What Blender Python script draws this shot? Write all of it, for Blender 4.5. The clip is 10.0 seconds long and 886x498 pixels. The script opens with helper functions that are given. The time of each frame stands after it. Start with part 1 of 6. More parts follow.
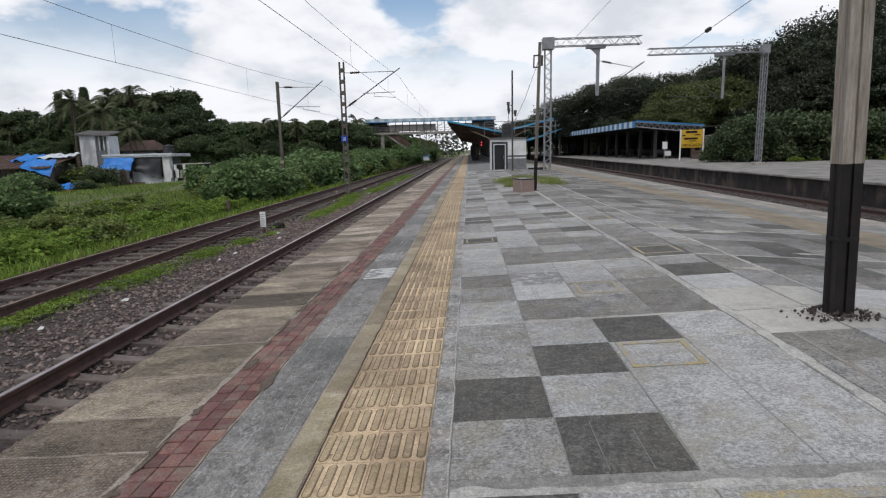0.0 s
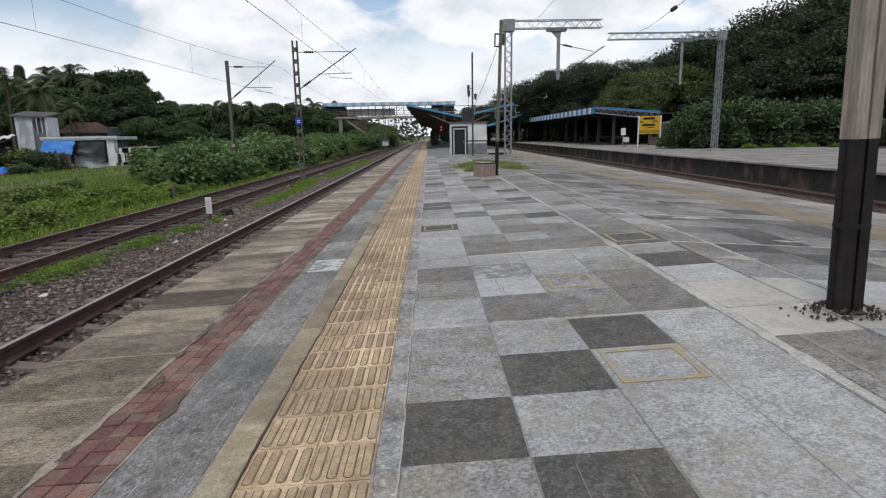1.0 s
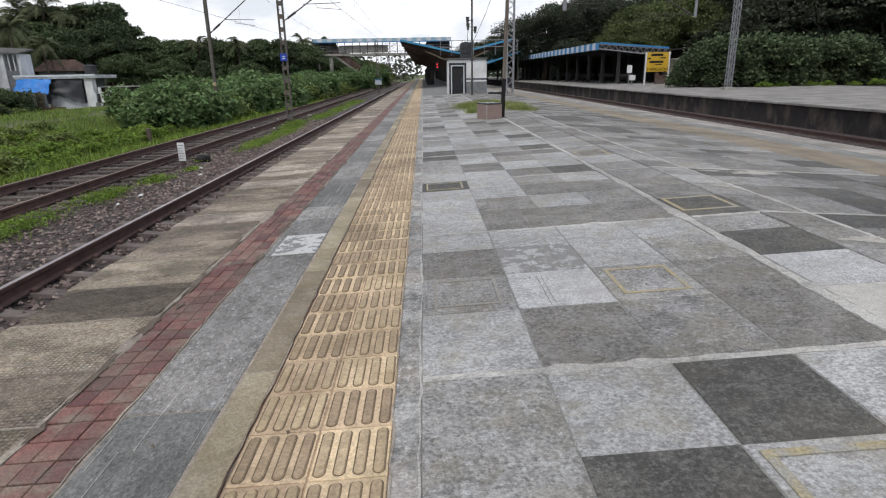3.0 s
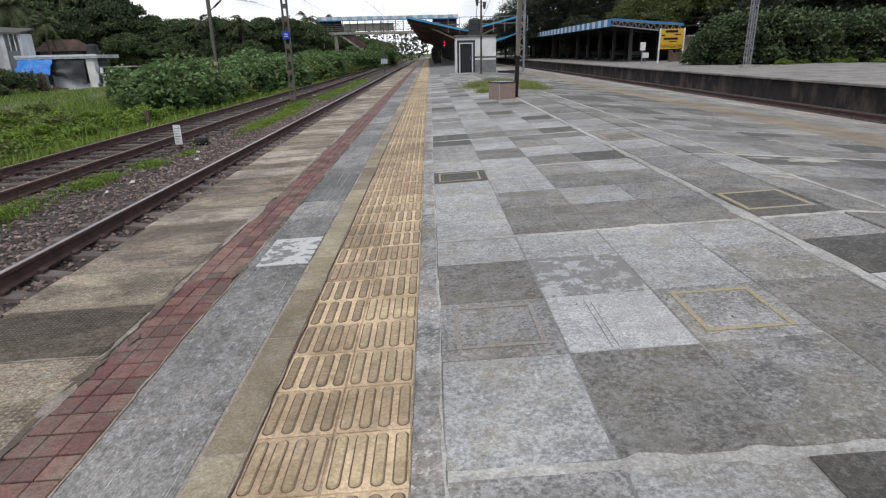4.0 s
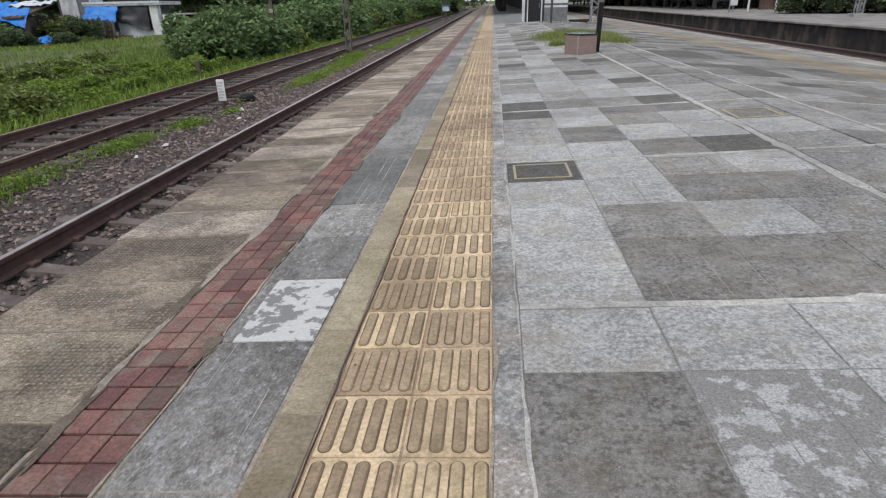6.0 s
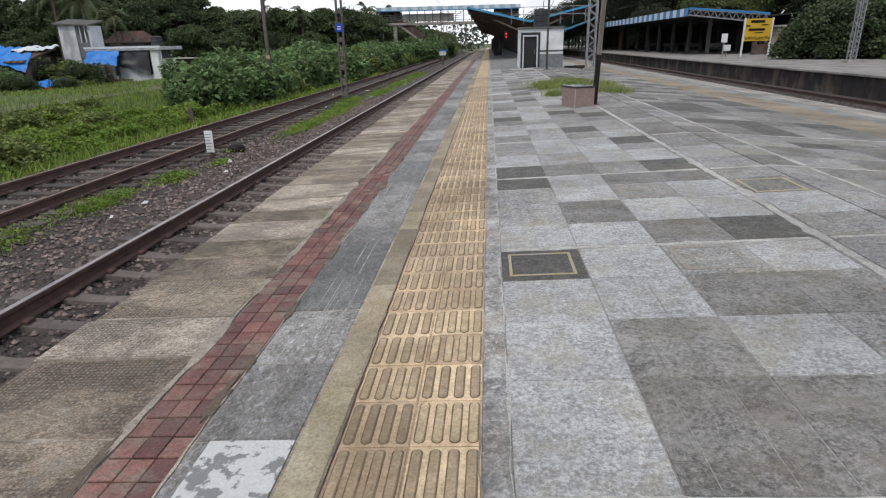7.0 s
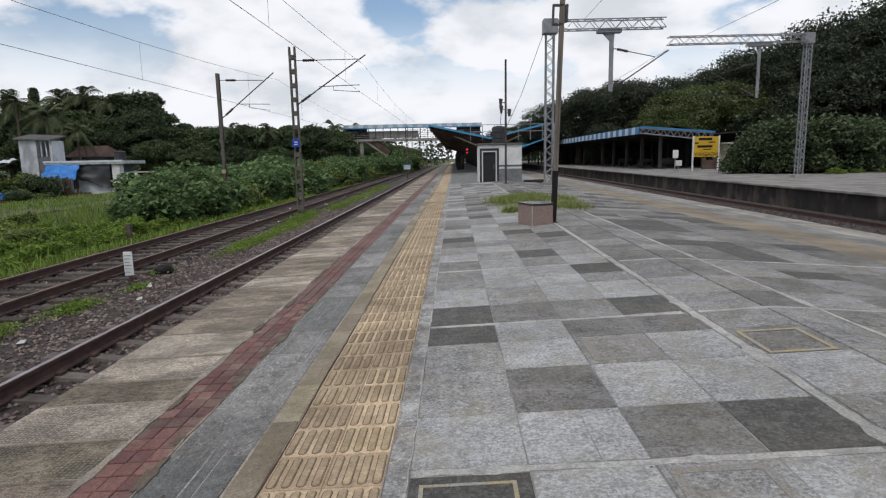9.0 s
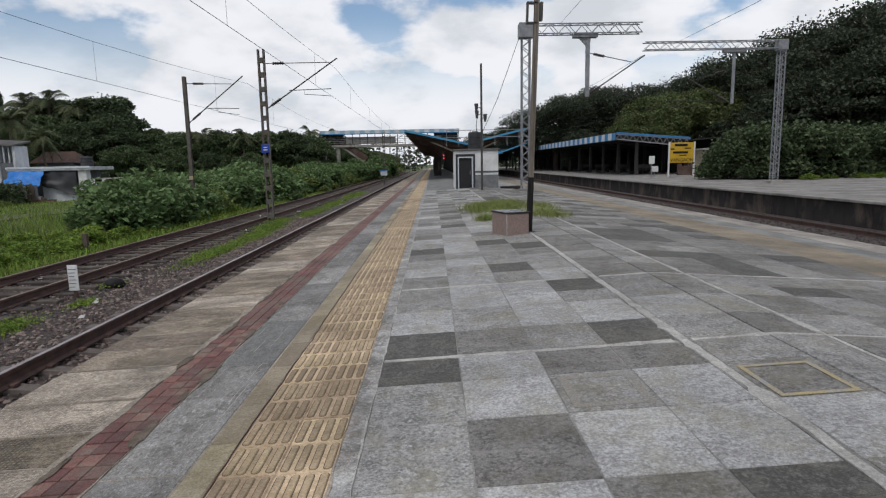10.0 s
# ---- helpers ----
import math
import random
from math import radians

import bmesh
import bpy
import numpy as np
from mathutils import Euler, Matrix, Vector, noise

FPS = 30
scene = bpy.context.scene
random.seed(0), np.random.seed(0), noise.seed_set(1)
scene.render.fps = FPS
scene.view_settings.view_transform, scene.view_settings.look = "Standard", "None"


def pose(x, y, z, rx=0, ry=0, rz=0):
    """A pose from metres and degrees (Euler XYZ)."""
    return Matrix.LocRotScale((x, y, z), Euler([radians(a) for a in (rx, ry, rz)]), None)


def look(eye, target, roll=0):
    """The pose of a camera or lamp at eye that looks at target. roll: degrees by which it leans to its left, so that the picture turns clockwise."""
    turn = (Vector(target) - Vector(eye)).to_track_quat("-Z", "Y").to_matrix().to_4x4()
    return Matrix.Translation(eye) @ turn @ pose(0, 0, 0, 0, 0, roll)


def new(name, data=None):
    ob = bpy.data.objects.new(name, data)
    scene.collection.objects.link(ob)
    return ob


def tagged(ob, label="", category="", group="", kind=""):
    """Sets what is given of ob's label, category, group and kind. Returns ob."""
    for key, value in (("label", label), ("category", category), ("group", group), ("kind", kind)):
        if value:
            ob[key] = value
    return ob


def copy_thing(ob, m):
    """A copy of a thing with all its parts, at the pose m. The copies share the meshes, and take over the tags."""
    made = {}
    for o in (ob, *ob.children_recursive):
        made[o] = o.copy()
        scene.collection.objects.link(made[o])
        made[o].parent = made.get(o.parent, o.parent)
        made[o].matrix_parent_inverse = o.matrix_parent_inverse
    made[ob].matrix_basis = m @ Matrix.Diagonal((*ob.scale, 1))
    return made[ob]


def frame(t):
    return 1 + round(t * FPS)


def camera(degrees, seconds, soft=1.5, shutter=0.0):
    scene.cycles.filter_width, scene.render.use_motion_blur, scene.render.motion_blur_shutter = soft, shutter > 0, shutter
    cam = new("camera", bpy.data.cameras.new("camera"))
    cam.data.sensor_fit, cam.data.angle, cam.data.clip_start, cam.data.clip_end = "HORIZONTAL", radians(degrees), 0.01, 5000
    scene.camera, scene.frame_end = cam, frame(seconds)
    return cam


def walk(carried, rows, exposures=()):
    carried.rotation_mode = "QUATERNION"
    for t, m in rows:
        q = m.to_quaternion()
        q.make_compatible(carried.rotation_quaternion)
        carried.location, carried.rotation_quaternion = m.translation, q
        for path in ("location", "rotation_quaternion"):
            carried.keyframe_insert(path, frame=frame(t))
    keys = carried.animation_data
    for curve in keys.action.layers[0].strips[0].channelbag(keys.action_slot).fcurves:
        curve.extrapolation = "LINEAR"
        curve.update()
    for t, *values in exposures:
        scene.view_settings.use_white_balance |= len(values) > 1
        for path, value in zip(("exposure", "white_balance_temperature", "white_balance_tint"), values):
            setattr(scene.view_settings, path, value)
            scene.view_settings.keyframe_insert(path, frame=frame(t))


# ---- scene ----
cam = camera(74.95, 10.0, soft=1.2)
# the path is written over the platform's own cross slope; LEVEL turns it upright
LEVEL = pose(0, 0, 0, 0, -2.855, 0)
PATH = [
    (0, (0.176, 0.392, 1.342), (0.064, 2.361, 1.01), -4.3),
    (0.5, (0.183, 0.756, 1.345), (0.166, 2.725, 0.996), -4.0),
    (1, (0.203, 1.073, 1.247), (0.224, 3.034, 0.859), -3.9),
    (1.5, (0.257, 1.491, 1.241), (0.285, 3.43, 0.751), -4.1),
    (2, (0.179, 1.873, 1.26), (0.206, 3.802, 0.734), -4.0),
    (2.5, (0.138, 2.236, 1.232), (0.165, 4.158, 0.677), -4.0),
    (4, (0.047, 3.364, 1.152), (0.044, 5.258, 0.508), -4.3),
    (4.5, (0.066, 3.729, 1.149), (-0.007, 5.605, 0.459), -4.4),
    (5, (-0.027, 4.092, 1.161), (-0.177, 5.942, 0.416), -4.2),
    (6.5, (-0.059, 5.179, 1.14), (-0.261, 7.009, 0.359), -4.4),
    (7, (-0.016, 5.501, 1.315), (-0.204, 7.38, 0.655), -4.3),
    (7.5, (0.092, 5.86, 1.324), (-0.076, 7.791, 0.832), -4.2),
    (8, (0.174, 6.177, 1.295), (0.034, 8.134, 0.904), -4.1),
    (8.5, (0.208, 6.506, 1.32), (0.12, 8.476, 0.987), -3.9),
    (9, (0.279, 6.898, 1.308), (0.22, 8.873, 1.0), -4.0),
    (9.5, (0.307, 7.244, 1.285), (0.259, 9.221, 0.983), -3.9),
    (10, (0.429, 7.543, 1.295), (0.444, 9.521, 1.002), -4.0),
]
EXPOSURES = [(0, -0.22), (1, -0.18), (2.5, 0.0), (5, 0.06), (6.5, 0.12), (7.5, 0.0), (8.5, -0.16), (10, -0.33)]
walk(cam, [(t, LEVEL @ look(eye, target, roll)) for t, eye, target, roll in PATH], EXPOSURES)

# ---- light ----
SUN_EL, SUN_AZ = 52.0, 205.0
world = bpy.data.worlds.new("world")
scene.world = world
world.use_nodes = True
wn, wl = world.node_tree.nodes, world.node_tree.links
wn.clear()
w_out = wn.new("ShaderNodeOutputWorld")
w_bg = wn.new("ShaderNodeBackground")
w_bg.inputs["Strength"].default_value = 1.0
w_sky = wn.new("ShaderNodeTexSky")
w_sky.sky_type, w_sky.sun_disc = "NISHITA", False
w_sky.sun_elevation, w_sky.sun_rotation = radians(SUN_EL), radians(SUN_AZ)
w_gain = wn.new("ShaderNodeVectorMath")
w_gain.operation = "SCALE"
w_gain.inputs["Scale"].default_value = 0.15
wl.new(w_sky.outputs[0], w_gain.inputs[0])
# a broken deck of cloud: the view direction is projected on a flat layer overhead
w_tc = wn.new("ShaderNodeTexCoord")
w_sep = wn.new("ShaderNodeSeparateXYZ")
wl.new(w_tc.outputs["Generated"], w_sep.inputs[0])
w_max = wn.new("ShaderNodeMath")
w_max.operation = "MAXIMUM"
w_max.inputs[1].default_value = 0.0
wl.new(w_sep.outputs["Z"], w_max.inputs[0])
w_add = wn.new("ShaderNodeMath")
w_add.inputs[1].default_value = 0.42
wl.new(w_max.outputs[0], w_add.inputs[0])
w_div = wn.new("ShaderNodeVectorMath")
w_div.operation = "DIVIDE"
wl.new(w_tc.outputs["Generated"], w_div.inputs[0])
w_com = wn.new("ShaderNodeCombineXYZ")
for k in range(3):
    wl.new(w_add.outputs[0], w_com.inputs[k])
wl.new(w_com.outputs[0], w_div.inputs[1])


def sky_noise(scale, detail, rough, offset, lo, hi):
    m = wn.new("ShaderNodeMapping")
    m.inputs["Location"].default_value = offset
    wl.new(w_div.outputs[0], m.inputs[0])
    n = wn.new("ShaderNodeTexNoise")
    n.inputs["Scale"].default_value, n.inputs["Detail"].default_value, n.inputs["Roughness"].default_value = scale, detail, rough
    wl.new(m.outputs[0], n.inputs["Vector"])
    r = wn.new("ShaderNodeMapRange")
    r.interpolation_type = "SMOOTHSTEP"
    r.inputs["From Min"].default_value, r.inputs["From Max"].default_value = lo, hi
    wl.new(n.outputs["Fac"], r.inputs["Value"])
    return r.outputs[0]


w_cover = sky_noise(2.3, 8, 0.52, (3.1, 0.4, 0.0), 0.41, 0.50)
w_low = wn.new("ShaderNodeMapRange")
w_low.interpolation_type = "SMOOTHSTEP"
w_low.inputs["From Min"].default_value, w_low.inputs["From Max"].default_value = 0.08, 0.24
w_low.inputs["To Min"].default_value, w_low.inputs["To Max"].default_value = 1.0, 0.0
wl.new(w_sep.outputs["Z"], w_low.inputs["Value"])
w_all = wn.new("ShaderNodeMath")
w_all.operation = "MAXIMUM"
wl.new(w_cover, w_all.inputs[0])
wl.new(w_low.outputs[0], w_all.inputs[1])
w_shade = sky_noise(3.4, 8, 0.55, (7.7, 2.0, 0.0), 0.34, 0.58)
w_cloud = wn.new("ShaderNodeMix")
w_cloud.data_type = "RGBA"
w_cloud.inputs["A"].default_value = (0.80, 0.84, 0.91, 1)
w_cloud.inputs["B"].default_value = (1.10, 1.115, 1.17, 1)
wl.new(w_shade, w_cloud.inputs["Factor"])
w_mix = wn.new("ShaderNodeMix")
w_mix.data_type = "RGBA"
wl.new(w_all.outputs[0], w_mix.inputs["Factor"])
wl.new(w_gain.outputs[0], w_mix.inputs["A"])
wl.new(w_cloud.outputs["Result"], w_mix.inputs["B"])
wl.new(w_mix.outputs["Result"], w_bg.inputs["Color"])
wl.new(w_bg.outputs[0], w_out.inputs["Surface"])

sun_data = bpy.data.lights.new("sun", "SUN")
sun_data.energy, sun_data.angle, sun_data.color = 1.4, radians(14), (1.0, 0.93, 0.85)
sun = new("sun", sun_data)
sun.matrix_world = look((0, 0, 60), (math.sin(radians(SUN_AZ)) * -40, math.cos(radians(SUN_AZ)) * -40, 60 - 40 * math.tan(radians(SUN_EL))))


# ---- materials ----
def material(name, a, b, scale=6.0, rough=0.85, metal=0.0, bump=0.2, fine=60.0, c=None, patch=0.6, spread=0.0, lo=0.35, hi=0.65,
             island=0.0, spec=0.4, stretch=(1, 1, 1), bump_dist=0.01, speck=0.2, bloom=0.0, stain=0.0, tint=None, flake=None, ridge_tone=0.0):
    """Two colours mixed by a coarse pattern, a third by larger stains, fine grain in tone and relief; spread: variation from piece to piece."""
    m = bpy.data.materials.new(name)
    m.use_nodes = True
    n, l = m.node_tree.nodes, m.node_tree.links
    p = n["Principled BSDF"]
    p.inputs["Roughness"].default_value, p.inputs["Metallic"].default_value = rough, metal
    p.inputs["Specular IOR Level"].default_value = spec
    tc = n.new("ShaderNodeNewGeometry")
    mp = n.new("ShaderNodeMapping")
    mp.inputs["Scale"].default_value = stretch
    l.new(tc.outputs["Position"], mp.inputs[0])

    def noise_of(s, d, r=0.6):
        t = n.new("ShaderNodeTexNoise")
        t.inputs["Scale"].default_value, t.inputs["Detail"].default_value, t.inputs["Roughness"].default_value = s, d, r
        l.new(mp.outputs[0], t.inputs["Vector"])
        return t.outputs["Fac"]

    def ramp(v, x0, x1, y0=0.0, y1=1.0):
        r = n.new("ShaderNodeMapRange")
        r.inputs["From Min"].default_value, r.inputs["From Max"].default_value = x0, x1
        r.inputs["To Min"].default_value, r.inputs["To Max"].default_value = y0, y1
        l.new(v, r.inputs["Value"])
        return r.outputs[0]

    def blend(f, x, y, kind="MIX"):
        t = n.new("ShaderNodeMix")
        t.data_type, t.blend_type = "RGBA", kind
        for v, s in ((f, t.inputs["Factor"]), (x, t.inputs["A"]), (y, t.inputs["B"])):
            if isinstance(v, (tuple, float, int)):
                s.default_value = (*v, 1) if isinstance(v, tuple) else v
            else:
                l.new(v, s)
        return t.outputs["Result"]

    f = noise_of(scale, 6, 0.65)
    if bloom:
        mix = n.new("ShaderNodeMix")
        mix.inputs["Factor"].default_value = bloom
        l.new(f, mix.inputs["A"])
        l.new(noise_of(scale * 0.11, 7, 0.7), mix.inputs["B"])
        f = mix.outputs["Result"]
    col = blend(ramp(f, lo, hi), a, b)
    if c:
        col = blend(ramp(noise_of(scale * 0.23 + 0.35, 5), 0.5, 0.66, 0, patch), col, c)
    if tint:
        col = blend(ramp(noise_of(2.6, 7, 0.72), 0.47, 0.64, 0, 0.6), col, tint)
    if flake:
        col = blend(ramp(noise_of(27, 9, 0.75), 0.55, 0.61, 0, 0.6), col, flake)
    grain = noise_of(fine, 4, 0.7)
    g = n.new("ShaderNodeHueSaturation")
    l.new(ramp(grain, 0.3, 0.7, 1 - speck, 1 + speck), g.inputs["Value"])
    l.new(col, g.inputs["Color"])
    col = g.outputs["Color"]
    if spread or island:
        h = n.new("ShaderNodeHueSaturation")
        if island:
            src, k = tc.outputs["Random Per Island"], island
        else:
            src, k = n.new("ShaderNodeObjectInfo").outputs["Random"], spread
        l.new(ramp(src, 0, 1, 1 - k, 1 + k), h.inputs["Value"])
        l.new(ramp(src, 0, 1, 0.5 - 0.03 * k, 0.5 + 0.03 * k), h.inputs["Hue"])
        l.new(col, h.inputs["Color"])
        col = h.outputs["Color"]
    if stain:
        q = n.new("ShaderNodeHueSaturation")
        l.new(ramp(noise_of(0.8, 6, 0.65), 0.36, 0.64, 1 - stain, 1 + stain), q.inputs["Value"])
        l.new(col, q.inputs["Color"])
        col = q.outputs["Color"]
    # embossed ridges: shade between them is painted as tone, without relief
    if ridge_tone:
        waves = []
        for kind in ("X", "Y"):
            w = n.new("ShaderNodeTexWave")
            w.bands_direction = kind
            w.inputs["Scale"].default_value, w.inputs["Distortion"].default_value = 13.0, 0.8
            l.new(tc.outputs["Position"], w.inputs["Vector"])
            waves.append(w.outputs["Fac"])
        both = n.new("ShaderNodeMath")
        both.operation = "MULTIPLY"
        l.new(waves[0], both.inputs[0])
        l.new(waves[1], both.inputs[1])
        worn = blend(ramp(noise_of(2.1, 4), 0.45, 0.56), (1.0, 1.0, 1.0), both.outputs[0])
        q = n.new("ShaderNodeHueSaturation")
        l.new(ramp(worn, 0, 1, 1 - ridge_tone, 1.0 + 0.3 * ridge_tone), q.inputs["Value"])
        l.new(col, q.inputs["Color"])
        col = q.outputs["Color"]
    l.new(col, p.inputs["Base Color"])
    if bump:
        bn = n.new("ShaderNodeBump")
        bn.inputs["Strength"].default_value, bn.inputs["Distance"].default_value = bump, bump_dist
        l.new(grain, bn.inputs["Height"])
        l.new(bn.outputs[0], p.inputs["Normal"])
    l.new(ramp(grain, 0.2, 0.8, max(rough - 0.12, 0.05), min(rough + 0.1, 1)), p.inputs["Roughness"])
    return m


def leaf_material(name, a, b, trans=0.25):
    m = material(name, a, b, scale=0.9, rough=0.68, bump=0, fine=3.0, island=0.5, spec=0.18)
    n, l = m.node_tree.nodes, m.node_tree.links
    p = n["Principled BSDF"]
    t = n.new("ShaderNodeBsdfTranslucent")
    s = n.new("ShaderNodeMixShader")
    s.inputs[0].default_value = trans
    l.new(p.inputs["Base Color"].links[0].from_socket, t.inputs["Color"])
    l.new(p.outputs[0], s.inputs[1])
    l.new(t.outputs[0], s.inputs[2])
    l.new(s.outputs[0], n["Material Output"].inputs["Surface"])
    return m


STONE = {
    "W": material("pale_paving", (0.50, 0.50, 0.505), (0.30, 0.30, 0.302), 60, 0.85, fine=150, c=(0.23, 0.23, 0.226), spread=0.06, patch=0.5, lo=0.43, hi=0.57, speck=0.5, bloom=0.35, stain=0.12, tint=(0.36, 0.352, 0.335)),
    "L": material("light_paving", (0.42, 0.421, 0.422), (0.20, 0.198, 0.195), 58, 0.85, fine=150, c=(0.165, 0.164, 0.156), spread=0.09, patch=0.45, lo=0.43, hi=0.58, speck=0.34, bloom=0.35, stain=0.16, tint=(0.26, 0.243, 0.19), flake=(0.46, 0.46, 0.455)),
    "M": material("mid_paving", (0.30, 0.295, 0.288), (0.115, 0.112, 0.107), 56, 0.85, fine=150, c=(0.275, 0.27, 0.26), spread=0.12, patch=0.4, lo=0.43, hi=0.58, speck=0.34, bloom=0.35, stain=0.17, tint=(0.20, 0.183, 0.135), flake=(0.42, 0.418, 0.41)),
    "G": material("mottled_paving", (0.245, 0.236, 0.224), (0.075, 0.072, 0.067), 54, 0.85, fine=150, c=(0.165, 0.161, 0.15), spread=0.14, patch=0.4, lo=0.43, hi=0.58, speck=0.34, bloom=0.35, stain=0.17, tint=(0.135, 0.122, 0.09), flake=(0.30, 0.296, 0.284)),
    "F": material("flaking_paving", (0.35, 0.35, 0.35), (0.195, 0.191, 0.184), 13, 0.85, fine=140, c=(0.2, 0.196, 0.185), patch=0.3, lo=0.44, hi=0.50, speck=0.5),
    "D": material("dark_paving", (0.052, 0.05, 0.046), (0.14, 0.136, 0.124), 56, 0.8, fine=150, c=(0.165, 0.16, 0.147), spread=0.12, patch=0.35, lo=0.47, hi=0.62, speck=0.5, bloom=0.35, stain=0.14, tint=(0.10, 0.09, 0.07), flake=(0.17, 0.165, 0.152)),
}
M_MORTAR = material("mortar", (0.48, 0.468, 0.44), (0.27, 0.262, 0.245), 40, 0.95, fine=90, c=(0.21, 0.205, 0.19), bloom=0.5, speck=0.35, stain=0.2)
M_JOINT = material("dirty_joint", (0.30, 0.295, 0.28), (0.14, 0.137, 0.128), 30, 0.95, fine=90, bloom=0.5, speck=0.35, stain=0.25)
M_COPING = material("worn_coping", (0.36, 0.335, 0.30), (0.19, 0.172, 0.15), 9, 0.95, fine=60, c=(0.15, 0.135, 0.115), bloom=0.5, speck=0.3, stain=0.3)
M_SAND = material("faded_sandy_paint", (0.27, 0.22, 0.155), (0.165, 0.14, 0.105), 8, 0.9, fine=70, c=(0.16, 0.15, 0.13), bloom=0.6, speck=0.3, stain=0.3)
M_BORDER = material("border_cement", (0.38, 0.378, 0.365), (0.125, 0.125, 0.12), 40, 0.95, fine=100, c=(0.11, 0.11, 0.105), patch=0.6, lo=0.42, hi=0.58, bloom=0.65, speck=0.4, stain=0.25, tint=(0.30, 0.255, 0.215), flake=(0.5, 0.48, 0.45))
M_EDGE_PALE = material("pale_edge_slab", (0.47, 0.405, 0.33), (0.22, 0.184, 0.146), 40, 0.9, fine=100, c=(0.24, 0.212, 0.175), spread=0.15, bump=1.0, stretch=(1, 1.4, 1), speck=0.6, lo=0.43, hi=0.57, bloom=0.35, stain=0.22, ridge_tone=0.4, flake=(0.50, 0.46, 0.41))
M_BED = material("platform_bed", (0.20, 0.20, 0.19), (0.13, 0.13, 0.12), 10, 0.95, fine=40)
M_FARSLAB = material("worn_paving", (0.27, 0.27, 0.255), (0.16, 0.162, 0.155), 2.2, 0.85, fine=30, c=(0.105, 0.107, 0.10), spread=0.25, patch=0.7)
M_EDGE = material("edge_slab", (0.31, 0.252, 0.192), (0.14, 0.11, 0.082), 40, 0.9, fine=100, c=(0.27, 0.245, 0.21), spread=0.3, bump=1.0, stretch=(1, 1.4, 1), speck=0.6, lo=0.43, hi=0.57, bloom=0.35, stain=0.22, ridge_tone=0.42, tint=(0.19, 0.16, 0.12), flake=(0.36, 0.32, 0.27))
M_EDGE_DARK = material("dark_edge_slab", (0.21, 0.174, 0.128), (0.095, 0.078, 0.057), 40, 0.9, fine=100, c=(0.24, 0.205, 0.155), spread=0.3, bump=1.0, stretch=(1, 1.4, 1), speck=0.6, lo=0.43, hi=0.57, bloom=0.35, stain=0.22, ridge_tone=0.45, flake=(0.25, 0.215, 0.17))
M_RED = material("red_tile", (0.205, 0.090, 0.080), (0.098, 0.052, 0.046), 34, 0.85, fine=90, c=(0.16, 0.128, 0.105), patch=0.85, spread=0.3, speck=0.4, bloom=0.5, stain=0.22, tint=(0.16, 0.122, 0.10))
M_GREY = material("grey_strip", (0.25, 0.241, 0.228), (0.104, 0.099, 0.091), 52, 0.85, fine=120, c=(0.27, 0.272, 0.27), spread=0.2, patch=0.4, stretch=(1, 0.6, 1), speck=0.5, lo=0.40, hi=0.60, bloom=0.5, stain=0.25, flake=(0.36, 0.365, 0.37))
M_GREY_DARK = material("dark_grey_strip", (0.15, 0.15, 0.143), (0.085, 0.085, 0.08), 55, 0.85, fine=120, c=(0.2, 0.2, 0.19), spread=0.28, patch=0.4, stretch=(1, 0.6, 1), speck=0.5, lo=0.40, hi=0.60, bloom=0.35, stain=0.25, flake=(0.2, 0.2, 0.195))
M_TAN = material("tan_strip", (0.31, 0.262, 0.187), (0.185, 0.157, 0.11), 24, 0.9, fine=80, c=(0.31, 0.28, 0.215), spread=0.28, speck=0.35, bloom=0.5, stain=0.2, tint=(0.185, 0.15, 0.085))
M_TACTILE = material("tactile_tile", (0.60, 0.46, 0.31), (0.43, 0.325, 0.21), 22, 0.85, fine=80, c=(0.25, 0.193, 0.125), spread=0.26, patch=0.65, speck=0.3, bloom=0.5, stain=0.16, tint=(0.30, 0.225, 0.13))
M_BAR = material("tactile_bar", (0.41, 0.315, 0.205), (0.26, 0.20, 0.13), 22, 0.85, fine=80, c=(0.46, 0.35, 0.22), spread=0.2, patch=0.5, lo=0.4, hi=0.6, speck=0.3, bloom=0.5, stain=0.2, tint=(0.22, 0.165, 0.095))
M_YELLOW = material("worn_yellow_paint", (0.37, 0.295, 0.135), (0.30, 0.27, 0.20), 30, 0.85, fine=100, c=(0.28, 0.28, 0.27), patch=1.0, lo=0.40, hi=0.55, bloom=0.5, speck=0.4)
M_WORN_WHITE = material("flaking_white_paint", (0.19, 0.19, 0.188), (0.47, 0.47, 0.463), 11, 0.85, fine=90, lo=0.44, hi=0.475, speck=0.15)
M_FAINT = material("faded_paint", (0.235, 0.21, 0.17), (0.23, 0.225, 0.212), 30, 0.85, fine=100, c=(0.25, 0.25, 0.245), patch=0.9, lo=0.42, hi=0.58, bloom=0.5, speck=0.45)
M_CEMENT = material("smeared_cement", (0.44, 0.42, 0.375), (0.30, 0.288, 0.258), 22, 0.95, fine=90, c=(0.27, 0.26, 0.24), bloom=0.5, speck=0.3)
M_CEMENT_SLAB = material("cement_washed_slab", (0.47, 0.455, 0.42), (0.34, 0.33, 0.305), 18, 0.9, fine=120, c=(0.28, 0.272, 0.25), spread=0.06, patch=0.5, bloom=0.5, speck=0.3, stain=0.18)
M_DIRT = material("caked_dirt", (0.13, 0.10, 0.075), (0.075, 0.06, 0.046), 16, 0.95, fine=90, c=(0.17, 0.14, 0.11), bloom=0.5, speck=0.4)
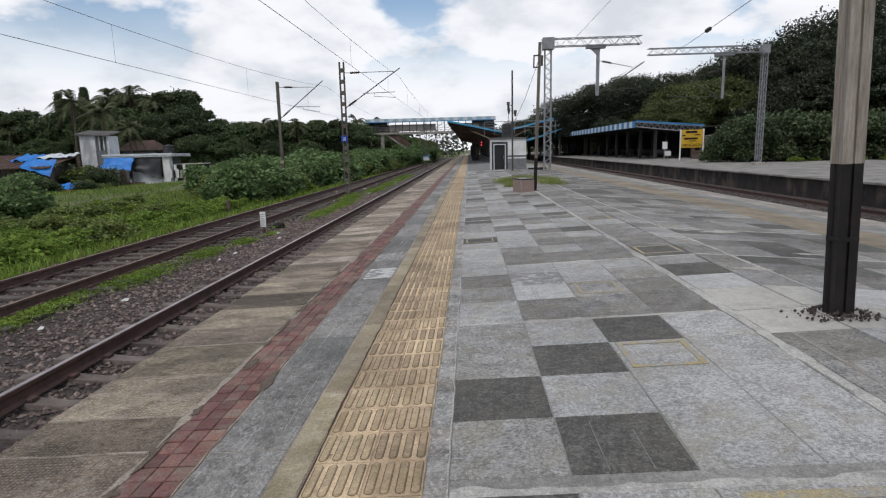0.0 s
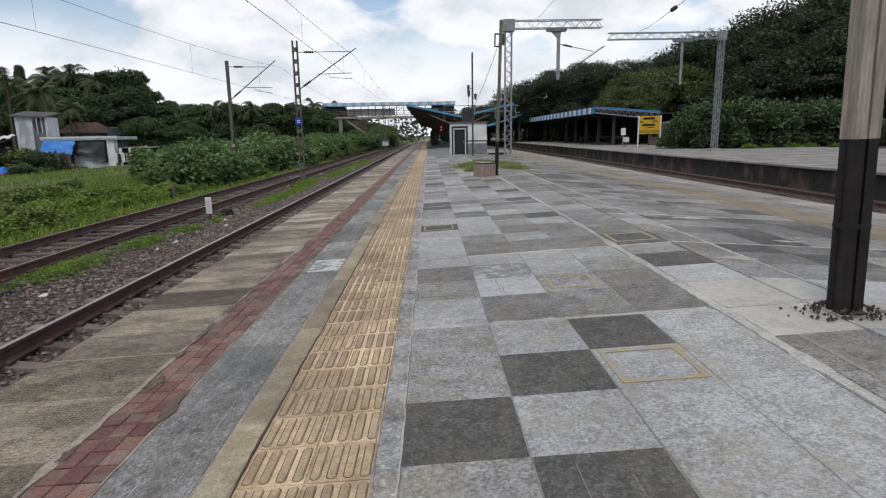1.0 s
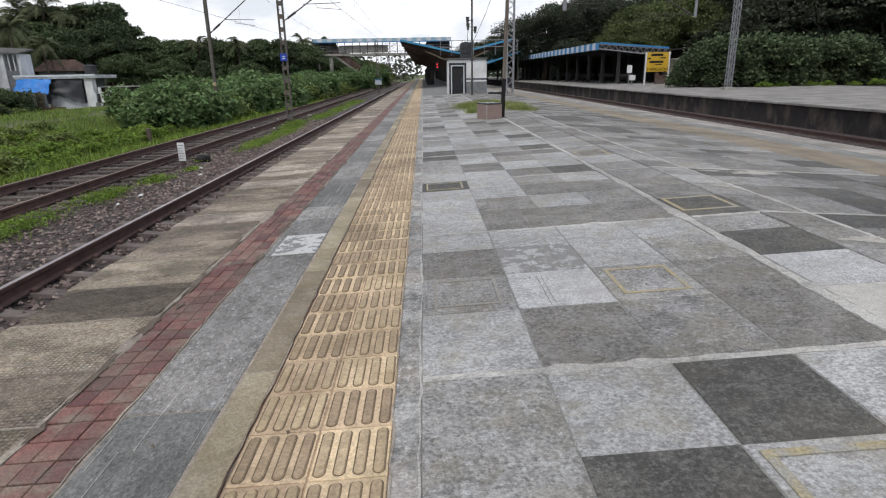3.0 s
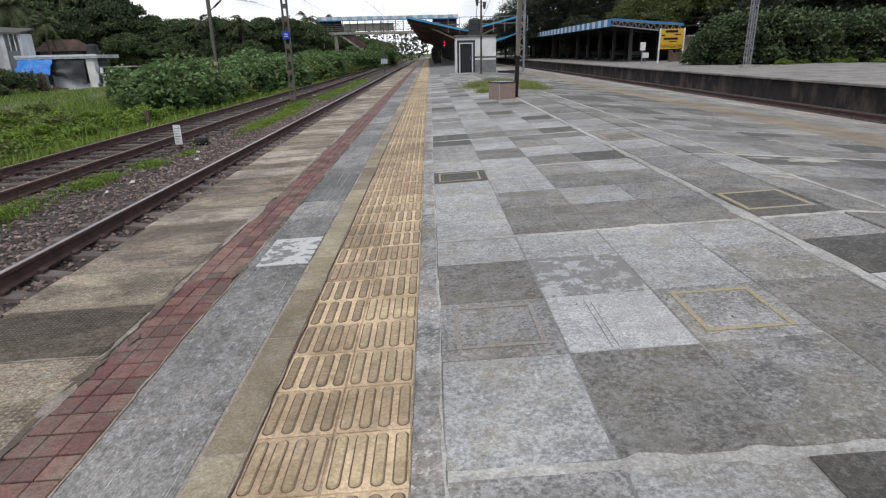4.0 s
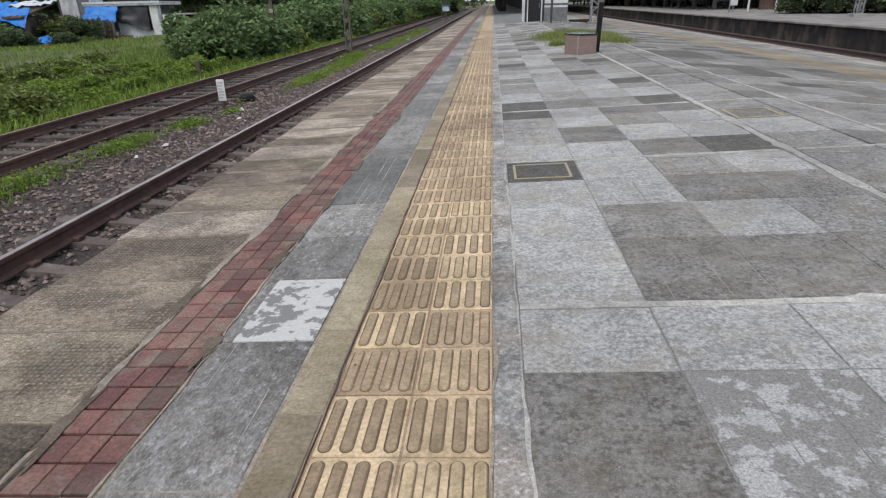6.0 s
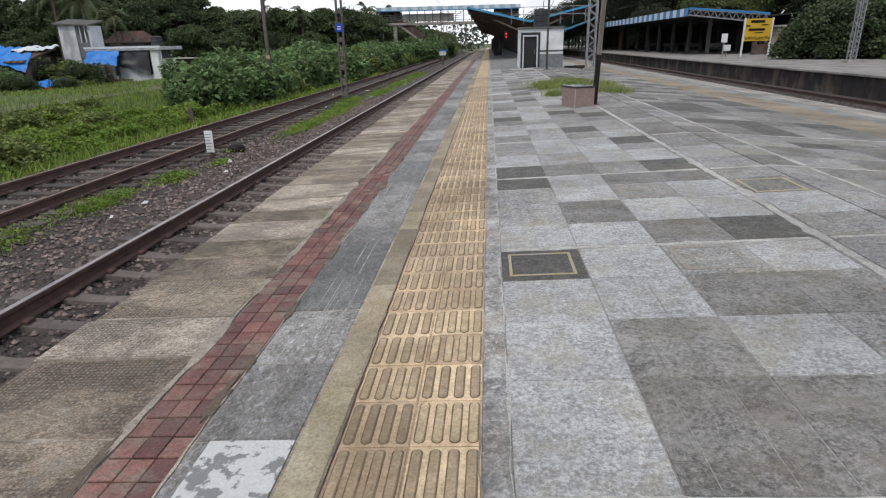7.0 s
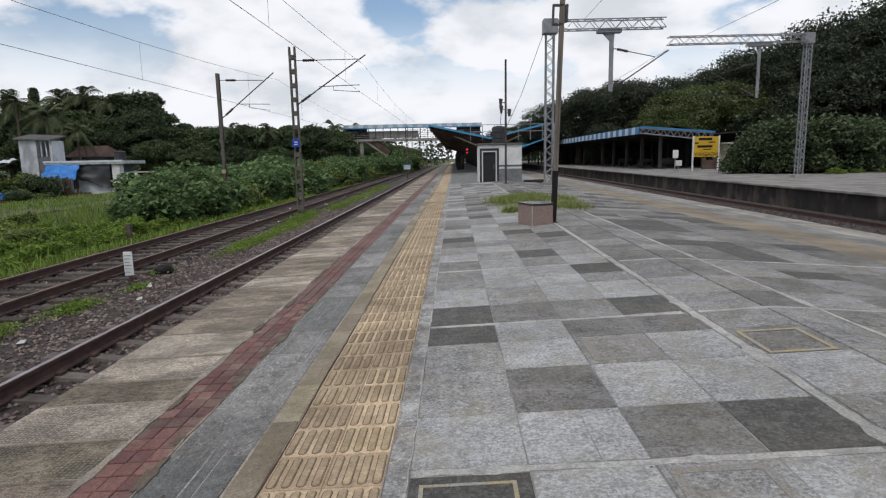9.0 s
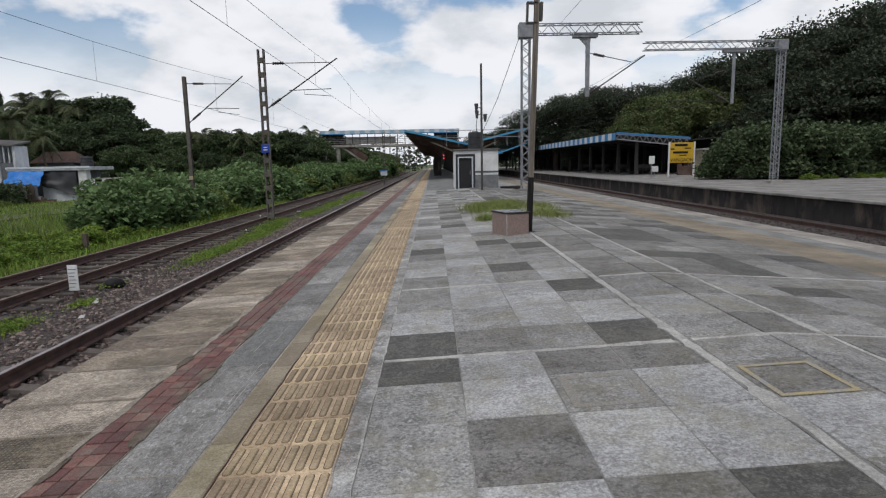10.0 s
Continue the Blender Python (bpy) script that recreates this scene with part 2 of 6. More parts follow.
M_MORTAR_WARM = material("old_mortar", (0.37, 0.325, 0.272), (0.19, 0.163, 0.132), 40, 0.95, fine=90, c=(0.15, 0.13, 0.105), bloom=0.5, speck=0.35, stain=0.25)
M_BALLAST = material("ballast_stone", (0.215, 0.168, 0.152), (0.085, 0.064, 0.058), 5, 0.95, fine=40, island=0.7)
M_BALLAST_BED = material("ballast_bed", (0.11, 0.09, 0.083), (0.035, 0.029, 0.027), 30, 1.0, fine=45, bump=1.0, c=(0.12, 0.095, 0.08), bump_dist=0.04, speck=0.5)
M_RAIL = material("rusty_rail", (0.115, 0.066, 0.055), (0.068, 0.042, 0.038), 6, 0.8, metal=0.2, fine=40)
M_RAILTOP = material("worn_rail_head", (0.42, 0.36, 0.35), (0.30, 0.25, 0.245), 4, 0.4, metal=0.7, fine=40, bump=0.05)
M_RAILTOP_DARK = material("dark_rail_head", (0.07, 0.05, 0.045), (0.05, 0.037, 0.033), 4, 0.6, metal=0.3, fine=40, bump=0.05)
M_RAILTOP_OLD = material("rusty_rail_head", (0.24, 0.17, 0.125), (0.16, 0.115, 0.085), 4, 0.6, metal=0.4, fine=40, bump=0.05)
M_SLEEPER = material("concrete_sleeper", (0.165, 0.14, 0.128), (0.10, 0.083, 0.075), 5, 0.95, fine=30, spread=0.3, c=(0.075, 0.06, 0.053))
M_OLDSLEEPER = material("old_dark_sleeper", (0.085, 0.07, 0.06), (0.045, 0.037, 0.033), 7, 0.95, fine=40, spread=0.35, c=(0.12, 0.105, 0.095))
M_SOIL = material("soil_and_turf", (0.085, 0.115, 0.034), (0.055, 0.08, 0.022), 1.3, 1.0, fine=18, c=(0.12, 0.105, 0.055), bump=0.8, bump_dist=0.05)
M_PATH = material("dirt_path", (0.125, 0.12, 0.075), (0.085, 0.095, 0.04), 0.8, 1.0, fine=20)
M_GRASS = leaf_material("grass", (0.115, 0.18, 0.034), (0.205, 0.26, 0.06), 0.4)
M_TUFT = leaf_material("dry_tuft_grass", (0.16, 0.205, 0.055), (0.27, 0.29, 0.11), 0.4)
M_WEED = leaf_material("weed", (0.125, 0.20, 0.036), (0.225, 0.305, 0.058), 0.4)
M_BUSH = leaf_material("bush_leaf", (0.095, 0.152, 0.058), (0.165, 0.238, 0.102), 0.35)
M_BUSH2 = leaf_material("olive_bush_leaf", (0.115, 0.155, 0.048), (0.195, 0.235, 0.075), 0.35)
M_TREE = leaf_material("dark_tree_leaf", (0.041, 0.053, 0.036), (0.070, 0.086, 0.054), 0.24)
M_TREE2 = leaf_material("tree_leaf", (0.035, 0.054, 0.024), (0.06, 0.086, 0.034), 0.2)
M_TREELIGHT = leaf_material("light_tree_leaf", (0.082, 0.108, 0.042), (0.135, 0.162, 0.066), 0.28)
M_WOOD = leaf_material("wood_leaf", (0.055, 0.078, 0.042), (0.09, 0.118, 0.06), 0.25)
M_WOOD2 = leaf_material("bright_wood_leaf", (0.065, 0.095, 0.045), (0.105, 0.14, 0.065), 0.25)
M_SHRUB = leaf_material("dull_shrub_leaf", (0.055, 0.08, 0.04), (0.092, 0.122, 0.06), 0.25)
M_PALM = leaf_material("palm_leaf", (0.055, 0.072, 0.034), (0.105, 0.118, 0.06), 0.2)
M_BARK = material("bark", (0.11, 0.085, 0.065), (0.06, 0.048, 0.038), 5, 0.95, fine=25, bump=0.6)
M_CONCRETE = material("weathered_concrete", (0.34, 0.33, 0.30), (0.22, 0.21, 0.19), 3, 0.95, fine=30, c=(0.12, 0.115, 0.105))
M_FARPAVE = material("dull_concrete_paving", (0.26, 0.248, 0.23), (0.18, 0.17, 0.157), 2.5, 0.95, fine=40, c=(0.125, 0.117, 0.107), speck=0.3, bloom=0.4, stain=0.3)
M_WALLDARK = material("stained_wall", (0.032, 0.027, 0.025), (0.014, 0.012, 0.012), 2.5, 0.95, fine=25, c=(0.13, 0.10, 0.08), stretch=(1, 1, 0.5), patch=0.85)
M_STEEL = material("galvanised_steel", (0.27, 0.28, 0.295), (0.17, 0.178, 0.19), 4, 0.6, metal=0.3, fine=30, bump=0.05)
M_DARKSTEEL = material("dark_steel", (0.075, 0.07, 0.066), (0.045, 0.043, 0.042), 5, 0.6, metal=0.2, fine=30, bump=0.1)
M_MAST = material("old_mast_steel", (0.13, 0.12, 0.105), (0.075, 0.068, 0.06), 5, 0.75, metal=0.2, fine=30, c=(0.13, 0.085, 0.055))
M_BLACK = material("black_paint", (0.010, 0.009, 0.009), (0.018, 0.015, 0.015), 8, 0.55, fine=40, bump=0.08, spec=0.2)
M_GREYPOLE = material("weathered_grey_paint", (0.32, 0.29, 0.25), (0.19, 0.165, 0.14), 5, 0.75, fine=30, c=(0.14, 0.105, 0.08), stretch=(9, 9, 0.7), patch=0.8)
M_OLDPOLE = material("dull_grey_pole_paint", (0.20, 0.175, 0.145), (0.11, 0.095, 0.08), 5, 0.75, fine=30, c=(0.09, 0.07, 0.055), stretch=(9, 9, 0.7), patch=0.8)
M_WIRE = material("wire", (0.05, 0.05, 0.05), (0.035, 0.035, 0.035), 5, 0.6, metal=0.3, bump=0)
M_INSUL = material("insulator", (0.045, 0.03, 0.028), (0.03, 0.022, 0.02), 9, 0.3, bump=0)
M_BLUE = material("blue_paint", (0.035, 0.20, 0.42), (0.03, 0.15, 0.34), 3, 0.6, fine=20, bump=0.05)
M_PALEBLUE = material("faded_blue_sheet", (0.30, 0.44, 0.52), (0.24, 0.37, 0.46), 2, 0.6, fine=20, bump=0.05, speck=0.08)
M_PLATE = material("blue_enamel", (0.012, 0.055, 0.36), (0.01, 0.04, 0.28), 3, 0.4, fine=20, bump=0, speck=0.05)
M_TEAL = material("blue_sheet", (0.04, 0.25, 0.44), (0.035, 0.19, 0.36), 2, 0.55, fine=20, c=(0.10, 0.30, 0.42), bump=0.05)
M_FASCIA_W = material("white_sheet", (0.58, 0.62, 0.64), (0.46, 0.50, 0.53), 2, 0.6, fine=20, bump=0.05)
M_ROOF = material("old_roof_sheet", (0.12, 0.115, 0.11), (0.075, 0.072, 0.07), 1.5, 0.8, fine=12, c=(0.05, 0.048, 0.046))
# near-black: the shade under the canopies is put into this colour
M_UNDER_SHADE = material("shaded_canopy_underside", (0.026, 0.024, 0.023), (0.014, 0.013, 0.013), 1.5, 0.9, fine=12)
M_TARP = material("blue_tarpaulin", (0.008, 0.20, 0.60), (0.006, 0.13, 0.46), 1.2, 0.45, fine=6, bump=0.4, bump_dist=0.05)
# whitewash greyed and blued for shade on the walls, with darker streaks
M_LIMEWASH = material("shaded_limewash", (0.56, 0.58, 0.61), (0.40, 0.415, 0.44), 1.3, 0.9, fine=14, c=(0.2, 0.2, 0.2), speck=0.1, bump=0.05, stretch=(1, 1, 0.4))
M_WALLWHITE = material("white_wall_paint", (0.66, 0.67, 0.67), (0.55, 0.56, 0.56), 1.3, 0.85, fine=14, c=(0.42, 0.42, 0.41), speck=0.06, bump=0.05)
M_WALLGREY = material("grey_wall_paint", (0.13, 0.14, 0.15), (0.09, 0.097, 0.105), 1.6, 0.85, fine=14, c=(0.17, 0.175, 0.18), speck=0.08, bump=0.05)
M_DADO = material("dado_tile", (0.18, 0.19, 0.195), (0.12, 0.125, 0.13), 4, 0.6, fine=20)
M_SURROUND = material("dark_surround_paint", (0.03, 0.033, 0.042), (0.02, 0.022, 0.028), 4, 0.6, fine=20)
M_NEARBLACK = material("near_black", (0.014, 0.014, 0.016), (0.009, 0.009, 0.01), 4, 0.6, fine=20)
M_GRANITE = material("pink_granite", (0.27, 0.19, 0.165), (0.17, 0.125, 0.11), 28, 0.55, fine=90, c=(0.22, 0.18, 0.16), bump=0.03)
M_BLACKTOP = material("black_granite", (0.02, 0.021, 0.023), (0.035, 0.036, 0.038), 28, 0.25, fine=90, bump=0.02)
# yellow lowered by about a third for the shade the board stands in
M_SIGNYELLOW = material("shaded_yellow_sign", (0.56, 0.35, 0.02), (0.48, 0.30, 0.025), 2, 0.5, fine=20, bump=0)
M_RUST = material("rusty_sheet", (0.10, 0.055, 0.04), (0.06, 0.04, 0.034), 3, 0.9, fine=16, c=(0.13, 0.11, 0.10))
M_PLASTIC = material("black_plastic", (0.03, 0.032, 0.035), (0.022, 0.024, 0.027), 3, 0.5, fine=20)
M_REDPAINT = material("red_paint", (0.45, 0.03, 0.03), (0.36, 0.025, 0.025), 3, 0.5, fine=20)
M_CREAM = material("cream_wall", (0.48, 0.43, 0.32), (0.36, 0.32, 0.24), 1.2, 0.9, fine=12, c=(0.24, 0.21, 0.16))
M_REDLAMP = bpy.data.materials.new("red_signal_lamp")
M_REDLAMP.use_nodes = True
M_REDLAMP.node_tree.nodes["Principled BSDF"].inputs["Base Color"].default_value = (0.6, 0.01, 0.02, 1)
M_REDLAMP.node_tree.nodes["Principled BSDF"].inputs["Emission Color"].default_value = (1, 0.02, 0.05, 1)
M_REDLAMP.node_tree.nodes["Principled BSDF"].inputs["Emission Strength"].default_value = 1.3


# ---- mesh tools ----
class Shape:
    """Collects vertices and faces for one mesh."""

    def __init__(self):
        self.v, self.f = [], []

    def add(self, verts, faces):
        k = len(self.v)
        self.v += [tuple(p) for p in verts]
        self.f += [tuple(i + k for i in q) for q in faces]
        return self

    def box(self, x0, y0, z0, x1, y1, z1, c=0.0):
        if c <= 0:
            v = [(x, y, z) for z in (z0, z1) for x, y in ((x0, y0), (x1, y0), (x1, y1), (x0, y1))]
            return self.add(v, [(3, 2, 1, 0), (4, 5, 6, 7), (0, 1, 5, 4), (1, 2, 6, 5), (2, 3, 7, 6), (3, 0, 4, 7)])
        v = []
        for z, d in ((z0, c), (z0 + c, 0), (z1 - c, 0), (z1, c)):
            v += [(x0 + d, y0 + d, z), (x1 - d, y0 + d, z), (x1 - d, y1 - d, z), (x0 + d, y1 - d, z)]
        fs = [(3, 2, 1, 0), (12, 13, 14, 15)]
        for r in range(3):
            for k in range(4):
                a, b = r * 4 + k, r * 4 + (k + 1) % 4
                fs.append((a, b, b + 4, a + 4))
        return self.add(v, fs)

    def beam(self, p, q, w, h=None, roll=0.0):
        """A bar of rectangular section from p to q."""
        p, q = Vector(p), Vector(q)
        d = (q - p).normalized()
        up = Vector((0, 0, 1)) if abs(d.z) < 0.95 else Vector((0, 1, 0))
        s = d.cross(up).normalized()
        u = s.cross(d)
        if roll:
            m = Matrix.Rotation(radians(roll), 3, d)
            s, u = m @ s, m @ u
        h = h or w
        v = [o + s * a * w / 2 + u * b * h / 2 for o in (p, q) for a, b in ((-1, -1), (1, -1), (1, 1), (-1, 1))]
        return self.add(v, [(0, 1, 2, 3), (7, 6, 5, 4), (0, 4, 5, 1), (1, 5, 6, 2), (2, 6, 7, 3), (3, 7, 4, 0)])

    def tube(self, pts, radii, n=8):
        pts = [Vector(p) for p in pts]
        if not isinstance(radii, (list, tuple)):
            radii = [radii] * len(pts)
        v, fs = [], []
        for i, (p, r) in enumerate(zip(pts, radii)):
            d = (pts[min(i + 1, len(pts) - 1)] - pts[max(i - 1, 0)]).normalized()
            up = Vector((0, 0, 1)) if abs(d.z) < 0.9 else Vector((0, 1, 0))
            s = d.cross(up).normalized()
            u = s.cross(d)
            v += [p + (s * math.cos(6.28318 * k / n) + u * math.sin(6.28318 * k / n)) * r for k in range(n)]
        for i in range(len(pts) - 1):
            for k in range(n):
                a, b = i * n + k, i * n + (k + 1) % n
                fs.append((a, a + n, b + n, b))
        fs += [tuple(range(n)), tuple(reversed(range((len(pts) - 1) * n, len(pts) * n)))]
        return self.add(v, fs)

    def loft(self, rings, closed=True, caps=True):
        n = len(rings[0])
        v = [p for r in rings for p in r]
        fs = []
        for i in range(len(rings) - 1):
            for k in range(n if closed else n - 1):
                a, b = i * n + k, i * n + (k + 1) % n
                fs.append((a, b, b + n, a + n))
        if caps and closed:
            fs += [tuple(reversed(range(n))), tuple(range((len(rings) - 1) * n, len(rings) * n))]
        return self.add(v, fs)

    def mesh(self, name, mat):
        me = bpy.data.meshes.new(name)
        me.from_pydata(self.v, [], self.f)
        if mat:
            me.materials.append(mat)
        bm = bmesh.new()
        bm.from_mesh(me)
        if len(bm.faces) < 60000:
            bmesh.ops.recalc_face_normals(bm, faces=bm.faces)
        bm.to_mesh(me)
        bm.free()
        return me


def part(name, shape, mat, parent=None, label="", smooth=False):
    me = shape.mesh(name, mat) if isinstance(shape, Shape) else shape
    if smooth:
        me.polygons.foreach_set("use_smooth", [True] * len(me.polygons))
    ob = new(name, me)
    if parent:
        ob.parent = parent
        ob.matrix_parent_inverse = parent.matrix_basis.inverted()
    if label:
        tagged(ob, label)
    return ob


def thing(name, label, category, at=(0, 0, 0), group="", kind=""):
    ob = new(name)
    ob.empty_display_size = 0.1
    ob.location = at
    return tagged(ob, label, category, group, kind)


def leaves_mesh(name, centres, sizes, rng, mat, up=0.0, long=1.0, fold=0.25):
    """Folded four-cornered leaves, one at each centre, turned at random; up: how much they face the sky."""
    n = len(centres)
    nrm = rng.normal(size=(n, 3))
    nrm[:, 2] = np.abs(nrm[:, 2]) + up
    nrm /= np.linalg.norm(nrm, axis=1)[:, None]
    a = np.cross(nrm, rng.normal(size=(n, 3)))
    a /= np.linalg.norm(a, axis=1)[:, None] + 1e-9
    b = np.cross(nrm, a)
    s = np.asarray(sizes)[:, None]
    v = np.empty((n, 4, 3))
    v[:, 0] = centres - a * s * long
    v[:, 1] = centres + b * s * 0.5 + nrm * s * fold
    v[:, 2] = centres + a * s * long
    v[:, 3] = centres - b * s * 0.5 + nrm * s * fold
    me = bpy.data.meshes.new(name)
    me.vertices.add(4 * n)
    me.vertices.foreach_set("co", v.reshape(-1))
    idx = np.arange(4 * n, dtype=np.int32).reshape(n, 4)
    loops = np.concatenate([idx[:, [0, 1, 2]], idx[:, [0, 2, 3]]], axis=1).reshape(-1)
    me.loops.add(6 * n)
    me.loops.foreach_set("vertex_index", loops)
    me.polygons.add(2 * n)
    me.polygons.foreach_set("loop_start", np.arange(0, 6 * n, 3, dtype=np.int32))
    me.polygons.foreach_set("loop_total", np.full(2 * n, 3, dtype=np.int32))
    me.materials.append(mat)
    me.update()
    me.validate()
    return me


def lobes(rng, n, rx, ry, rz, cz, lobe, flat=0.7):
    """Centres and radii of foliage lobes over an ellipsoid's upper shell."""
    out = []
    for _ in range(n):
        d = rng.normal(size=3)
        d /= np.linalg.norm(d)
        d[2] = abs(d[2]) * 1.0 - 0.25
        k = rng.uniform(0.55, 1.0)
        out.append((d[0] * rx * k, d[1] * ry * k, cz + d[2] * rz * k, lobe * rng.uniform(0.6, 1.3), flat))
    return out


def foliage(rng, lobe_list, per, jitter=0.16):
    pts = []
    for x, y, z, r, flat in lobe_list:
        m = int(per * rng.uniform(0.7, 1.2))
        d = rng.normal(size=(m, 3))
        d /= np.linalg.norm(d, axis=1)[:, None]
        d[:, 2] = np.where(d[:, 2] < -0.3, -d[:, 2], d[:, 2])
        rad = r * (1 + rng.normal(size=m) * jitter)[:, None]
        pts.append(np.array((x, y, z)) + d * rad * np.array((1, 1, flat)))
    return np.concatenate(pts)


# ---- the ground, the tracks and the platforms ----
SLOPE, CROWN, FALL = 0.0499, 2.68, -0.062
EDGE_L, EDGE_R, FAR_EDGE = -2.31, 7.85, 12.95
RAIL_Z, TURF = -0.85, -1.42


def bend(y):
    """How far the line swings aside with distance: it runs dead straight."""
    return 0.0


def top(x):
    return SLOPE * x if x < CROWN else SLOPE * CROWN + FALL * (x - CROWN)


STEPS = [-30, 0, 15, 30, 42, 50, 58, 66, 75, 85, 95, 105, 120, 135, 150, 170, 190]

def ground_height(x, y):
    """Turf level, uneven beside the line, with a hollow in which the trackside houses stand."""
    if not (-95 < x < -11 and -30 < y < 105):
        return TURF
    ease = lambda v: (lambda q: q * q * (3 - 2 * q))(max(0.0, min(1.0, v)))
    dip = ease((-33 - x) / 9) * ease((y - 48) / 10) * ease((105 - y) / 12)
    near = ease((-11 - x) / 3)
    return TURF - 0.95 * dip + near * 0.16 * noise.noise((x * 0.09, y * 0.09, 3))


g = Shape()
gx = [-1500, -400, -150, -95] + [-92 + 3 * k for k in range(28)] + [-10, -5, 5, 20, 40, 100, 400, 1500]
gy = [-600, -60, -20] + [-10 + 4 * k for k in range(30)] + [130, 200, 400, 2500]
verts = [(x, y, ground_height(x, y)) for y in gy for x in gx]
nx = len(gx)
g.add(verts, [(j * nx + i, j * nx + i + 1, (j + 1) * nx + i + 1, (j + 1) * nx + i) for j in range(len(gy) - 1) for i in range(nx - 1)])
ground = tagged(part("ground", g, M_SOIL, smooth=True), "rough green turf and bare soil beside the railway line", "ground", kind="structure")

# ballast shoulders
b = Shape()
prof = [(-11.2, -1.46), (-10.3, -1.24), (-9.4, -1.10), (-6.7, -1.08), (-6.1, -1.13), (-5.6, -1.13), (-4.95, -1.08), (-2.2, -1.08), (-1.9, -1.3)]
b.loft([[(x + bend(y), y, z) for x, z in prof] for y in STEPS], closed=False, caps=False)
tagged(part("ballast_bed", b, M_BALLAST_BED), "dark brown crushed stone bed under two railway tracks", "ballast", kind="structure")
b = Shape()
prof = [(7.6, -0.80), (13.1, -0.80)]
b.loft([[(x + bend(y), y, z) for x, z in prof] for y in STEPS], closed=False, caps=False)
tagged(part("ballast_bed", b, M_BALLAST_BED), "dark crushed stone bed between two platform walls", "ballast", kind="structure")

RAIL_PROFILE = [(-0.075, -0.172), (-0.075, -0.158), (-0.018, -0.14), (-0.011, -0.06), (-0.036, -0.042), (-0.036, -0.006), (-0.028, -0.001),
                (0.028, -0.001), (0.036, -0.006), (0.036, -0.042), (0.011, -0.06), (0.018, -0.14), (0.075, -0.158), (0.075, -0.172)]
sleeper_shape = Shape()
sleeper_shape.loft([[(x, -0.125 * k, 0.0), (x, -0.095 * k, d), (x, 0.095 * k, d), (x, 0.125 * k, 0.0)]
                    for x, d, k in ((-1.37, 0.19, 1), (-0.9, 0.2, 1), (-0.45, 0.16, 0.85), (0.45, 0.16, 0.85), (0.9, 0.2, 1), (1.37, 0.19, 1))])
sleeper_mesh = sleeper_shape.mesh("sleeper", M_SLEEPER)
old_sleeper_mesh = Shape().box(-1.32, -0.11, 0.0, 1.32, 0.11, 0.185, 0.012).mesh("sleeper", M_OLDSLEEPER)


def track(cx, gauge, label, head, first, up=0.0, wood=None):
    RAIL_Z = -0.85 + up
    t = thing("railway_track", label, "railway track", (cx, 0, RAIL_Z), group="railway tracks", kind="structure")
    for side in (-1, 1):
        s, h = Shape(), Shape()
        x = cx + side * gauge / 2
        s.loft([[(x + bend(y) + px, y, RAIL_Z + pz) for px, pz in RAIL_PROFILE] for y in STEPS])
        h.loft([[(x + bend(y) - 0.029, y, RAIL_Z + 0.001), (x + bend(y) + 0.029, y, RAIL_Z + 0.001)] for y in STEPS], closed=False, caps=False)
        rail = part("rail", s, M_RAIL, t)
        part("rail_head", h, head, rail, "worn running surface")
    rng = random.Random(first)
    rest = Shape()
    for k in range(290):
        y = -8 + 0.62 * k + rng.uniform(-0.03, 0.03)
        if y < 60:
            o = part("sleeper", old_sleeper_mesh if wood else sleeper_mesh, None, t)
            o.matrix_basis = t.matrix_basis.inverted() @ t.matrix_basis @ pose(cx + bend(y), y, RAIL_Z - 0.36, 0, 0, rng.uniform(-1, 1))
        else:
            rest.box(cx + bend(y) - 1.37, y - 0.11, RAIL_Z - 0.3, cx + bend(y) + 1.37, y + 0.11, RAIL_Z - 0.165)
    tagged(part("sleeper_row", rest, wood or M_SLEEPER, t), kind="stuff")
    clips = Shape()
    for k in range(80):
        y = -8 + 0.62 * k
        for side in (-1, 1):
            for d in (-0.1, 0.1):
                x = cx + side * gauge / 2 + d + bend(y)
                clips.box(x - 0.035, y - 0.05, RAIL_Z - 0.175, x + 0.035, y + 0.05, RAIL_Z - 0.13, 0.01)
    tagged(part("rail_clips", clips, M_RAIL, t), kind="stuff")
    return t


track(-3.55, 1.676, "broad gauge railway track with rusty rails on concrete sleepers beside platform", M_RAILTOP, 1)
track(-7.86, 1.54, "older rusty railway track on sleepers in dark ballast", M_RAILTOP_OLD, 2, 0.0, M_OLDSLEEPER)
track(11.0, 1.676, "railway track sunk between two platforms with rusty rails", M_RAILTOP_DARK, 3, 0.19, M_OLDSLEEPER)

# loose ballast stones
rng = np.random.default_rng(5)
base = np.array([(0, 0, 1), (1, 0, 0), (0, 1, 0), (-1, 0, 0), (0, -1, 0), (0, 0, -0.6)], float)
faces = [(0, 1, 2), (0, 2, 3), (0, 3, 4), (0, 4, 1), (5, 2, 1), (5, 3, 2), (5, 4, 3), (5, 1, 4)]


def bed_height(x):
    return float(np.interp(x, [-11.2, -10.3, -9.4, -6.7, -6.1, -5.6, -4.95, -2.2], [-1.46, -1.24, -1.10, -1.08, -1.13, -1.13, -1.08, -1.08]))


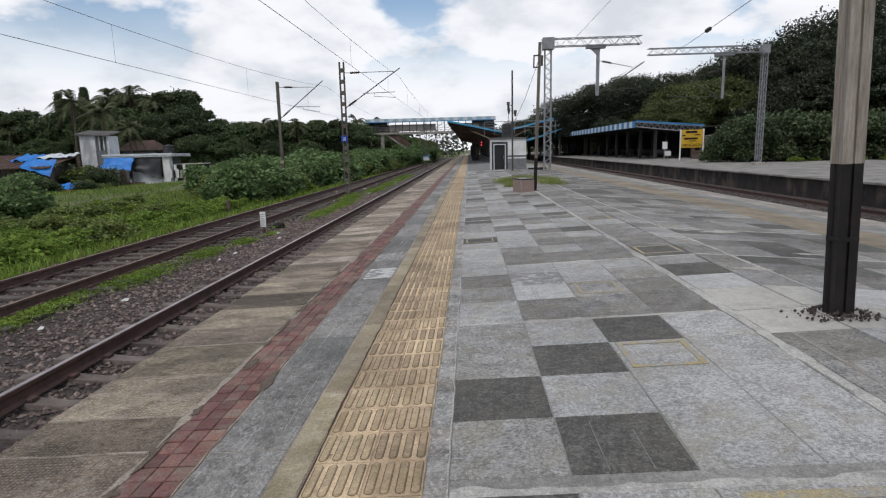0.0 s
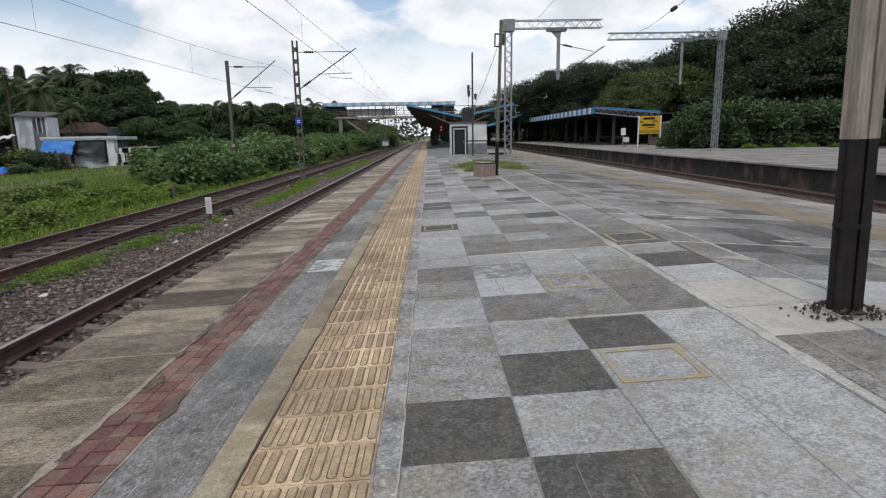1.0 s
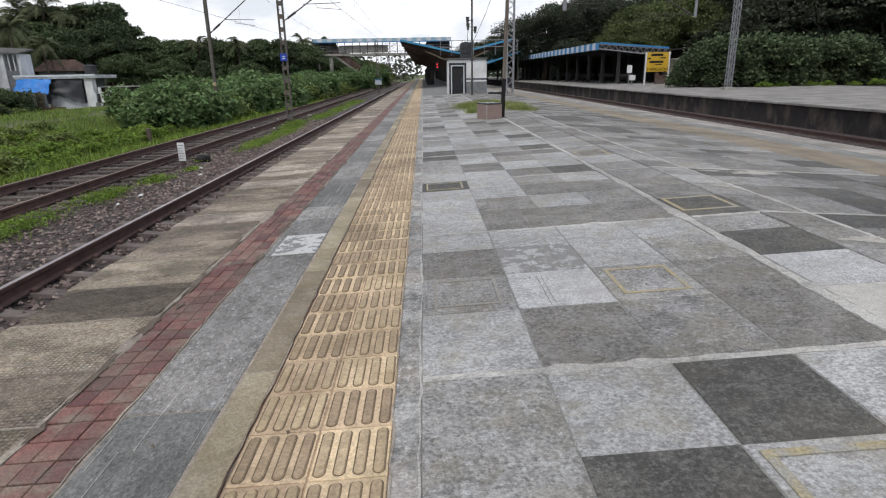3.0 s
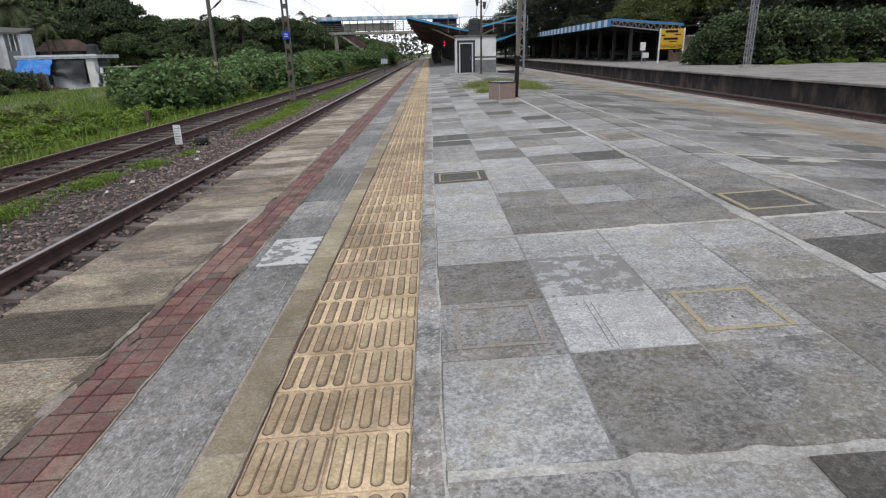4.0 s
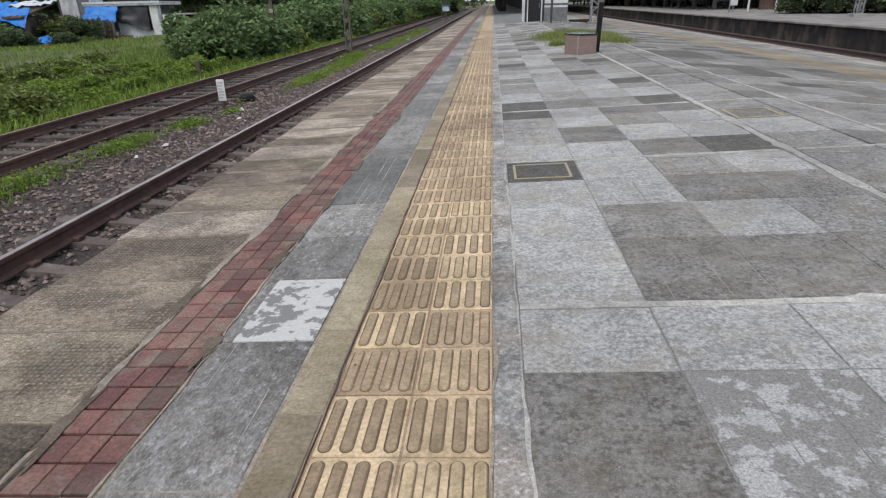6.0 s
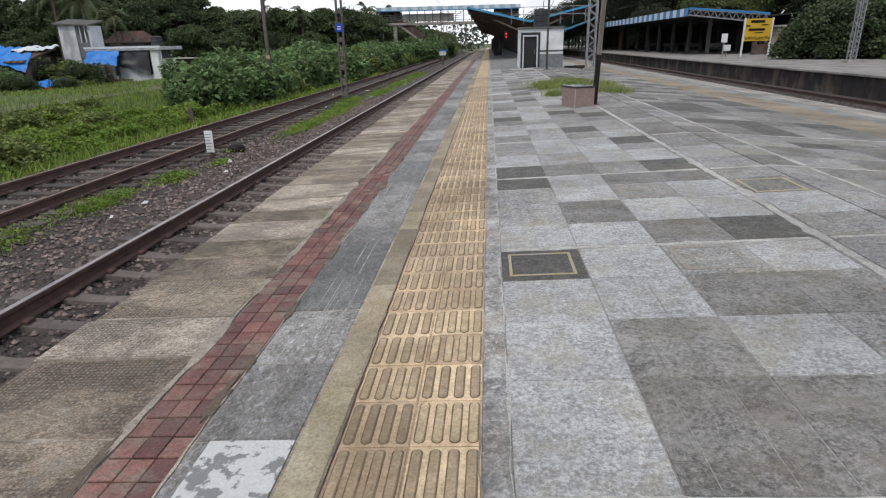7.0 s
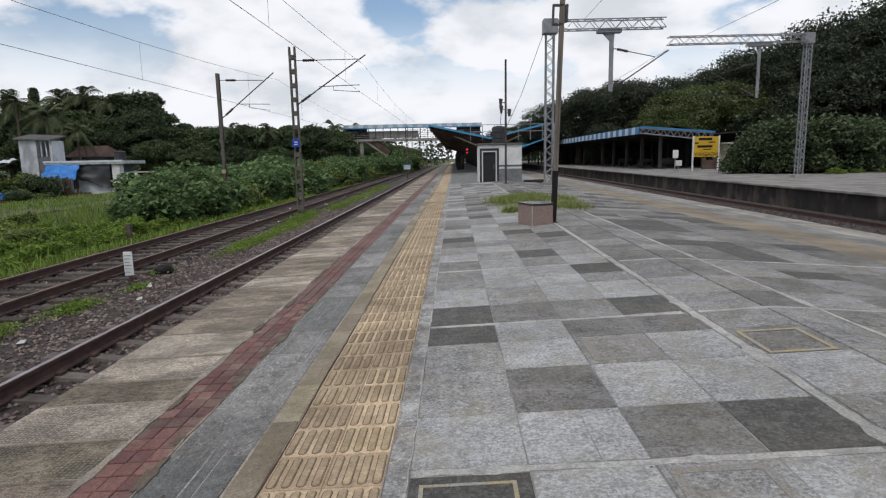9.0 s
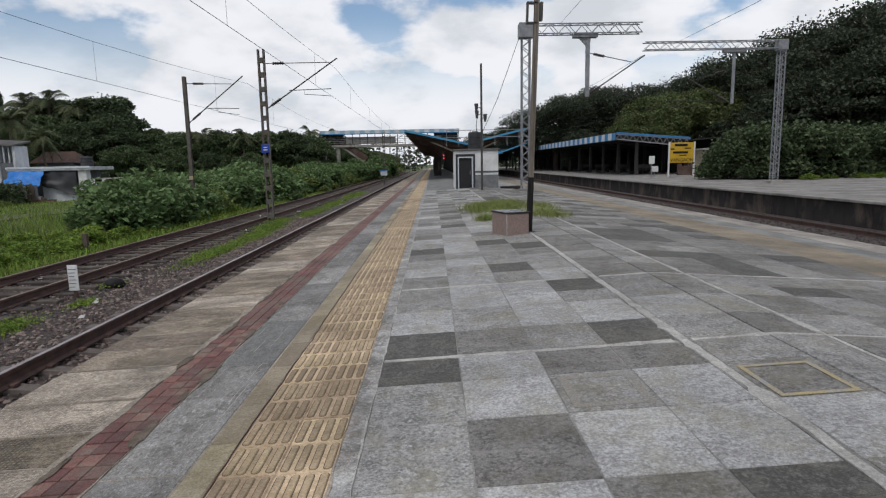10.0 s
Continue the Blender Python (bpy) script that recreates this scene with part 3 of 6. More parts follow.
def stones(name, label, n, x0, x1, y0, y1, r0, r1, power, height, mat=None):
    v, f = [], []
    for _ in range(n):
        x = rng.uniform(x0, x1)
        y = y0 + (y1 - y0) * rng.uniform() ** power
        m = base * rng.uniform(0.7, 1.3, size=(6, 3)) * rng.uniform(r0, r1) * np.array((1, 1, 0.75))
        a = rng.uniform(0, 6.28)
        c, s = math.cos(a), math.sin(a)
        k = len(v)
        z = height(x) + rng.uniform(0, 0.02)
        v += [(x + p[0] * c - p[1] * s, y + p[0] * s + p[1] * c, z + p[2]) for p in m]
        f += [tuple(q + k for q in t) for t in faces]
    sh = Shape()
    sh.v, sh.f = v, f
    return tagged(part(name, sh, mat or M_BALLAST), label, "ballast", kind="stuff")


stones("ballast_stones", "loose dark grey-brown crushed ballast stones", 52000, -10.4, -2.3, -2.0, 36, 0.018, 0.042, 1.35, bed_height)
stones("ballast_stones", "loose dark ballast stones between platform walls", 8000, 8.4, 12.75, -4, 44, 0.025, 0.055, 1.2, lambda x: -0.80, M_BALLAST_BED)

# ---- island platform ----
platform = thing("platform", "long grey stone-paved island railway platform with tactile strip", "platform", kind="structure")
s = Shape()
prof = [(EDGE_L + 0.06, -1.3), (EDGE_L + 0.06, -0.2), (EDGE_L + 0.06, top(EDGE_L) - 0.10), (0, top(0) - 0.035), (CROWN, top(CROWN) - 0.035), (EDGE_R - 0.03, top(EDGE_R) - 0.06), (EDGE_R - 0.03, -1.3)]
s.loft([[(x + bend(y), y, z) for x, z in prof] for y in STEPS])
part("body", s, M_BED, platform, "stained masonry body")

ANGLE_L, ANGLE_R = -math.degrees(math.atan(SLOPE)), -math.degrees(math.atan(FALL))
unit = {}


def piece(name, mat, x0, x1, y0, y1, lift=0.0, thick=0.04, gap=0.006, turn=0.0, chamfer=0.004, parent=None):
    """One flat paving piece laid on the platform's slope, made from a mesh shared by pieces of the same size and stuff."""
    w, d = round(x1 - x0 - gap, 2), round(y1 - y0 - gap, 2)
    key = (name, mat.name, w, d, thick)
    if key not in unit:
        unit[key] = Shape().box(-w / 2, -d / 2, -thick, w / 2, d / 2, 0, chamfer).mesh(name, mat)
    xm, ym = (x0 + x1) / 2, (y0 + y1) / 2
    o = part(name, unit[key], None, parent or platform)
    o.matrix_basis = pose(xm + bend(ym), ym, top(xm) + lift, 0, ANGLE_L if xm < CROWN else ANGLE_R, turn)
    return o


def strip(name, mat, x0, x1, y0, y1, lift, thick=0.05, label="", parent=None):
    """A continuous band laid along the platform."""
    ys = [y0] + [y for y in STEPS if y0 < y < y1] + [y1]
    sh = Shape()
    sh.loft([[(x0 + bend(y), y, top(x0) + lift - thick), (x1 + bend(y), y, top(x1) + lift - thick), (x1 + bend(y), y, top(x1) + lift), (x0 + bend(y), y, top(x0) + lift)] for y in ys])
    return part(name, sh, mat, parent or platform, label)


def joined(name, mat, cells, lift=0.0, thick=0.035, label="", gap=0.008):
    """Far paving, too small to pick apart: real pieces in one mesh."""
    sh = Shape()
    for x0, x1, y0, y1 in cells:
        ym = (y0 + y1) / 2
        o = bend(ym)
        a, c = top(x0) + lift, top(x1) + lift
        h = gap / 2
        sh.add([(x0 + o + h, y0 + h, a - thick), (x1 + o - h, y0 + h, c - thick), (x1 + o - h, y1 - h, c - thick), (x0 + o + h, y1 - h, a - thick),
                (x0 + o + h, y0 + h, a), (x1 + o - h, y0 + h, c), (x1 + o - h, y1 - h, c), (x0 + o + h, y1 - h, a)],
               [(4, 5, 6, 7), (0, 1, 5, 4), (1, 2, 6, 5), (2, 3, 7, 6), (3, 0, 4, 7)])
    return tagged(part(name, sh, mat, platform, label), kind="stuff")


# mortar runs and the pale longitudinal joints


def wavy(name, mat, xc, w, y0, y1, seed, lift, label=""):
    """A hand-trowelled joint: a thin band of uneven width and course."""
    sh, rings, y = Shape(), [], y0
    while y < y1:
        a = xc + 0.016 * noise.noise((y * 1.3, seed, 0)) + 0.010 * noise.noise((y * 7, seed, 4))
        h = w * max(0.12 if w < 0.03 else 0.5, 0.55 + 1.1 * noise.noise((y * 2.2, seed, 9)) + 0.6 * noise.noise((y * 9, seed, 2)))
        rings.append([(a - h, y, top(a) + lift - 0.03), (a + h, y, top(a) + lift - 0.03), (a + h, y, top(a) + lift), (a - h, y, top(a) + lift)])
        y += 0.035 if y < 14 else 0.5
    return part(name, sh.loft(rings), mat, platform, label)


wavy("mortar_line", M_MORTAR_WARM, -1.465, 0.028, -4, 60, 1.0, 0.004, "uneven pale mortar line")
wavy("mortar_line", M_MORTAR_WARM, -1.165, 0.006, -4, 60, 7.0, 0.003)
strip("border", M_BORDER, -0.097, 0.004, -6, 190, -0.002, label="blotched cement border beside the tactile strip")
strip("joint_bed", M_JOINT, 2.005, 2.085, -6, 36, -0.002, thick=0.02)
wavy("pale_joint", M_MORTAR, 2.045, 0.058, -4, 36, 23.0, 0.001, "pale cement joint along the paving")
wavy("mortar_line", M_MORTAR, 0.0, 0.007, -4, 40, 29.0, 0.002)
wavy("mortar_line", M_MORTAR_WARM, -0.1, 0.006, -4, 40, 31.0, 0.002)
wavy("pale_joint", M_MORTAR, 3.02, 0.03, -4, 34, 17.0, 0.001)
strip("joint_bed", M_JOINT, 0.0, 2.0, -6, 36, -0.004, thick=0.02)
strip("joint_bed", M_JOINT, 2.09, 2.68, -6, 36, -0.005, thick=0.02)
strip("joint_bed", M_JOINT, 2.69, 5.4, -6, 36, -0.005, thick=0.02)
strip("tactile_bed", M_TACTILE, -0.62, -0.098, -6, 60, -0.004, thick=0.02)
wavy("dark_crack", M_RUST, -0.617, 0.004, -4, 40, 13.0, 0.002, "dirt-filled crack beside the tactile strip")
strip("red_bed", M_RUST, -1.46, -1.165, -6, 60, -0.018, thick=0.02)
strip("outer_band", M_SAND, 5.38, 6.45, -20, 120, -0.001, label="faded sandy yellow band near the far platform edge")
strip("outer_band", M_FARSLAB, 6.45, 7.0, -20, 120, -0.002, label="dull grey-brown paving beside the coping")
strip("outer_coping", M_COPING, 7.0, EDGE_R, -20, 190, 0.002, thick=0.12, label="pale worn platform coping")
strip("far_surface", M_FARSLAB, 0.0, 2.68, 36, 190, 0.0)
strip("far_surface", M_FARSLAB, 2.68, 5.38, 36, 190, 0.0)
strip("far_surface", M_FARSLAB, 5.38, 7.0, 120, 190, 0.0)
strip("far_surface", M_EDGE, EDGE_L, -1.46, 60, 190, 0.0)
strip("far_surface", M_GREY, -1.46, -0.77, 60, 190, 0.0)
strip("far_surface", M_TACTILE, -0.77, -0.097, 60, 190, 0.0)

# edge slabs of uneven length
rnd = random.Random(11)
EDGE_JOINTS = [6.78, 7.22, 7.84, 8.28, 8.85, 9.26, 9.65, 10.12, 10.5, 10.95, 11.55, 12.0, 12.41, 12.85, 13.28, 13.9, 14.69]
EDGE_TONES = "MMPMMDPDPPMMMMPM"
edge_rows, y = [], 6.78
while y > -4:
    d = rnd.choice((0.4, 0.44, 0.5, 0.57, 0.62))
    edge_rows.append((y - d, y, rnd.choice("MMMDM")))
    y -= d
edge_rows += list(zip(EDGE_JOINTS, EDGE_JOINTS[1:], EDGE_TONES))
y = 14.69
while y < 60:
    d = rnd.choice((0.4, 0.44, 0.5, 0.6, 0.75))
    edge_rows.append((y, y + d, rnd.choice("MMMPPD")))
    y += d
edge_cells = []
for y0, y1, tone in edge_rows:
    if y0 < 42:
        piece("edge_slab", {"M": M_EDGE, "P": M_EDGE_PALE, "D": M_EDGE_DARK}[tone], EDGE_L + rnd.uniform(-0.015, 0.015), -1.465 + rnd.uniform(-0.015, 0.006), y0, y1, rnd.uniform(-0.005, 0.005), 0.12, 0.012, rnd.uniform(-0.5, 0.5), 0.007)
    else:
        edge_cells.append((EDGE_L, -1.465, y0, y1))
strip("grey_bed", M_MORTAR_WARM, -1.17, -0.615, -6, 60, -0.004, thick=0.02)
strip("edge_bed", M_MORTAR_WARM, EDGE_L + 0.02, -1.45, -6, 60, -0.008, thick=0.03)
joined("edge_slab_row", M_EDGE, edge_cells)



def cross_joint(y, x0, x1, seed, w=0.008, mat=None, lift=0.0055):
    """A mortar joint smeared across the slabs, of uneven width and course."""
    rings, x = [], x0
    while x < x1:
        a = y + 0.008 * noise.noise((x * 3, seed, 1)) + 0.005 * noise.noise((x * 14, seed, 6))
        h = w * max(0.1 if w < 0.02 else 0.48, 0.5 + 1.3 * noise.noise((x * 5, seed, 3)) + 0.4 * noise.noise((x * 17, seed, 8)))
        rings.append([(x, a - h, top(x) - 0.02), (x, a + h, top(x) - 0.02), (x, a + h, top(x) + lift), (x, a - h, top(x) + lift)])
        x += 0.04
    part("cross_joint", Shape().loft(rings), mat or M_MORTAR_WARM, platform)


for k, (y0, y1, tone) in enumerate(edge_rows):
    if 1.0 < y0 < 20:
        cross_joint(y0, EDGE_L + 0.03, -1.47, k * 1.7)

# red tiles, three across
cells = []
k = 0
y = 0.64
while y < 40:
    for c in range(3):
        x0 = -1.45 + c * 0.0933
        if y < 12.5:
            piece("red_tile", M_RED, x0, x0 + 0.0933, y, y + 0.12, rnd.uniform(-0.002, 0.002), 0.03, 0.006, rnd.uniform(-0.6, 0.6), 0.003)
        else:
            cells.append((x0, x0 + 0.0933, y, y + 0.12))
    y += 0.12
joined("red_tile_row", M_RED, cells + [(-1.45, -1.17, 40 + 0.5 * i, 40.5 + 0.5 * i) for i in range(40)])

# grey strip slabs
y = 3.515 - 11 * 0.6
cells = []
while y < 60:
    d = 0.6 if y < 3.4 else rnd.choice((0.55, 0.56, 0.6, 0.9, 1.1)) if y > 7.2 else {4.067: 0.548, 4.615: 0.525, 5.14: 0.8, 5.94: 0.735, 6.675: 0.53}.get(round(y, 3), 0.552)
    if y < 40:
        piece("grey_slab", M_GREY_DARK if 4.0 < y < 4.3 or y > 7 and rnd.random() < 0.35 and y > 7.9 else M_GREY, -1.16, -0.775, y, y + d, rnd.uniform(-0.002, 0.002), 0.04, 0.006, 0, 0.003)
    else:
        cells.append((-1.16, -0.775, y, y + d))
    y += d
joined("grey_slab_row", M_GREY, cells)
y = -3.0
cells = []
while y < 60:
    d = rnd.choice((0.5, 0.55, 0.8, 1.1))
    if y < 40:
        piece("tan_slab", M_TAN, -0.77, -0.62, y, y + d, rnd.uniform(-0.002, 0.002), 0.04, 0.006, 0, 0.003)
    else:
        cells.append((-0.77, -0.62, y, y + d))
    y += d
joined("tan_slab_row", M_TAN, cells)

# tactile tiles with four raised bars each
bar_shape = Shape()
for c in range(4):
    x = -0.096 + c * 0.064
    ring = []
    for k in range(10):
        a = math.pi * k / 9
        ring.append((x + 0.0175 * math.cos(a), 0.101 + 0.0175 * math.sin(a)))
    for k in range(10):
        a = math.pi + math.pi * k / 9
        ring.append((x + 0.0175 * math.cos(a), -0.101 + 0.0175 * math.sin(a)))
    low = [(px, py, 0.0) for px, py in ring]
    high = [(x + (px - x) * 0.8, py * 0.98, 0.006) for px, py in ring]
    bar_shape.loft([low, high])
bar_mesh = bar_shape.mesh("raised_bars", M_BAR)
groove = Shape()
for c in range(4):
    x = -0.096 + c * 0.064
    ring = [(x + 0.0212 * math.cos(a), (0.101 if k < 10 else -0.101) + 0.0212 * math.sin(a)) for k, a in enumerate([math.pi * (q if q < 10 else q - 1) / 9 for q in range(20)])]
    groove.loft([[(px, py, -0.001) for px, py in ring], [(px, py, 0.0012) for px, py in ring]])
groove_mat = material("tactile_grime", (0.085, 0.062, 0.04), (0.19, 0.14, 0.088), 9, 0.9, fine=40)
groove_mesh = groove.mesh("grime", groove_mat)
far_bars, cells = Shape(), []
row = 0
y = 0.565
while y < 60:
    for c in range(2):
        x0 = -0.612 + c * 0.2575
        xm = x0 + 0.133
        if y < 30:
            tile = piece("tactile_tile", M_TACTILE, x0, x0 + 0.2575, y, y + 0.275, rnd.uniform(-0.0015, 0.0015), 0.03, 0.004, rnd.uniform(-0.3, 0.3), 0.0015)
            for nm, me, dz in (("raised_bars", bar_mesh, 0.0), ("grime", groove_mesh, 0.0)):
                o = new(nm, me)
                o.parent = tile
                o.matrix_basis = pose(0, 0, dz)
        else:
            cells.append((x0, x0 + 0.2575, y, y + 0.275))
            for q in range(4):
                bx = x0 + 0.033 + q * 0.064
                far_bars.box(bx - 0.014, y + 0.02, top(bx) - 0.01, bx + 0.014, y + 0.25, top(bx) + 0.006)
    y += 0.275
    row += 1
joined("tactile_tile_row", M_TACTILE, cells)
tagged(part("far_raised_bars", far_bars, M_BAR, platform), kind="stuff")

# paving slabs: the rows by their tone, read from the track side inwards
COLS = [0.004, 0.509, 1.028, 1.525, 2.005]
ROWS_Y = [2.59, 3.11, 3.64, 4.16, 4.70, 5.37, 5.92, 6.45, 6.88, 7.57, 8.11, 8.63, 9.14, 9.70, 10.31, 10.85, 11.28, 11.88, 12.56, 12.97, 13.50, 14.15, 14.70]
TONES = ["MDLL", "DLLL", "MDLL", "MLDL", "LGMG", "MWMG", "GFLM", "LLLL", "LGGG", "LGLM", "LLGG", "DLML", "LLGD", "MGLL",
         "MLML", "DLGG", "DGMD", "LMLL", "MLLM", "MLLD", "GLML", "LMDM"]
PALE = {2.46, 4.70, 6.88, 9.14, 11.28, 13.50}
rows_all = []
y = 2.46
for k in range(6):
    rows_all.insert(0, (y - 0.55, y, "".join(rnd.choice("LMMD") for _ in range(4))))
    y -= 0.55
rows_all += [(ROWS_Y[k] + (0.05 if ROWS_Y[k] in PALE else 0), ROWS_Y[k + 1], TONES[k]) for k in range(len(TONES))]
y = 14.70
while y < 36:
    rows_all.append((y, y + 0.56, "".join(rnd.choice("LLMMMGGD") for _ in range(4))))
    y += 0.56
for y0, y1, tone in rows_all:
    for c in range(4):
        if not (c == 0 and abs(y0 - 8.63) < 0.02):
            piece("paving_slab", STONE[tone[c]], COLS[c], COLS[c + 1], y0, y1, rnd.uniform(-0.0015, 0.0015), 0.04, 0.005, rnd.uniform(-0.2, 0.2), 0.002)
for y0 in sorted(PALE):
    cross_joint(y0 + 0.022, 0.01, 2.0, y0 * 3.1, 0.046, M_MORTAR, 0.0005)
# inspection cover with a worn yellow frame line
cover = piece("cover_slab", STONE["D"], COLS[0], COLS[1], 8.63, 9.14, 0.0, 0.04, 0.008)
tagged(cover, "dark inspection cover slab with a faded outline")


def outline(x0, x1, y0, y1, w=0.05, mat=M_YELLOW, lift=0.004, keep=1.0, seed=1):
    """A painted frame, worn away in places."""
    r3 = random.Random(seed)
    for a, b_, c, d in ((x0, x1, y0, y0 + w), (x0, x1, y1 - w, y1), (x0, x0 + w, y0 + w, y1 - w), (x1 - w, x1, y0 + w, y1 - w)):
        n = 6 if keep < 1 else 1
        for k in range(n):
            if r3.random() < keep:
                i, j = k / n, (k + 1) / n
                t0, t1 = (r3.uniform(0, 0.35) * w, r3.uniform(0, 0.35) * w) if n > 1 else (0, 0)
                if b_ - a > d - c:
                    strip("painted_line", mat, a + (b_ - a) * i, a + (b_ - a) * j, c + t0, d - t1, lift, thick=0.003)
                else:
                    strip("painted_line", mat, a + t0, b_ - t1, c + (d - c) * i, c + (d - c) * j, lift, thick=0.003)


outline(0.05, 0.445, 8.70, 9.07, 0.018, M_YELLOW)
outline(1.06, 1.50, 3.69, 4.12, 0.035)
outline(1.07, 1.50, 10.36, 10.80, 0.05, M_FAINT)
outline(1.09, 1.46, 5.46, 5.86, 0.024)
outline(0.07, 0.44, 5.46, 5.86, 0.022, M_FAINT)
outline(1.06, 1.46, 8.70, 9.10, 0.04, M_FAINT)
outline(2.12, 2.54, 10.32, 10.77, 0.03)
outline(2.11, 2.57, 7.09, 7.56, 0.03)
outline(2.2, 2.9, 3.3, 4.15, 0.03, M_FAINT)
outline(1.1, 1.75, 1.95, 2.42, 0.06)

# beyond the pale joint the paving goes on darker and patchier, in the same courses
xs2 = [2.085, 2.61, 2.985]
xs3 = [3.05, 3.60, 4.15, 4.75, 5.38]
OUTER = {4.16: "CCCC--", 4.70: "CCWL--", 5.37: "WMM---", 5.92: "DMGD--", 6.45: "MGDG--", 6.88: "DGMDMG", 7.57: "GMGDGD", 8.11: "GLMMGD", 8.63: "MMDGDG", 9.14: "MGMGGM",
         9.70: "LMMGMD", 10.31: "GMMGGM", 10.85: "MMGMDG", 11.28: "MGMGMM", 11.88: "LMGMGG", 12.56: "MGMDGM"}
outer_rows = [(y0, y1, OUTER.get(round(y0 - (0.05 if round(y0 - 0.05, 2) in PALE else 0), 2), "------")) for y0, y1, _ in rows_all]
cells = {t: [] for t in "WLMGD"}
for y0, y1, tones in outer_rows:
    for c, (x0, x1) in enumerate(list(zip(xs2, xs2[1:])) + list(zip(xs3, xs3[1:]))):
        t = rnd.choice("MMGGGGDD") if tones[c] == "-" else tones[c]
        if tones[c] == "-" and y0 < 4.5 and c < 4:
            t = rnd.choice("LMMG")
        if y0 < 19:
            piece("outer_slab", M_CEMENT_SLAB if t == "C" else STONE[t], x0, x1, y0, y1, rnd.uniform(-0.002, 0.002), 0.04, 0.005, rnd.uniform(-0.3, 0.3), 0.002)
        else:
            cells[t].append((x0, x1, y0, y1))
for t, v in cells.items():
    joined("outer_slab_row", STONE[t], v)
for y0 in sorted(PALE):
    cross_joint(y0 + 0.025, 2.1, 5.36, y0 * 5.3, 0.036, M_MORTAR, 0.0005)


def blot(name, mat, x, y, rx, ry, seed, lift=0.003, n=26, holes=0.35, label=""):
    """A thin irregular smear lying on the paving."""
    sh = Shape()
    ring = []
    for k in range(n):
        a = 6.28318 * k / n
        q = 1 + holes * (1.6 * noise.noise((math.cos(a) * 2.3 + seed, math.sin(a) * 2.3, seed * 1.7)) + (0.3 * noise.noise((math.cos(a) * 6 + seed, math.sin(a) * 7, seed)) if n > 60 else 0))
        q = max(q, 0.2)
        px, py = x + rx * q * math.cos(a), y + ry * q * math.sin(a)
        ring.append((px, py))
    v = [(px, py, top(px) + lift) for px, py in ring] + [(px, py, top(px) + lift - 0.002) for px, py in ring]
    sh.add(v, [tuple(range(n))] + [(k, (k + 1) % n, n + (k + 1) % n, n + k) for k in range(n)])
    return part(name, sh, mat, platform, label)


strip("white_patch", M_WORN_WHITE, -1.10, -0.778, 6.675, 7.205, 0.004, thick=0.006, label="white painted patch, worn through")
for k, (x, y, rx, ry) in enumerate(((2.9, 6.12, 0.24, 0.09), (3.7, 8.95, 0.36, 0.14), (3.25, 9.0, 0.16, 0.06), (2.9, 8.0, 0.14, 0.06), (4.04, 7.2, 0.2, 0.06), (4.28, 9.13, 0.14, 0.05), (3.23, 10.02, 0.17, 0.07), (4.2, 10.4, 0.15, 0.05))):
    blot("white_smear", M_CEMENT, x, y, rx * 0.7, ry * 0.8, 13.3 + k, 0.0025 + 0.0003 * k, 110, 0.6)
r5 = random.Random(19)
for k in range(34):
    y = 1.6 + 0.42 * k + r5.uniform(-0.15, 0.15)
    blot("dirt_smear", M_DIRT, r5.choice((-1.46, -1.42, -1.19, -1.17)) + r5.uniform(-0.02, 0.02), y, r5.uniform(0.012, 0.035), r5.uniform(0.05, 0.2), 40.0 + k * 1.3, 0.0062, 40, 0.55)
litter = Shape()
for k in range(46):
    x, y, q, a = r5.uniform(-1.1, 3.4), r5.uniform(2.2, 15), r5.uniform(0.006, 0.016), r5.uniform(0, 6.28)
    c, d, z = math.cos(a) * q, math.sin(a) * q, top(x) + 0.004
    litter.add([(x - c, y - d, z), (x + d * 0.5, y - c * 0.5, z + 0.005), (x + c, y + d, z + 0.003), (x - d * 0.5, y + c * 0.5, z + 0.006), (x, y, z + 0.009)], [(0, 1, 4), (1, 2, 4), (2, 3, 4), (3, 0, 4), (3, 2, 1, 0)])
tagged(part("dry_leaf_litter", litter, M_DIRT), "scattered dry leaf scraps on the paving", "leaf litter", kind="stuff")
r2 = random.Random(4)
for y0, y1, tone in rows_all:
    if r2.random() < 0.4 and y0 < 16:
        for q in range(r2.choice((1, 2, 2))):
            x = COLS[1] + r2.uniform(0.1, 0.4)
            strip("score_line", M_JOINT, x, x + 0.003, y0 + 0.02, y1 - r2.uniform(0.02, 0.2), 0.0015, thick=0.003)
for k in range(50):
    x, y = r2.uniform(-1.13, -0.8), r2.uniform(1.5, 18)
    strip("score_line", M_MORTAR, x, x + r2.uniform(0.0015, 0.0035), y, y + r2.uniform(0.15, 0.7), 0.0014, thick=0.003)

# ---- far platform ----
far = thing("far_platform", "long concrete railway platform with stained dark retaining wall", "platform", kind="structure")
s = Shape()
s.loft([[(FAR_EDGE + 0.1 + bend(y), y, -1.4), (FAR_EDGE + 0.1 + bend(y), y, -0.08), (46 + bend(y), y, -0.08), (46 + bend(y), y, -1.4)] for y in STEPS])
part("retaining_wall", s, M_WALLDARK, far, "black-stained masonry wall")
s = Shape()
s.loft([[(FAR_EDGE + 0.03 + bend(y), y, -0.075), (FAR_EDGE + 0.03 + bend(y), y, 0.0), (27 + bend(y), y, 0.03), (27 + bend(y), y, -0.075)] for y in STEPS])
part("paving", s, M_FARPAVE, far, "pale worn concrete paving")
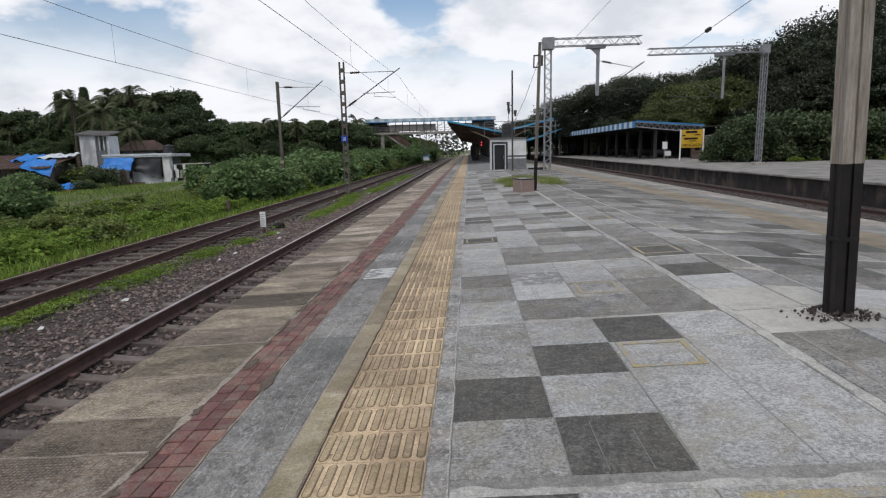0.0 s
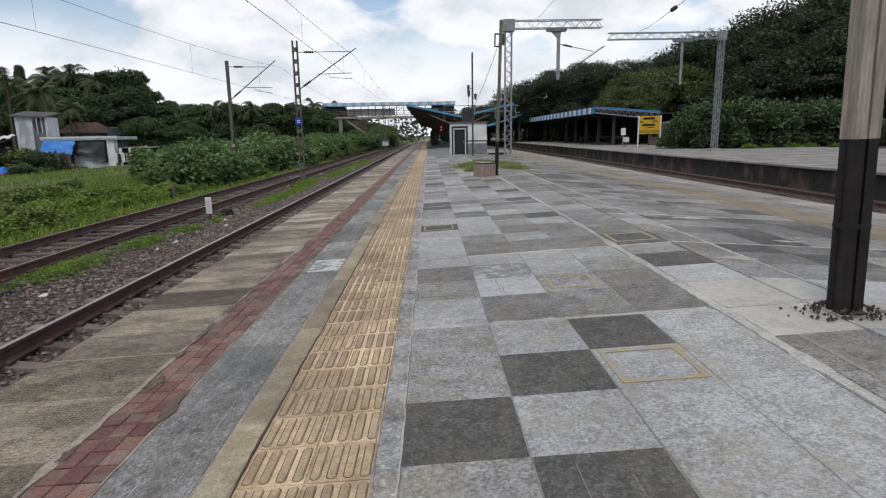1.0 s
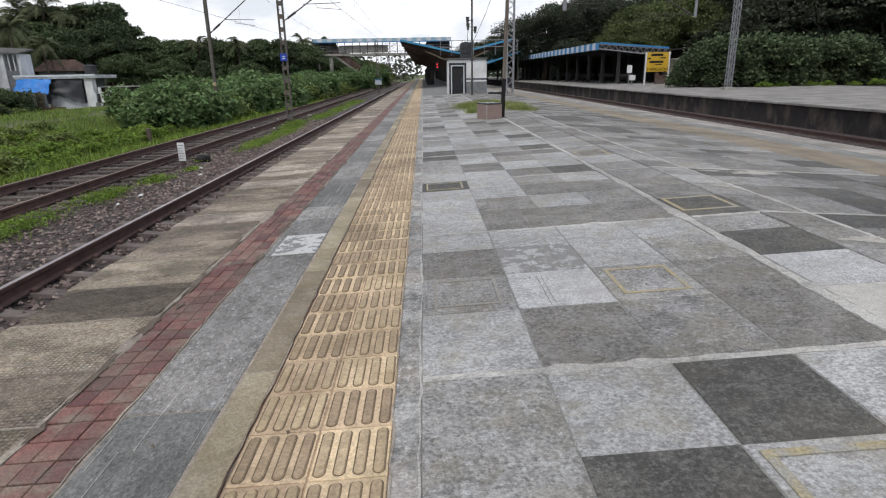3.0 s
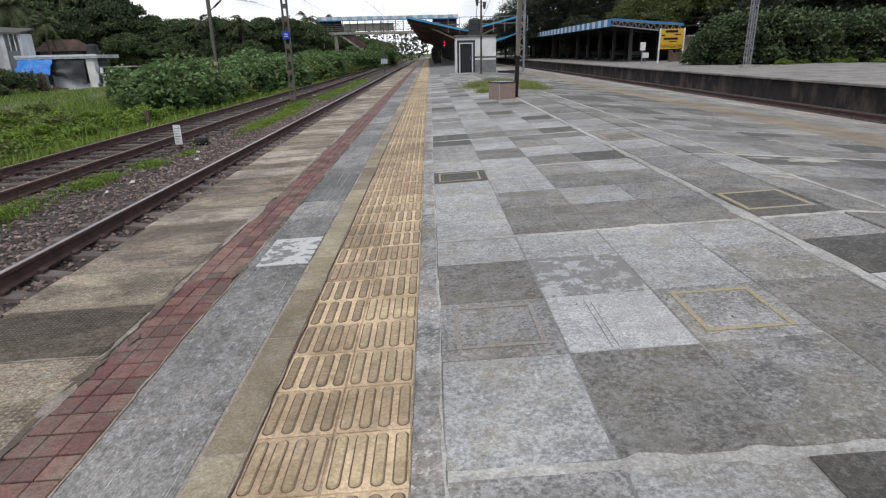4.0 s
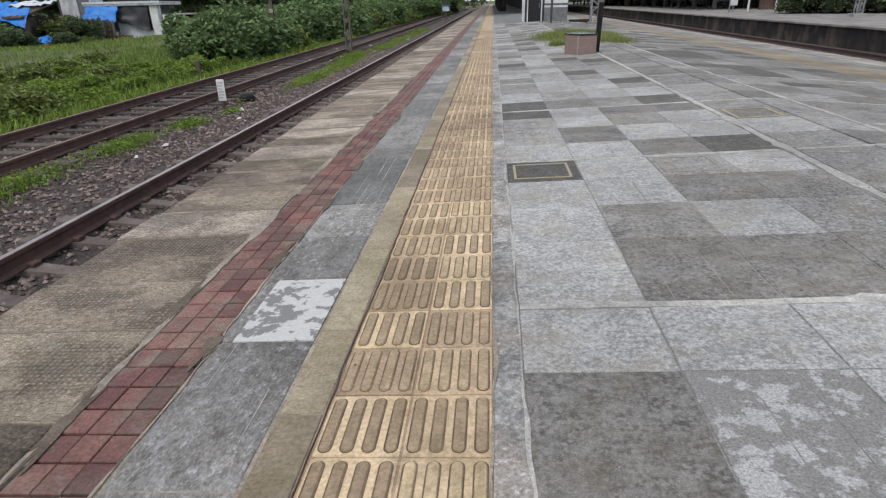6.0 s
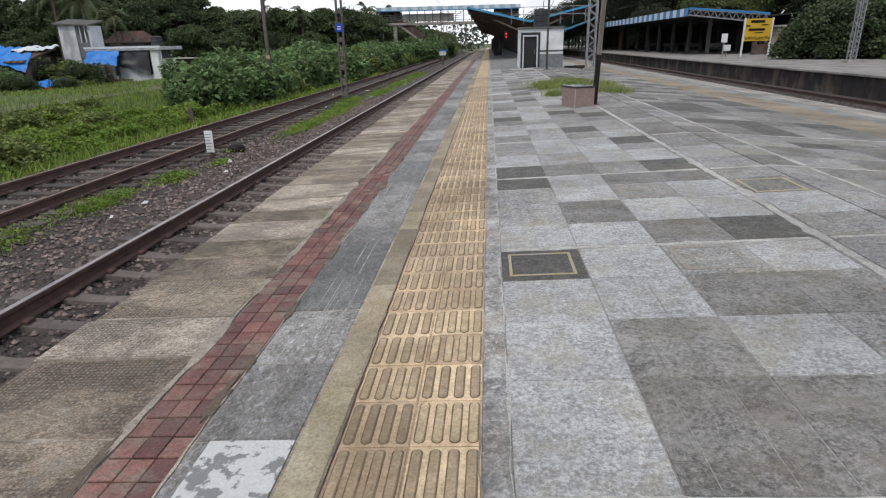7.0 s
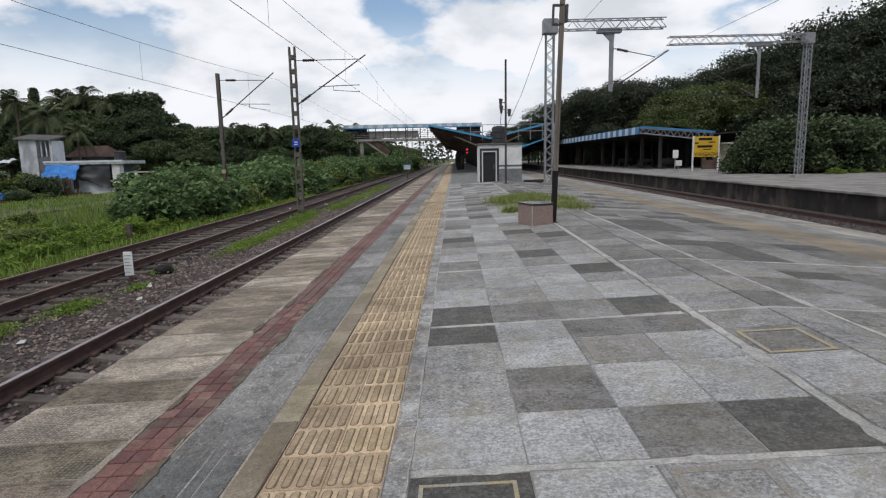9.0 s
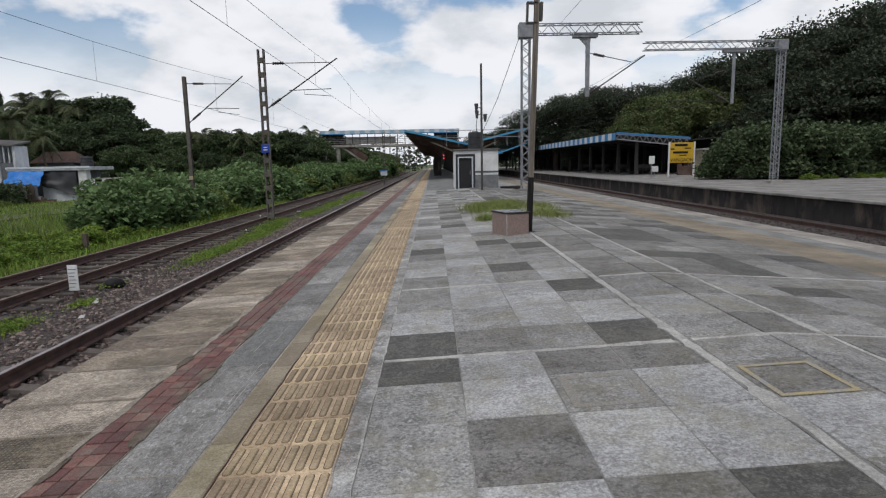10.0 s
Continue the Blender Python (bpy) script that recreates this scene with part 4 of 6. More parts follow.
for k in range(46):
    y0 = 4 + k * 1.3
    sh = Shape().box(FAR_EDGE - 0.05 + bend(y0), y0 + 0.01, -0.07, FAR_EDGE + 0.5 + bend(y0), y0 + 1.29, 0.012, 0.01)
    part("coping_slab", sh, M_FARPAVE, far)


# ---- trackside houses ----
ho = thing("house", "low grey trackside house with flat slab roof and blue tarpaulin", "house", (-40, 70, -2.3))
part("wall", Shape().box(-43.5, 70.4, -2.6, -36.8, 73.5, 1.35), M_WALLGREY, ho, "dark grey plaster")
part("roof", Shape().box(-44.2, 69.3, 1.38, -35.6, 74.0, 1.74, 0.03), M_LIMEWASH, ho, "pale flat roof slab")
part("roof_lip", Shape().box(-44.25, 69.22, 1.58, -35.55, 69.3, 1.8, 0.01), M_FASCIA_W, ho, "white roof edge")
part("porch_wall", Shape().box(-37.0, 69.6, -2.4, -36.15, 70.39, 1.38), M_WALLWHITE, ho, "whitewashed porch wall")
part("side_wall", Shape().add([(-40.9, 69.7, -2.6), (-37.0, 69.7, -2.6), (-37.0, 69.7, -1.25), (-40.9, 69.7, 0.0), (-40.9, 69.9, -2.6), (-37.0, 69.9, -2.6), (-37.0, 69.9, -1.25), (-40.9, 69.9, 0.0)], [(0, 1, 2, 3), (7, 6, 5, 4), (3, 2, 6, 7), (0, 3, 7, 4), (1, 5, 6, 2)]), M_LIMEWASH, ho, "stained pale lower wall")
part("window", Shape().box(-39.8, 70.32, -0.3, -38.2, 70.39, 0.9), M_NEARBLACK, ho)
part("annex_wall", Shape().box(-36.1, 71.0, -2.4, -32.8, 73.0, 0.35), M_WALLDARK, ho, "dark lean-to wall")
part("annex_roof", Shape().box(-36.1, 70.4, 0.36, -32.6, 73.2, 0.5, 0.02), M_CONCRETE, ho)
for x in (-35.6, -34.5):
    part("porch_post", Shape().box(x - 0.12, 69.7, -2.4, x + 0.12, 69.95, 0.4), M_WALLWHITE, ho)
for k in range(4):
    part("hanging_cloth", Shape().box(-36.1 + 0.42 * k, 69.3, -1.2, -35.8 + 0.42 * k, 69.33, -0.1 - 0.15 * (k % 2)), (M_FASCIA_W, M_NEARBLACK, M_WALLWHITE, M_CONCRETE)[k], ho)


def sheet(name, label, x0, x1, y0, y1, z0, z1, seed, mat, drop=0.0):
    """A sagging tarpaulin with uneven folds."""
    nn, mm = 14, 8
    v = []
    for j in range(mm + 1):
        for i in range(nn + 1):
            a, c = i / nn, j / mm
            v.append((x0 + (x1 - x0) * a, y0 + (y1 - y0) * c + 0.25 * noise.noise((a * 3, c * 3, seed)), z0 + (z1 - z0) * c + 0.25 * noise.noise((a * 5, c * 3, seed + 5)) - drop * a * (1 - c)))
    v += [(x, y, z - 0.04) for x, y, z in v]
    fs = [(j * (nn + 1) + i, j * (nn + 1) + i + 1, (j + 1) * (nn + 1) + i + 1, (j + 1) * (nn + 1) + i) for j in range(mm) for i in range(nn)]
    k = (nn + 1) * (mm + 1)
    sh = Shape().add(v, fs + [tuple(q + k for q in reversed(t)) for t in fs])
    return tagged(part(name, sh, mat, smooth=True), label, "tarpaulin", group="tarpaulins")


sheet("tarpaulin", "bright blue tarpaulin sagging from the roof edge", -43.9, -40.3, 68.2, 69.25, 0.15, 1.4, 2.0, M_TARP, 0.35)
sheet("tarpaulin", "black plastic sheet hung below the roof edge", -40.6, -37.1, 69.2, 69.5, -0.1, 1.3, 6.0, M_PLASTIC, 1.1)
fn = thing("sheet_fence", "rusty corrugated sheet fence patched with boards", "fence", (-42.3, 68.2, -2.4))
for k in range(19):
    x = -44.3 + k * 0.28
    h = 0.0 + 0.12 * math.sin(k * 1.9) if k < 14 else -1.4 + 0.2 * math.sin(k)
    part("board", Shape().box(x, 68.0 + 0.05 * (k % 3), -2.8, x + 0.265, 68.05 + 0.05 * (k % 3), h, 0.008), (M_RUST, M_BARK, M_CONCRETE, M_BARK, M_WALLGREY)[k * 3 % 5], fn)
    if k % 3 == 0:
        part("low_sheet", Shape().box(x, 67.9, -2.8, x + 0.8, 67.94, -1.55, 0.008), M_RUST, fn)
tk2 = thing("water_tank", "black plastic water tank on the house roof", "tank", (-37.1, 71.6, 1.74))
part("body", Shape().tube([(-37.1, 71.6, 1.74 + h) for h in (0, 0.04, 0.3, 0.34, 0.6, 0.64, 0.98, 1.05)], [0.6, 0.63, 0.63, 0.6, 0.63, 0.6, 0.63, 0.5], 18), M_PLASTIC, tk2)
part("lid", Shape().tube([(-37.1, 71.6, 2.79), (-37.1, 71.6, 2.88)], [0.26, 0.24], 12), M_PLASTIC, tk2)
tw = thing("stair_tower", "small whitewashed roof room with open doorway", "house", (-46, 71, -2.3))
part("wall", Shape().box(-47.7, 70.6, -2.6, -45.75, 72.6, 4.15).box(-44.3, 70.6, -2.6, -44.0, 72.6, 4.05).box(-45.75, 72.2, -2.6, -44.3, 72.6, 4.1), M_LIMEWASH, tw)
part("roof", Shape().add([(-48.0, 70.2, 4.2), (-43.8, 70.2, 4.02), (-43.8, 73.0, 4.5), (-48.0, 73.0, 4.75), (-48.0, 70.2, 4.36), (-43.8, 70.2, 4.18), (-43.8, 73.0, 4.66), (-48.0, 73.0, 4.91)], [(3, 2, 1, 0), (4, 5, 6, 7), (0, 1, 5, 4), (1, 2, 6, 5), (2, 3, 7, 6), (3, 0, 4, 7)]), M_ROOF, tw, "dark sloping roof sheet")
part("half_wall", Shape().box(-45.75, 70.7, -2.6, -44.3, 70.85, 2.3), M_WALLGREY, tw)
for x in (-45.3, -44.75):
    part("doorway_post", Shape().box(x - 0.07, 70.7, 2.3, x + 0.07, 70.8, 4.0), M_LIMEWASH, tw)
hr = thing("tiled_house", "old house with dark red tiled roof among trees", "house", (-41, 80, -2.3))
part("wall", Shape().box(-47.5, 79, -2.6, -43, 82, 2.4), M_WALLGREY, hr)
part("roof", Shape().add([(-48.2, 78.4, 2.3), (-42.2, 78.4, 2.3), (-42.2, 82.4, 2.3), (-48.2, 82.4, 2.3), (-47, 80.4, 3.7), (-43.6, 80.4, 3.7)], [(0, 1, 5, 4), (1, 2, 5), (2, 3, 4, 5), (3, 0, 4), (3, 2, 1, 0)]), M_RUST, hr)
sd = thing("shed", "low shed with dark rusty roof and blue tarpaulins", "shed", (-50, 62, -2.3))
part("wall", Shape().box(-62, 61.2, -2.7, -45.2, 65, 0.5), M_WALLDARK, sd)
part("roof", Shape().add([(-62.5, 60.5, 0.45), (-44.6, 60.5, 0.45), (-44.6, 65.5, 1.7), (-62.5, 65.5, 1.95), (-62.5, 60.5, 0.57), (-44.6, 60.5, 0.57), (-44.6, 65.5, 1.82), (-62.5, 65.5, 2.07)], [(3, 2, 1, 0), (4, 5, 6, 7), (0, 1, 5, 4), (1, 2, 6, 5), (2, 3, 7, 6), (3, 0, 4, 7)]), M_RUST, sd, "dull red-brown roof sheet")
for k in range(28):
    x = -62 + k * 0.62
    part("roof_rib", Shape().beam((x, 60.5, 0.6), (x, 65.4, 1.86 + 0.006 * (28 - k)), 0.06, 0.05), M_RUST, sd)
sheet("tarpaulin", "blue tarpaulin spread over the shed roof", -50.4, -48.0, 62.6, 65, 1.35, 1.98, 4, M_TARP, 0.1)
sheet("tarpaulin", "blue tarpaulin trailing down from the shed roof", -47.6, -44.4, 60.3, 61.6, 0.7, 1.4, 9, M_TARP, 1.1)
sheet("tarpaulin", "pale tarpaulin spread over the shed roof", -48.2, -44.6, 63.5, 66.0, 1.55, 2.0, 8, M_FASCIA_W)
sheet("tarpaulin", "crumpled blue tarpaulin over a low heap", -43.3, -40.9, 59.5, 61.2, -1.7, -1.15, 14, M_TARP)
tagged(part("red_drum", Shape().tube([(-41.9, 59.6, -2.45), (-41.9, 59.6, -2.4), (-41.9, 59.6, -1.85), (-41.9, 59.6, -1.8)], [0.4, 0.43, 0.43, 0.4], 14), M_REDPAINT), "faded red drum under the tarpaulin", "drum")


# ---- railway fittings ----
def lattice(sh, p, q, width, depth, n, leg=0.06, lace=0.035, across=Vector((1, 0, 0))):
    """A four-legged latticed member from p to q; across: the direction of its width."""
    p, q = Vector(p), Vector(q)
    d = (q - p).normalized()
    side = d.cross(across).normalized()
    for a in (-1, 1):
        for b_ in (-1, 1):
            o = across * a * width / 2 + side * b_ * depth / 2
            sh.beam(p + o, q + o, leg)
    for k in range(n):
        for b_ in (-1, 1):
            s0, s1 = p + (q - p) * k / n, p + (q - p) * (k + 1) / n
            f = 1 if k % 2 else -1
            sh.beam(s0 + across * f * width / 2 + side * b_ * depth / 2, s1 - across * f * width / 2 + side * b_ * depth / 2, lace)
            sh.beam(s0 + side * f * depth / 2 + across * b_ * width / 2, s1 - side * f * depth / 2 + across * b_ * width / 2, lace)
    return sh


def insulator(parent, p, q, r=0.07):
    """A string of sheds between p and q."""
    p, q = Vector(p), Vector(q)
    pts, rad = [], []
    for k in range(11):
        pts.append(p + (q - p) * k / 10)
        rad.append(r if k % 2 else r * 0.55)
    return part("insulator", Shape().tube(pts, rad, 8), M_INSUL, parent, "dark ribbed insulator")


def bracket(mast, at, tip, low, stay_end, reg0, reg1):
    """Cantilever bracket: an inclined strut, a stay and a registration arm with its steady arm."""
    at, tip, low, stay_end, reg0, reg1 = (Vector(v) for v in (at, tip, low, stay_end, reg0, reg1))
    part("strut", Shape().tube([low, tip], 0.028, 8), M_DARKSTEEL, mast)
    part("stay", Shape().tube([at, stay_end], 0.018, 6), M_DARKSTEEL, mast)
    d = (tip - low).normalized()
    insulator(mast, low + d * 0.25, low + d * 0.75)
    d = (stay_end - at).normalized()
    insulator(mast, at + d * 0.35, at + d * 0.85)
    part("registration_arm", Shape().tube([reg0, reg1], 0.018, 6), M_DARKSTEEL, mast)
    m = reg0.lerp(reg1, 0.35)
    part("steady_arm", Shape().tube([m, m + Vector((0, 0, -0.18)), reg1 + Vector((0, 0, -0.3))], 0.013, 6), M_DARKSTEEL, mast)


# mast with battened channels beside the near track
m2 = thing("overhead_line_mast", "dark steel battened overhead line mast with blue plate", "mast", (-6.810, 32.6, -1.25), group="overhead line masts")
for sx in (-1, 1):
    sh = Shape().box(-6.810 + sx * 0.115 - 0.03, 33.0, -1.3, -6.810 + sx * 0.115 + 0.03, 33.2, 6.25, 0.006)
    part("channel", sh, M_MAST, m2)
for k in range(12):
    part("batten", Shape().box(-6.895, 32.985, -0.9 + k * 0.6, -6.725, 33.215, -0.7 + k * 0.6), M_MAST, m2)
part("footing", Shape().box(-7.130, 32.8, -1.45, -6.480, 33.4, -1.1, 0.03), M_CONCRETE, m2)
part("plate", Shape().box(-6.990, 32.93, 1.93, -6.650, 32.96, 2.28, 0.008), M_PLATE, m2, "square blue enamel plate")
for k in range(2):
    part("plate_bar", Shape().box(-6.900, 32.922, 2.03 + 0.1 * k, -6.740, 32.929, 2.07 + 0.1 * k), M_FASCIA_W, m2)
bracket(m2, (-6.68, 33.0, 5.65), (-3.58, 33.0, 5.83), (-6.68, 33.0, 3.77), (-3.9, 33.0, 5.66), (-5.67, 33.0, 4.53), (-3.88, 33.0, 4.57))

m1 = thing("overhead_line_mast", "slim dark steel overhead line mast behind bushes", "mast", (-11.6, 36.9, -1.42), group="overhead line masts")
sh = Shape()
sh.box(-11.76, 36.8, -1.5, -11.6, 36.82, 5.76).box(-11.76, 36.95, -1.5, -11.6, 36.97, 5.76).box(-11.69, 36.82, -1.5, -11.67, 36.95, 5.76)
part("post", sh, M_MAST, m1)
part("plate", Shape().box(-11.78, 36.76, 0.75, -11.58, 36.79, 0.95, 0.006), M_YELLOW, m1, "small faded yellow plate")
bracket(m1, (-11.62, 36.9, 5.43), (-8.83, 36.9, 5.75), (-11.6, 36.9, 3.55), (-9.38, 36.9, 5.38), (-10.73, 36.9, 4.24), (-9.1, 36.9, 4.2))

# portal mast on the island platform
pm = thing("portal_mast", "grey latticed steel portal mast on the platform with cantilever boom", "mast", (4.5, 33.5, 0.03), group="portal masts")
part("lattice", lattice(Shape(), (4.5, 33.5, 0.03), (4.5, 33.5, 6.75), 0.34, 0.34, 26, 0.048, 0.028), M_STEEL, pm)
part("footing", Shape().box(4.24, 33.24, -0.1, 4.76, 33.76, 0.14, 0.02), M_CONCRETE, pm)
part("boom", lattice(Shape(), (4.44, 33.5, 6.95), (9.5, 33.5, 6.95), 0.4, 0.4, 14, 0.042, 0.022, Vector((0, 0, 1))), M_STEEL, pm, "latticed boom")
part("head_box", Shape().box(4.19, 33.25, 6.6, 4.82, 33.75, 7.22, 0.02), M_STEEL, pm)
sh = Shape().box(7.12, 33.42, 4.1, 7.28, 33.58, 6.6, 0.01)
part("drop_arm", sh, M_STEEL, pm)
part("drop_plate", Shape().box(6.55, 33.35, 6.58, 7.6, 33.65, 6.74, 0.02).add([(6.8, 33.45, 6.58), (7.32, 33.45, 6.58), (7.28, 33.45, 6.25), (7.12, 33.45, 6.25), (6.8, 33.55, 6.58), (7.32, 33.55, 6.58), (7.28, 33.55, 6.25), (7.12, 33.55, 6.25)], [(0, 1, 2, 3), (7, 6, 5, 4), (0, 3, 7, 4), (1, 5, 6, 2), (3, 2, 6, 7)]), M_STEEL, pm)
bracket(pm, (7.1, 33.5, 5.98), (9.7, 33.5, 5.82), (7.1, 33.5, 4.1), (9.1, 33.5, 5.55), (7.8, 33.5, 4.4), (9.2, 33.5, 4.42))

pr = thing("portal_mast", "grey latticed steel mast on the far platform with boom over track", "mast", (17.72, 36.9, 0.02), group="portal masts")
part("lattice", lattice(Shape(), (17.72, 36.9, 0.02), (17.72, 36.9, 6.6), 0.27, 0.27, 30, 0.042, 0.024), M_STEEL, pr)
part("footing", Shape().box(17.42, 36.6, -0.1, 18.02, 37.2, 0.16, 0.02), M_CONCRETE, pr)
part("boom", lattice(Shape(), (10.87, 36.9, 6.82), (17.62, 36.9, 6.82), 0.36, 0.36, 18, 0.042, 0.022, Vector((0, 0, 1))), M_STEEL, pr, "latticed boom")
part("head_box", Shape().box(17.47, 36.72, 6.52, 17.95, 37.08, 7.04, 0.02), M_STEEL, pr)
part("drop_arm", Shape().box(15.31, 36.85, 4.0, 15.43, 36.95, 6.5, 0.01), M_STEEL, pr)
part("drop_plate", Shape().box(14.82, 36.75, 6.46, 15.92, 37.05, 6.63, 0.02), M_STEEL, pr)
bracket(pr, (15.27, 36.9, 5.7), (13.12, 36.9, 5.25), (15.27, 36.9, 4.05), (13.52, 36.9, 5.2), (15.12, 36.9, 4.12), (12.12, 36.9, 4.2))


def wire(name, label, pts, r=0.011, droppers=()):
    t = thing(name, label, "wire", pts[0], group="overhead wires")
    part("strand", Shape().tube(pts, r, 5), M_WIRE, t)
    for a, b_ in droppers:
        part("dropper", Shape().tube([a, b_], r * 0.6, 4), M_WIRE, t)


def span(y0, y1, xm, z_mast, z_mid, n=10):
    return [(xm, y0 + (y1 - y0) * k / n, z_mid + (z_mast - z_mid) * (2 * k / n - 1) ** 2) for k in range(n + 1)]


for xm, zm, low, zc, y0, y1 in ((-3.62, 5.36, 4.82, 4.09, -11, 32.6), (-8.65, 5.4, 4.6, 3.7, -7, 37)):
    L = y1 - y0
    for a in (y0, y1, y1 + L):
        cat = span(a, a + L, xm, zm, low)
        wire("catenary_wire", "thin dark overhead catenary wire with droppers", cat, 0.006,
             [((p[0], p[1], p[2]), (p[0], p[1], zc)) for p in cat[1:-1:2]])
        wire("contact_wire", "thin dark overhead contact wire", [(xm, a, zc), (xm, a + L, zc)], 0.0065)
wire("catenary_wire", "thin overhead wire leaving the portal boom", [(6.0, 33.5, 7.2), (6.0, -10, 7.35)], 0.008)
wire("contact_wire", "thin dark overhead contact wire", [(9.0, 33.5, 4.3), (9.6, 80, 4.3)], 0.008)
wire("catenary_wire", "thin dark overhead catenary wire", [(9.6, 33.5, 5.8), (9.8, 60, 5.2), (10, 86, 5.8)], 0.008)
wire("contact_wire", "thin dark overhead contact wire", [(11.95, 36.9, 4.0), (11.6, 90, 4.0)], 0.008)
wire("catenary_wire", "thin dark overhead catenary wire", [(12.9, 36.9, 5.25), (12.4, 62, 4.8), (12, 90, 5.4)], 0.008)
sw = thing("stay_wire", "thin stay wire with a dark insulator", "wire", (11.75, 36.9, 6.64), group="overhead wires")
part("strand", Shape().tube([(11.75, 36.9, 6.64), (7.10, 20, 4.47), (5.61, 14.5, 3.91), (4.26, 9.5, 3.40), (2.66, 4.47, 2.78)], 0.006, 5), M_WIRE, sw)
insulator(sw, (5.70, 14.83, 3.944), (5.52, 14.17, 3.876), 0.05)
wire("service_wire", "slack service wire between poles", [(2.55, 33.3, 2.6), (3.2, 33.0, 4.0), (4.2, 33.4, 6.6)], 0.012)

# more masts far along the line
far_mast = thing("overhead_line_mast", "far slender overhead line mast beside the tracks", "mast", (-6.9 + bend(96), 96, -1.25), group="far overhead line masts")
sh = Shape()
for sx in (-1, 1):
    sh.box(-6.9 + bend(96) + sx * 0.13 - 0.04, 95.9, -1.3, -6.9 + bend(96) + sx * 0.13 + 0.04, 96.1, 6.2)
for k in range(10):
    sh.box(-7.0 + bend(96), 95.9, -0.9 + k * 0.7, -6.8 + bend(96), 96.1, -0.7 + k * 0.7)
part("post", sh, M_MAST, far_mast)
part("cantilever", Shape().tube([(-6.8 + bend(96), 96, 3.9), (-3.7 + bend(96), 96, 5.9)], 0.03, 6).tube([(-6.8 + bend(96), 96, 5.7), (-3.9 + bend(96), 96, 5.7)], 0.02, 6).tube([(-5.6 + bend(96), 96, 4.6), (-4 + bend(96), 96, 4.6)], 0.02, 6), M_DARKSTEEL, far_mast)
for y in (128, 159, 190):
    copy_thing(far_mast, pose(-6.9 + bend(y), y, -1.25))
    copy_thing(far_mast, pose(-10.9 + bend(y), y + 5, -1.25))
cab = thing("trackside_cabinet", "pale blue trackside signal cabinet on a dark post", "cabinet", (-5.7, 80, -1.25))
part("box", Shape().box(-6.1, 79.8, 0.0, -5.3, 80.2, 0.55, 0.03), M_FASCIA_W, cab)
part("roof", Shape().box(-6.2, 79.7, 0.55, -5.2, 80.3, 0.65, 0.02), M_BLUE, cab)
part("leg", Shape().box(-5.77, 79.9, -1.3, -5.63, 80.05, 0.0), M_DARKSTEEL, cab)

# white notice plate in the ballast
sp = thing("notice_plate", "small white notice plate on a short dark post in ballast", "sign", (-6.47, 18.45, -1.3))
part("post", Shape().box(-6.5, 18.40, -1.42, -6.44, 18.44, -0.43, 0.004), M_RUST, sp)
face = part("plate", Shape().box(-6.56, 18.375, -0.93, -6.38, 18.397, -0.44, 0.004), M_WALLWHITE, sp, "white painted plate")
for k in range(6):
    part("text_bar", Shape().box(-6.545, 18.368, -0.525 - k * 0.068, -6.40 - 0.02 * (k % 3), 18.373, -0.512 - k * 0.068), M_WALLGREY, face)
bag = Shape()
bag.loft([[(-6.36 + 0.2 * r * math.cos(a) * (1 + 0.2 * math.sin(3 * a)), 19.5 + 0.16 * r * math.sin(a), z) for a in [6.283 * k / 12 for k in range(12)]] for r, z in ((0.9, -1.16), (1.05, -1.05), (0.85, -0.95), (0.3, -0.91))])
tagged(part("litter_bag", bag, M_BLACK, smooth=True), "small crumpled black bag lying on the ballast", "litter")
for x, y, h in ((-10.85, 26.17, 0.75), (-13.5, 25.0, 0.6), (-12.0, 45, 1.3)):
    p = thing("marker_post", "short weathered wooden marker post in the grass", "post", (x, y, TURF), group="marker posts")
    part("stake", Shape().box(x - 0.07, y - 0.06, TURF - 0.2, x + 0.07, y + 0.06, TURF + h, 0.015), M_BARK if h < 1 else M_CONCRETE, p)
rng = np.random.default_rng(9)
for k in range(26):
    x, y = rng.uniform(-9.5, -4.9), 8 + 40 * rng.uniform() ** 1.2
    w = rng.uniform(0.03, 0.07)
    z = bed_height(x) + 0.03
    sh = Shape().add([(x - w, y - w * 0.6, z), (x + w, y - w * 0.5, z + 0.01), (x + w * 0.8, y + w * 0.7, z + 0.035), (x - w * 0.7, y + w * 0.6, z + 0.015), (x, y, z + 0.05)],
                     [(0, 1, 4), (1, 2, 4), (2, 3, 4), (3, 0, 4), (3, 2, 1, 0)])
    tagged(part("litter_scrap", sh, M_WALLWHITE), "crumpled white scrap of litter on the ballast", "litter", group="litter")

# ---- things on the platform ----
gp = thing("steel_pole", "tall weathered grey channel-section pole with black-painted foot", "pole", (2.70, 4.47, top(2.68)))


def channel_post(x, y, z0, z1, w, d, flange=0.02):
    """A built-up post in one rolled section, with a slot down its front and back and hollowed sides."""
    a, b_, c = w / 2, d / 2, w * 0.07
    half = [(-a, -b_), (-c, -b_), (-c, -b_ + flange), (c, -b_ + flange), (c, -b_), (a, -b_), (a, -b_ + flange), (a - flange * 0.8, -b_ + flange * 1.5)]
    ring = half + [(-p, -q) for p, q in half]
    return Shape().loft([[(x + p, y + q, z) for p, q in ring] for z in (z0, z1)])


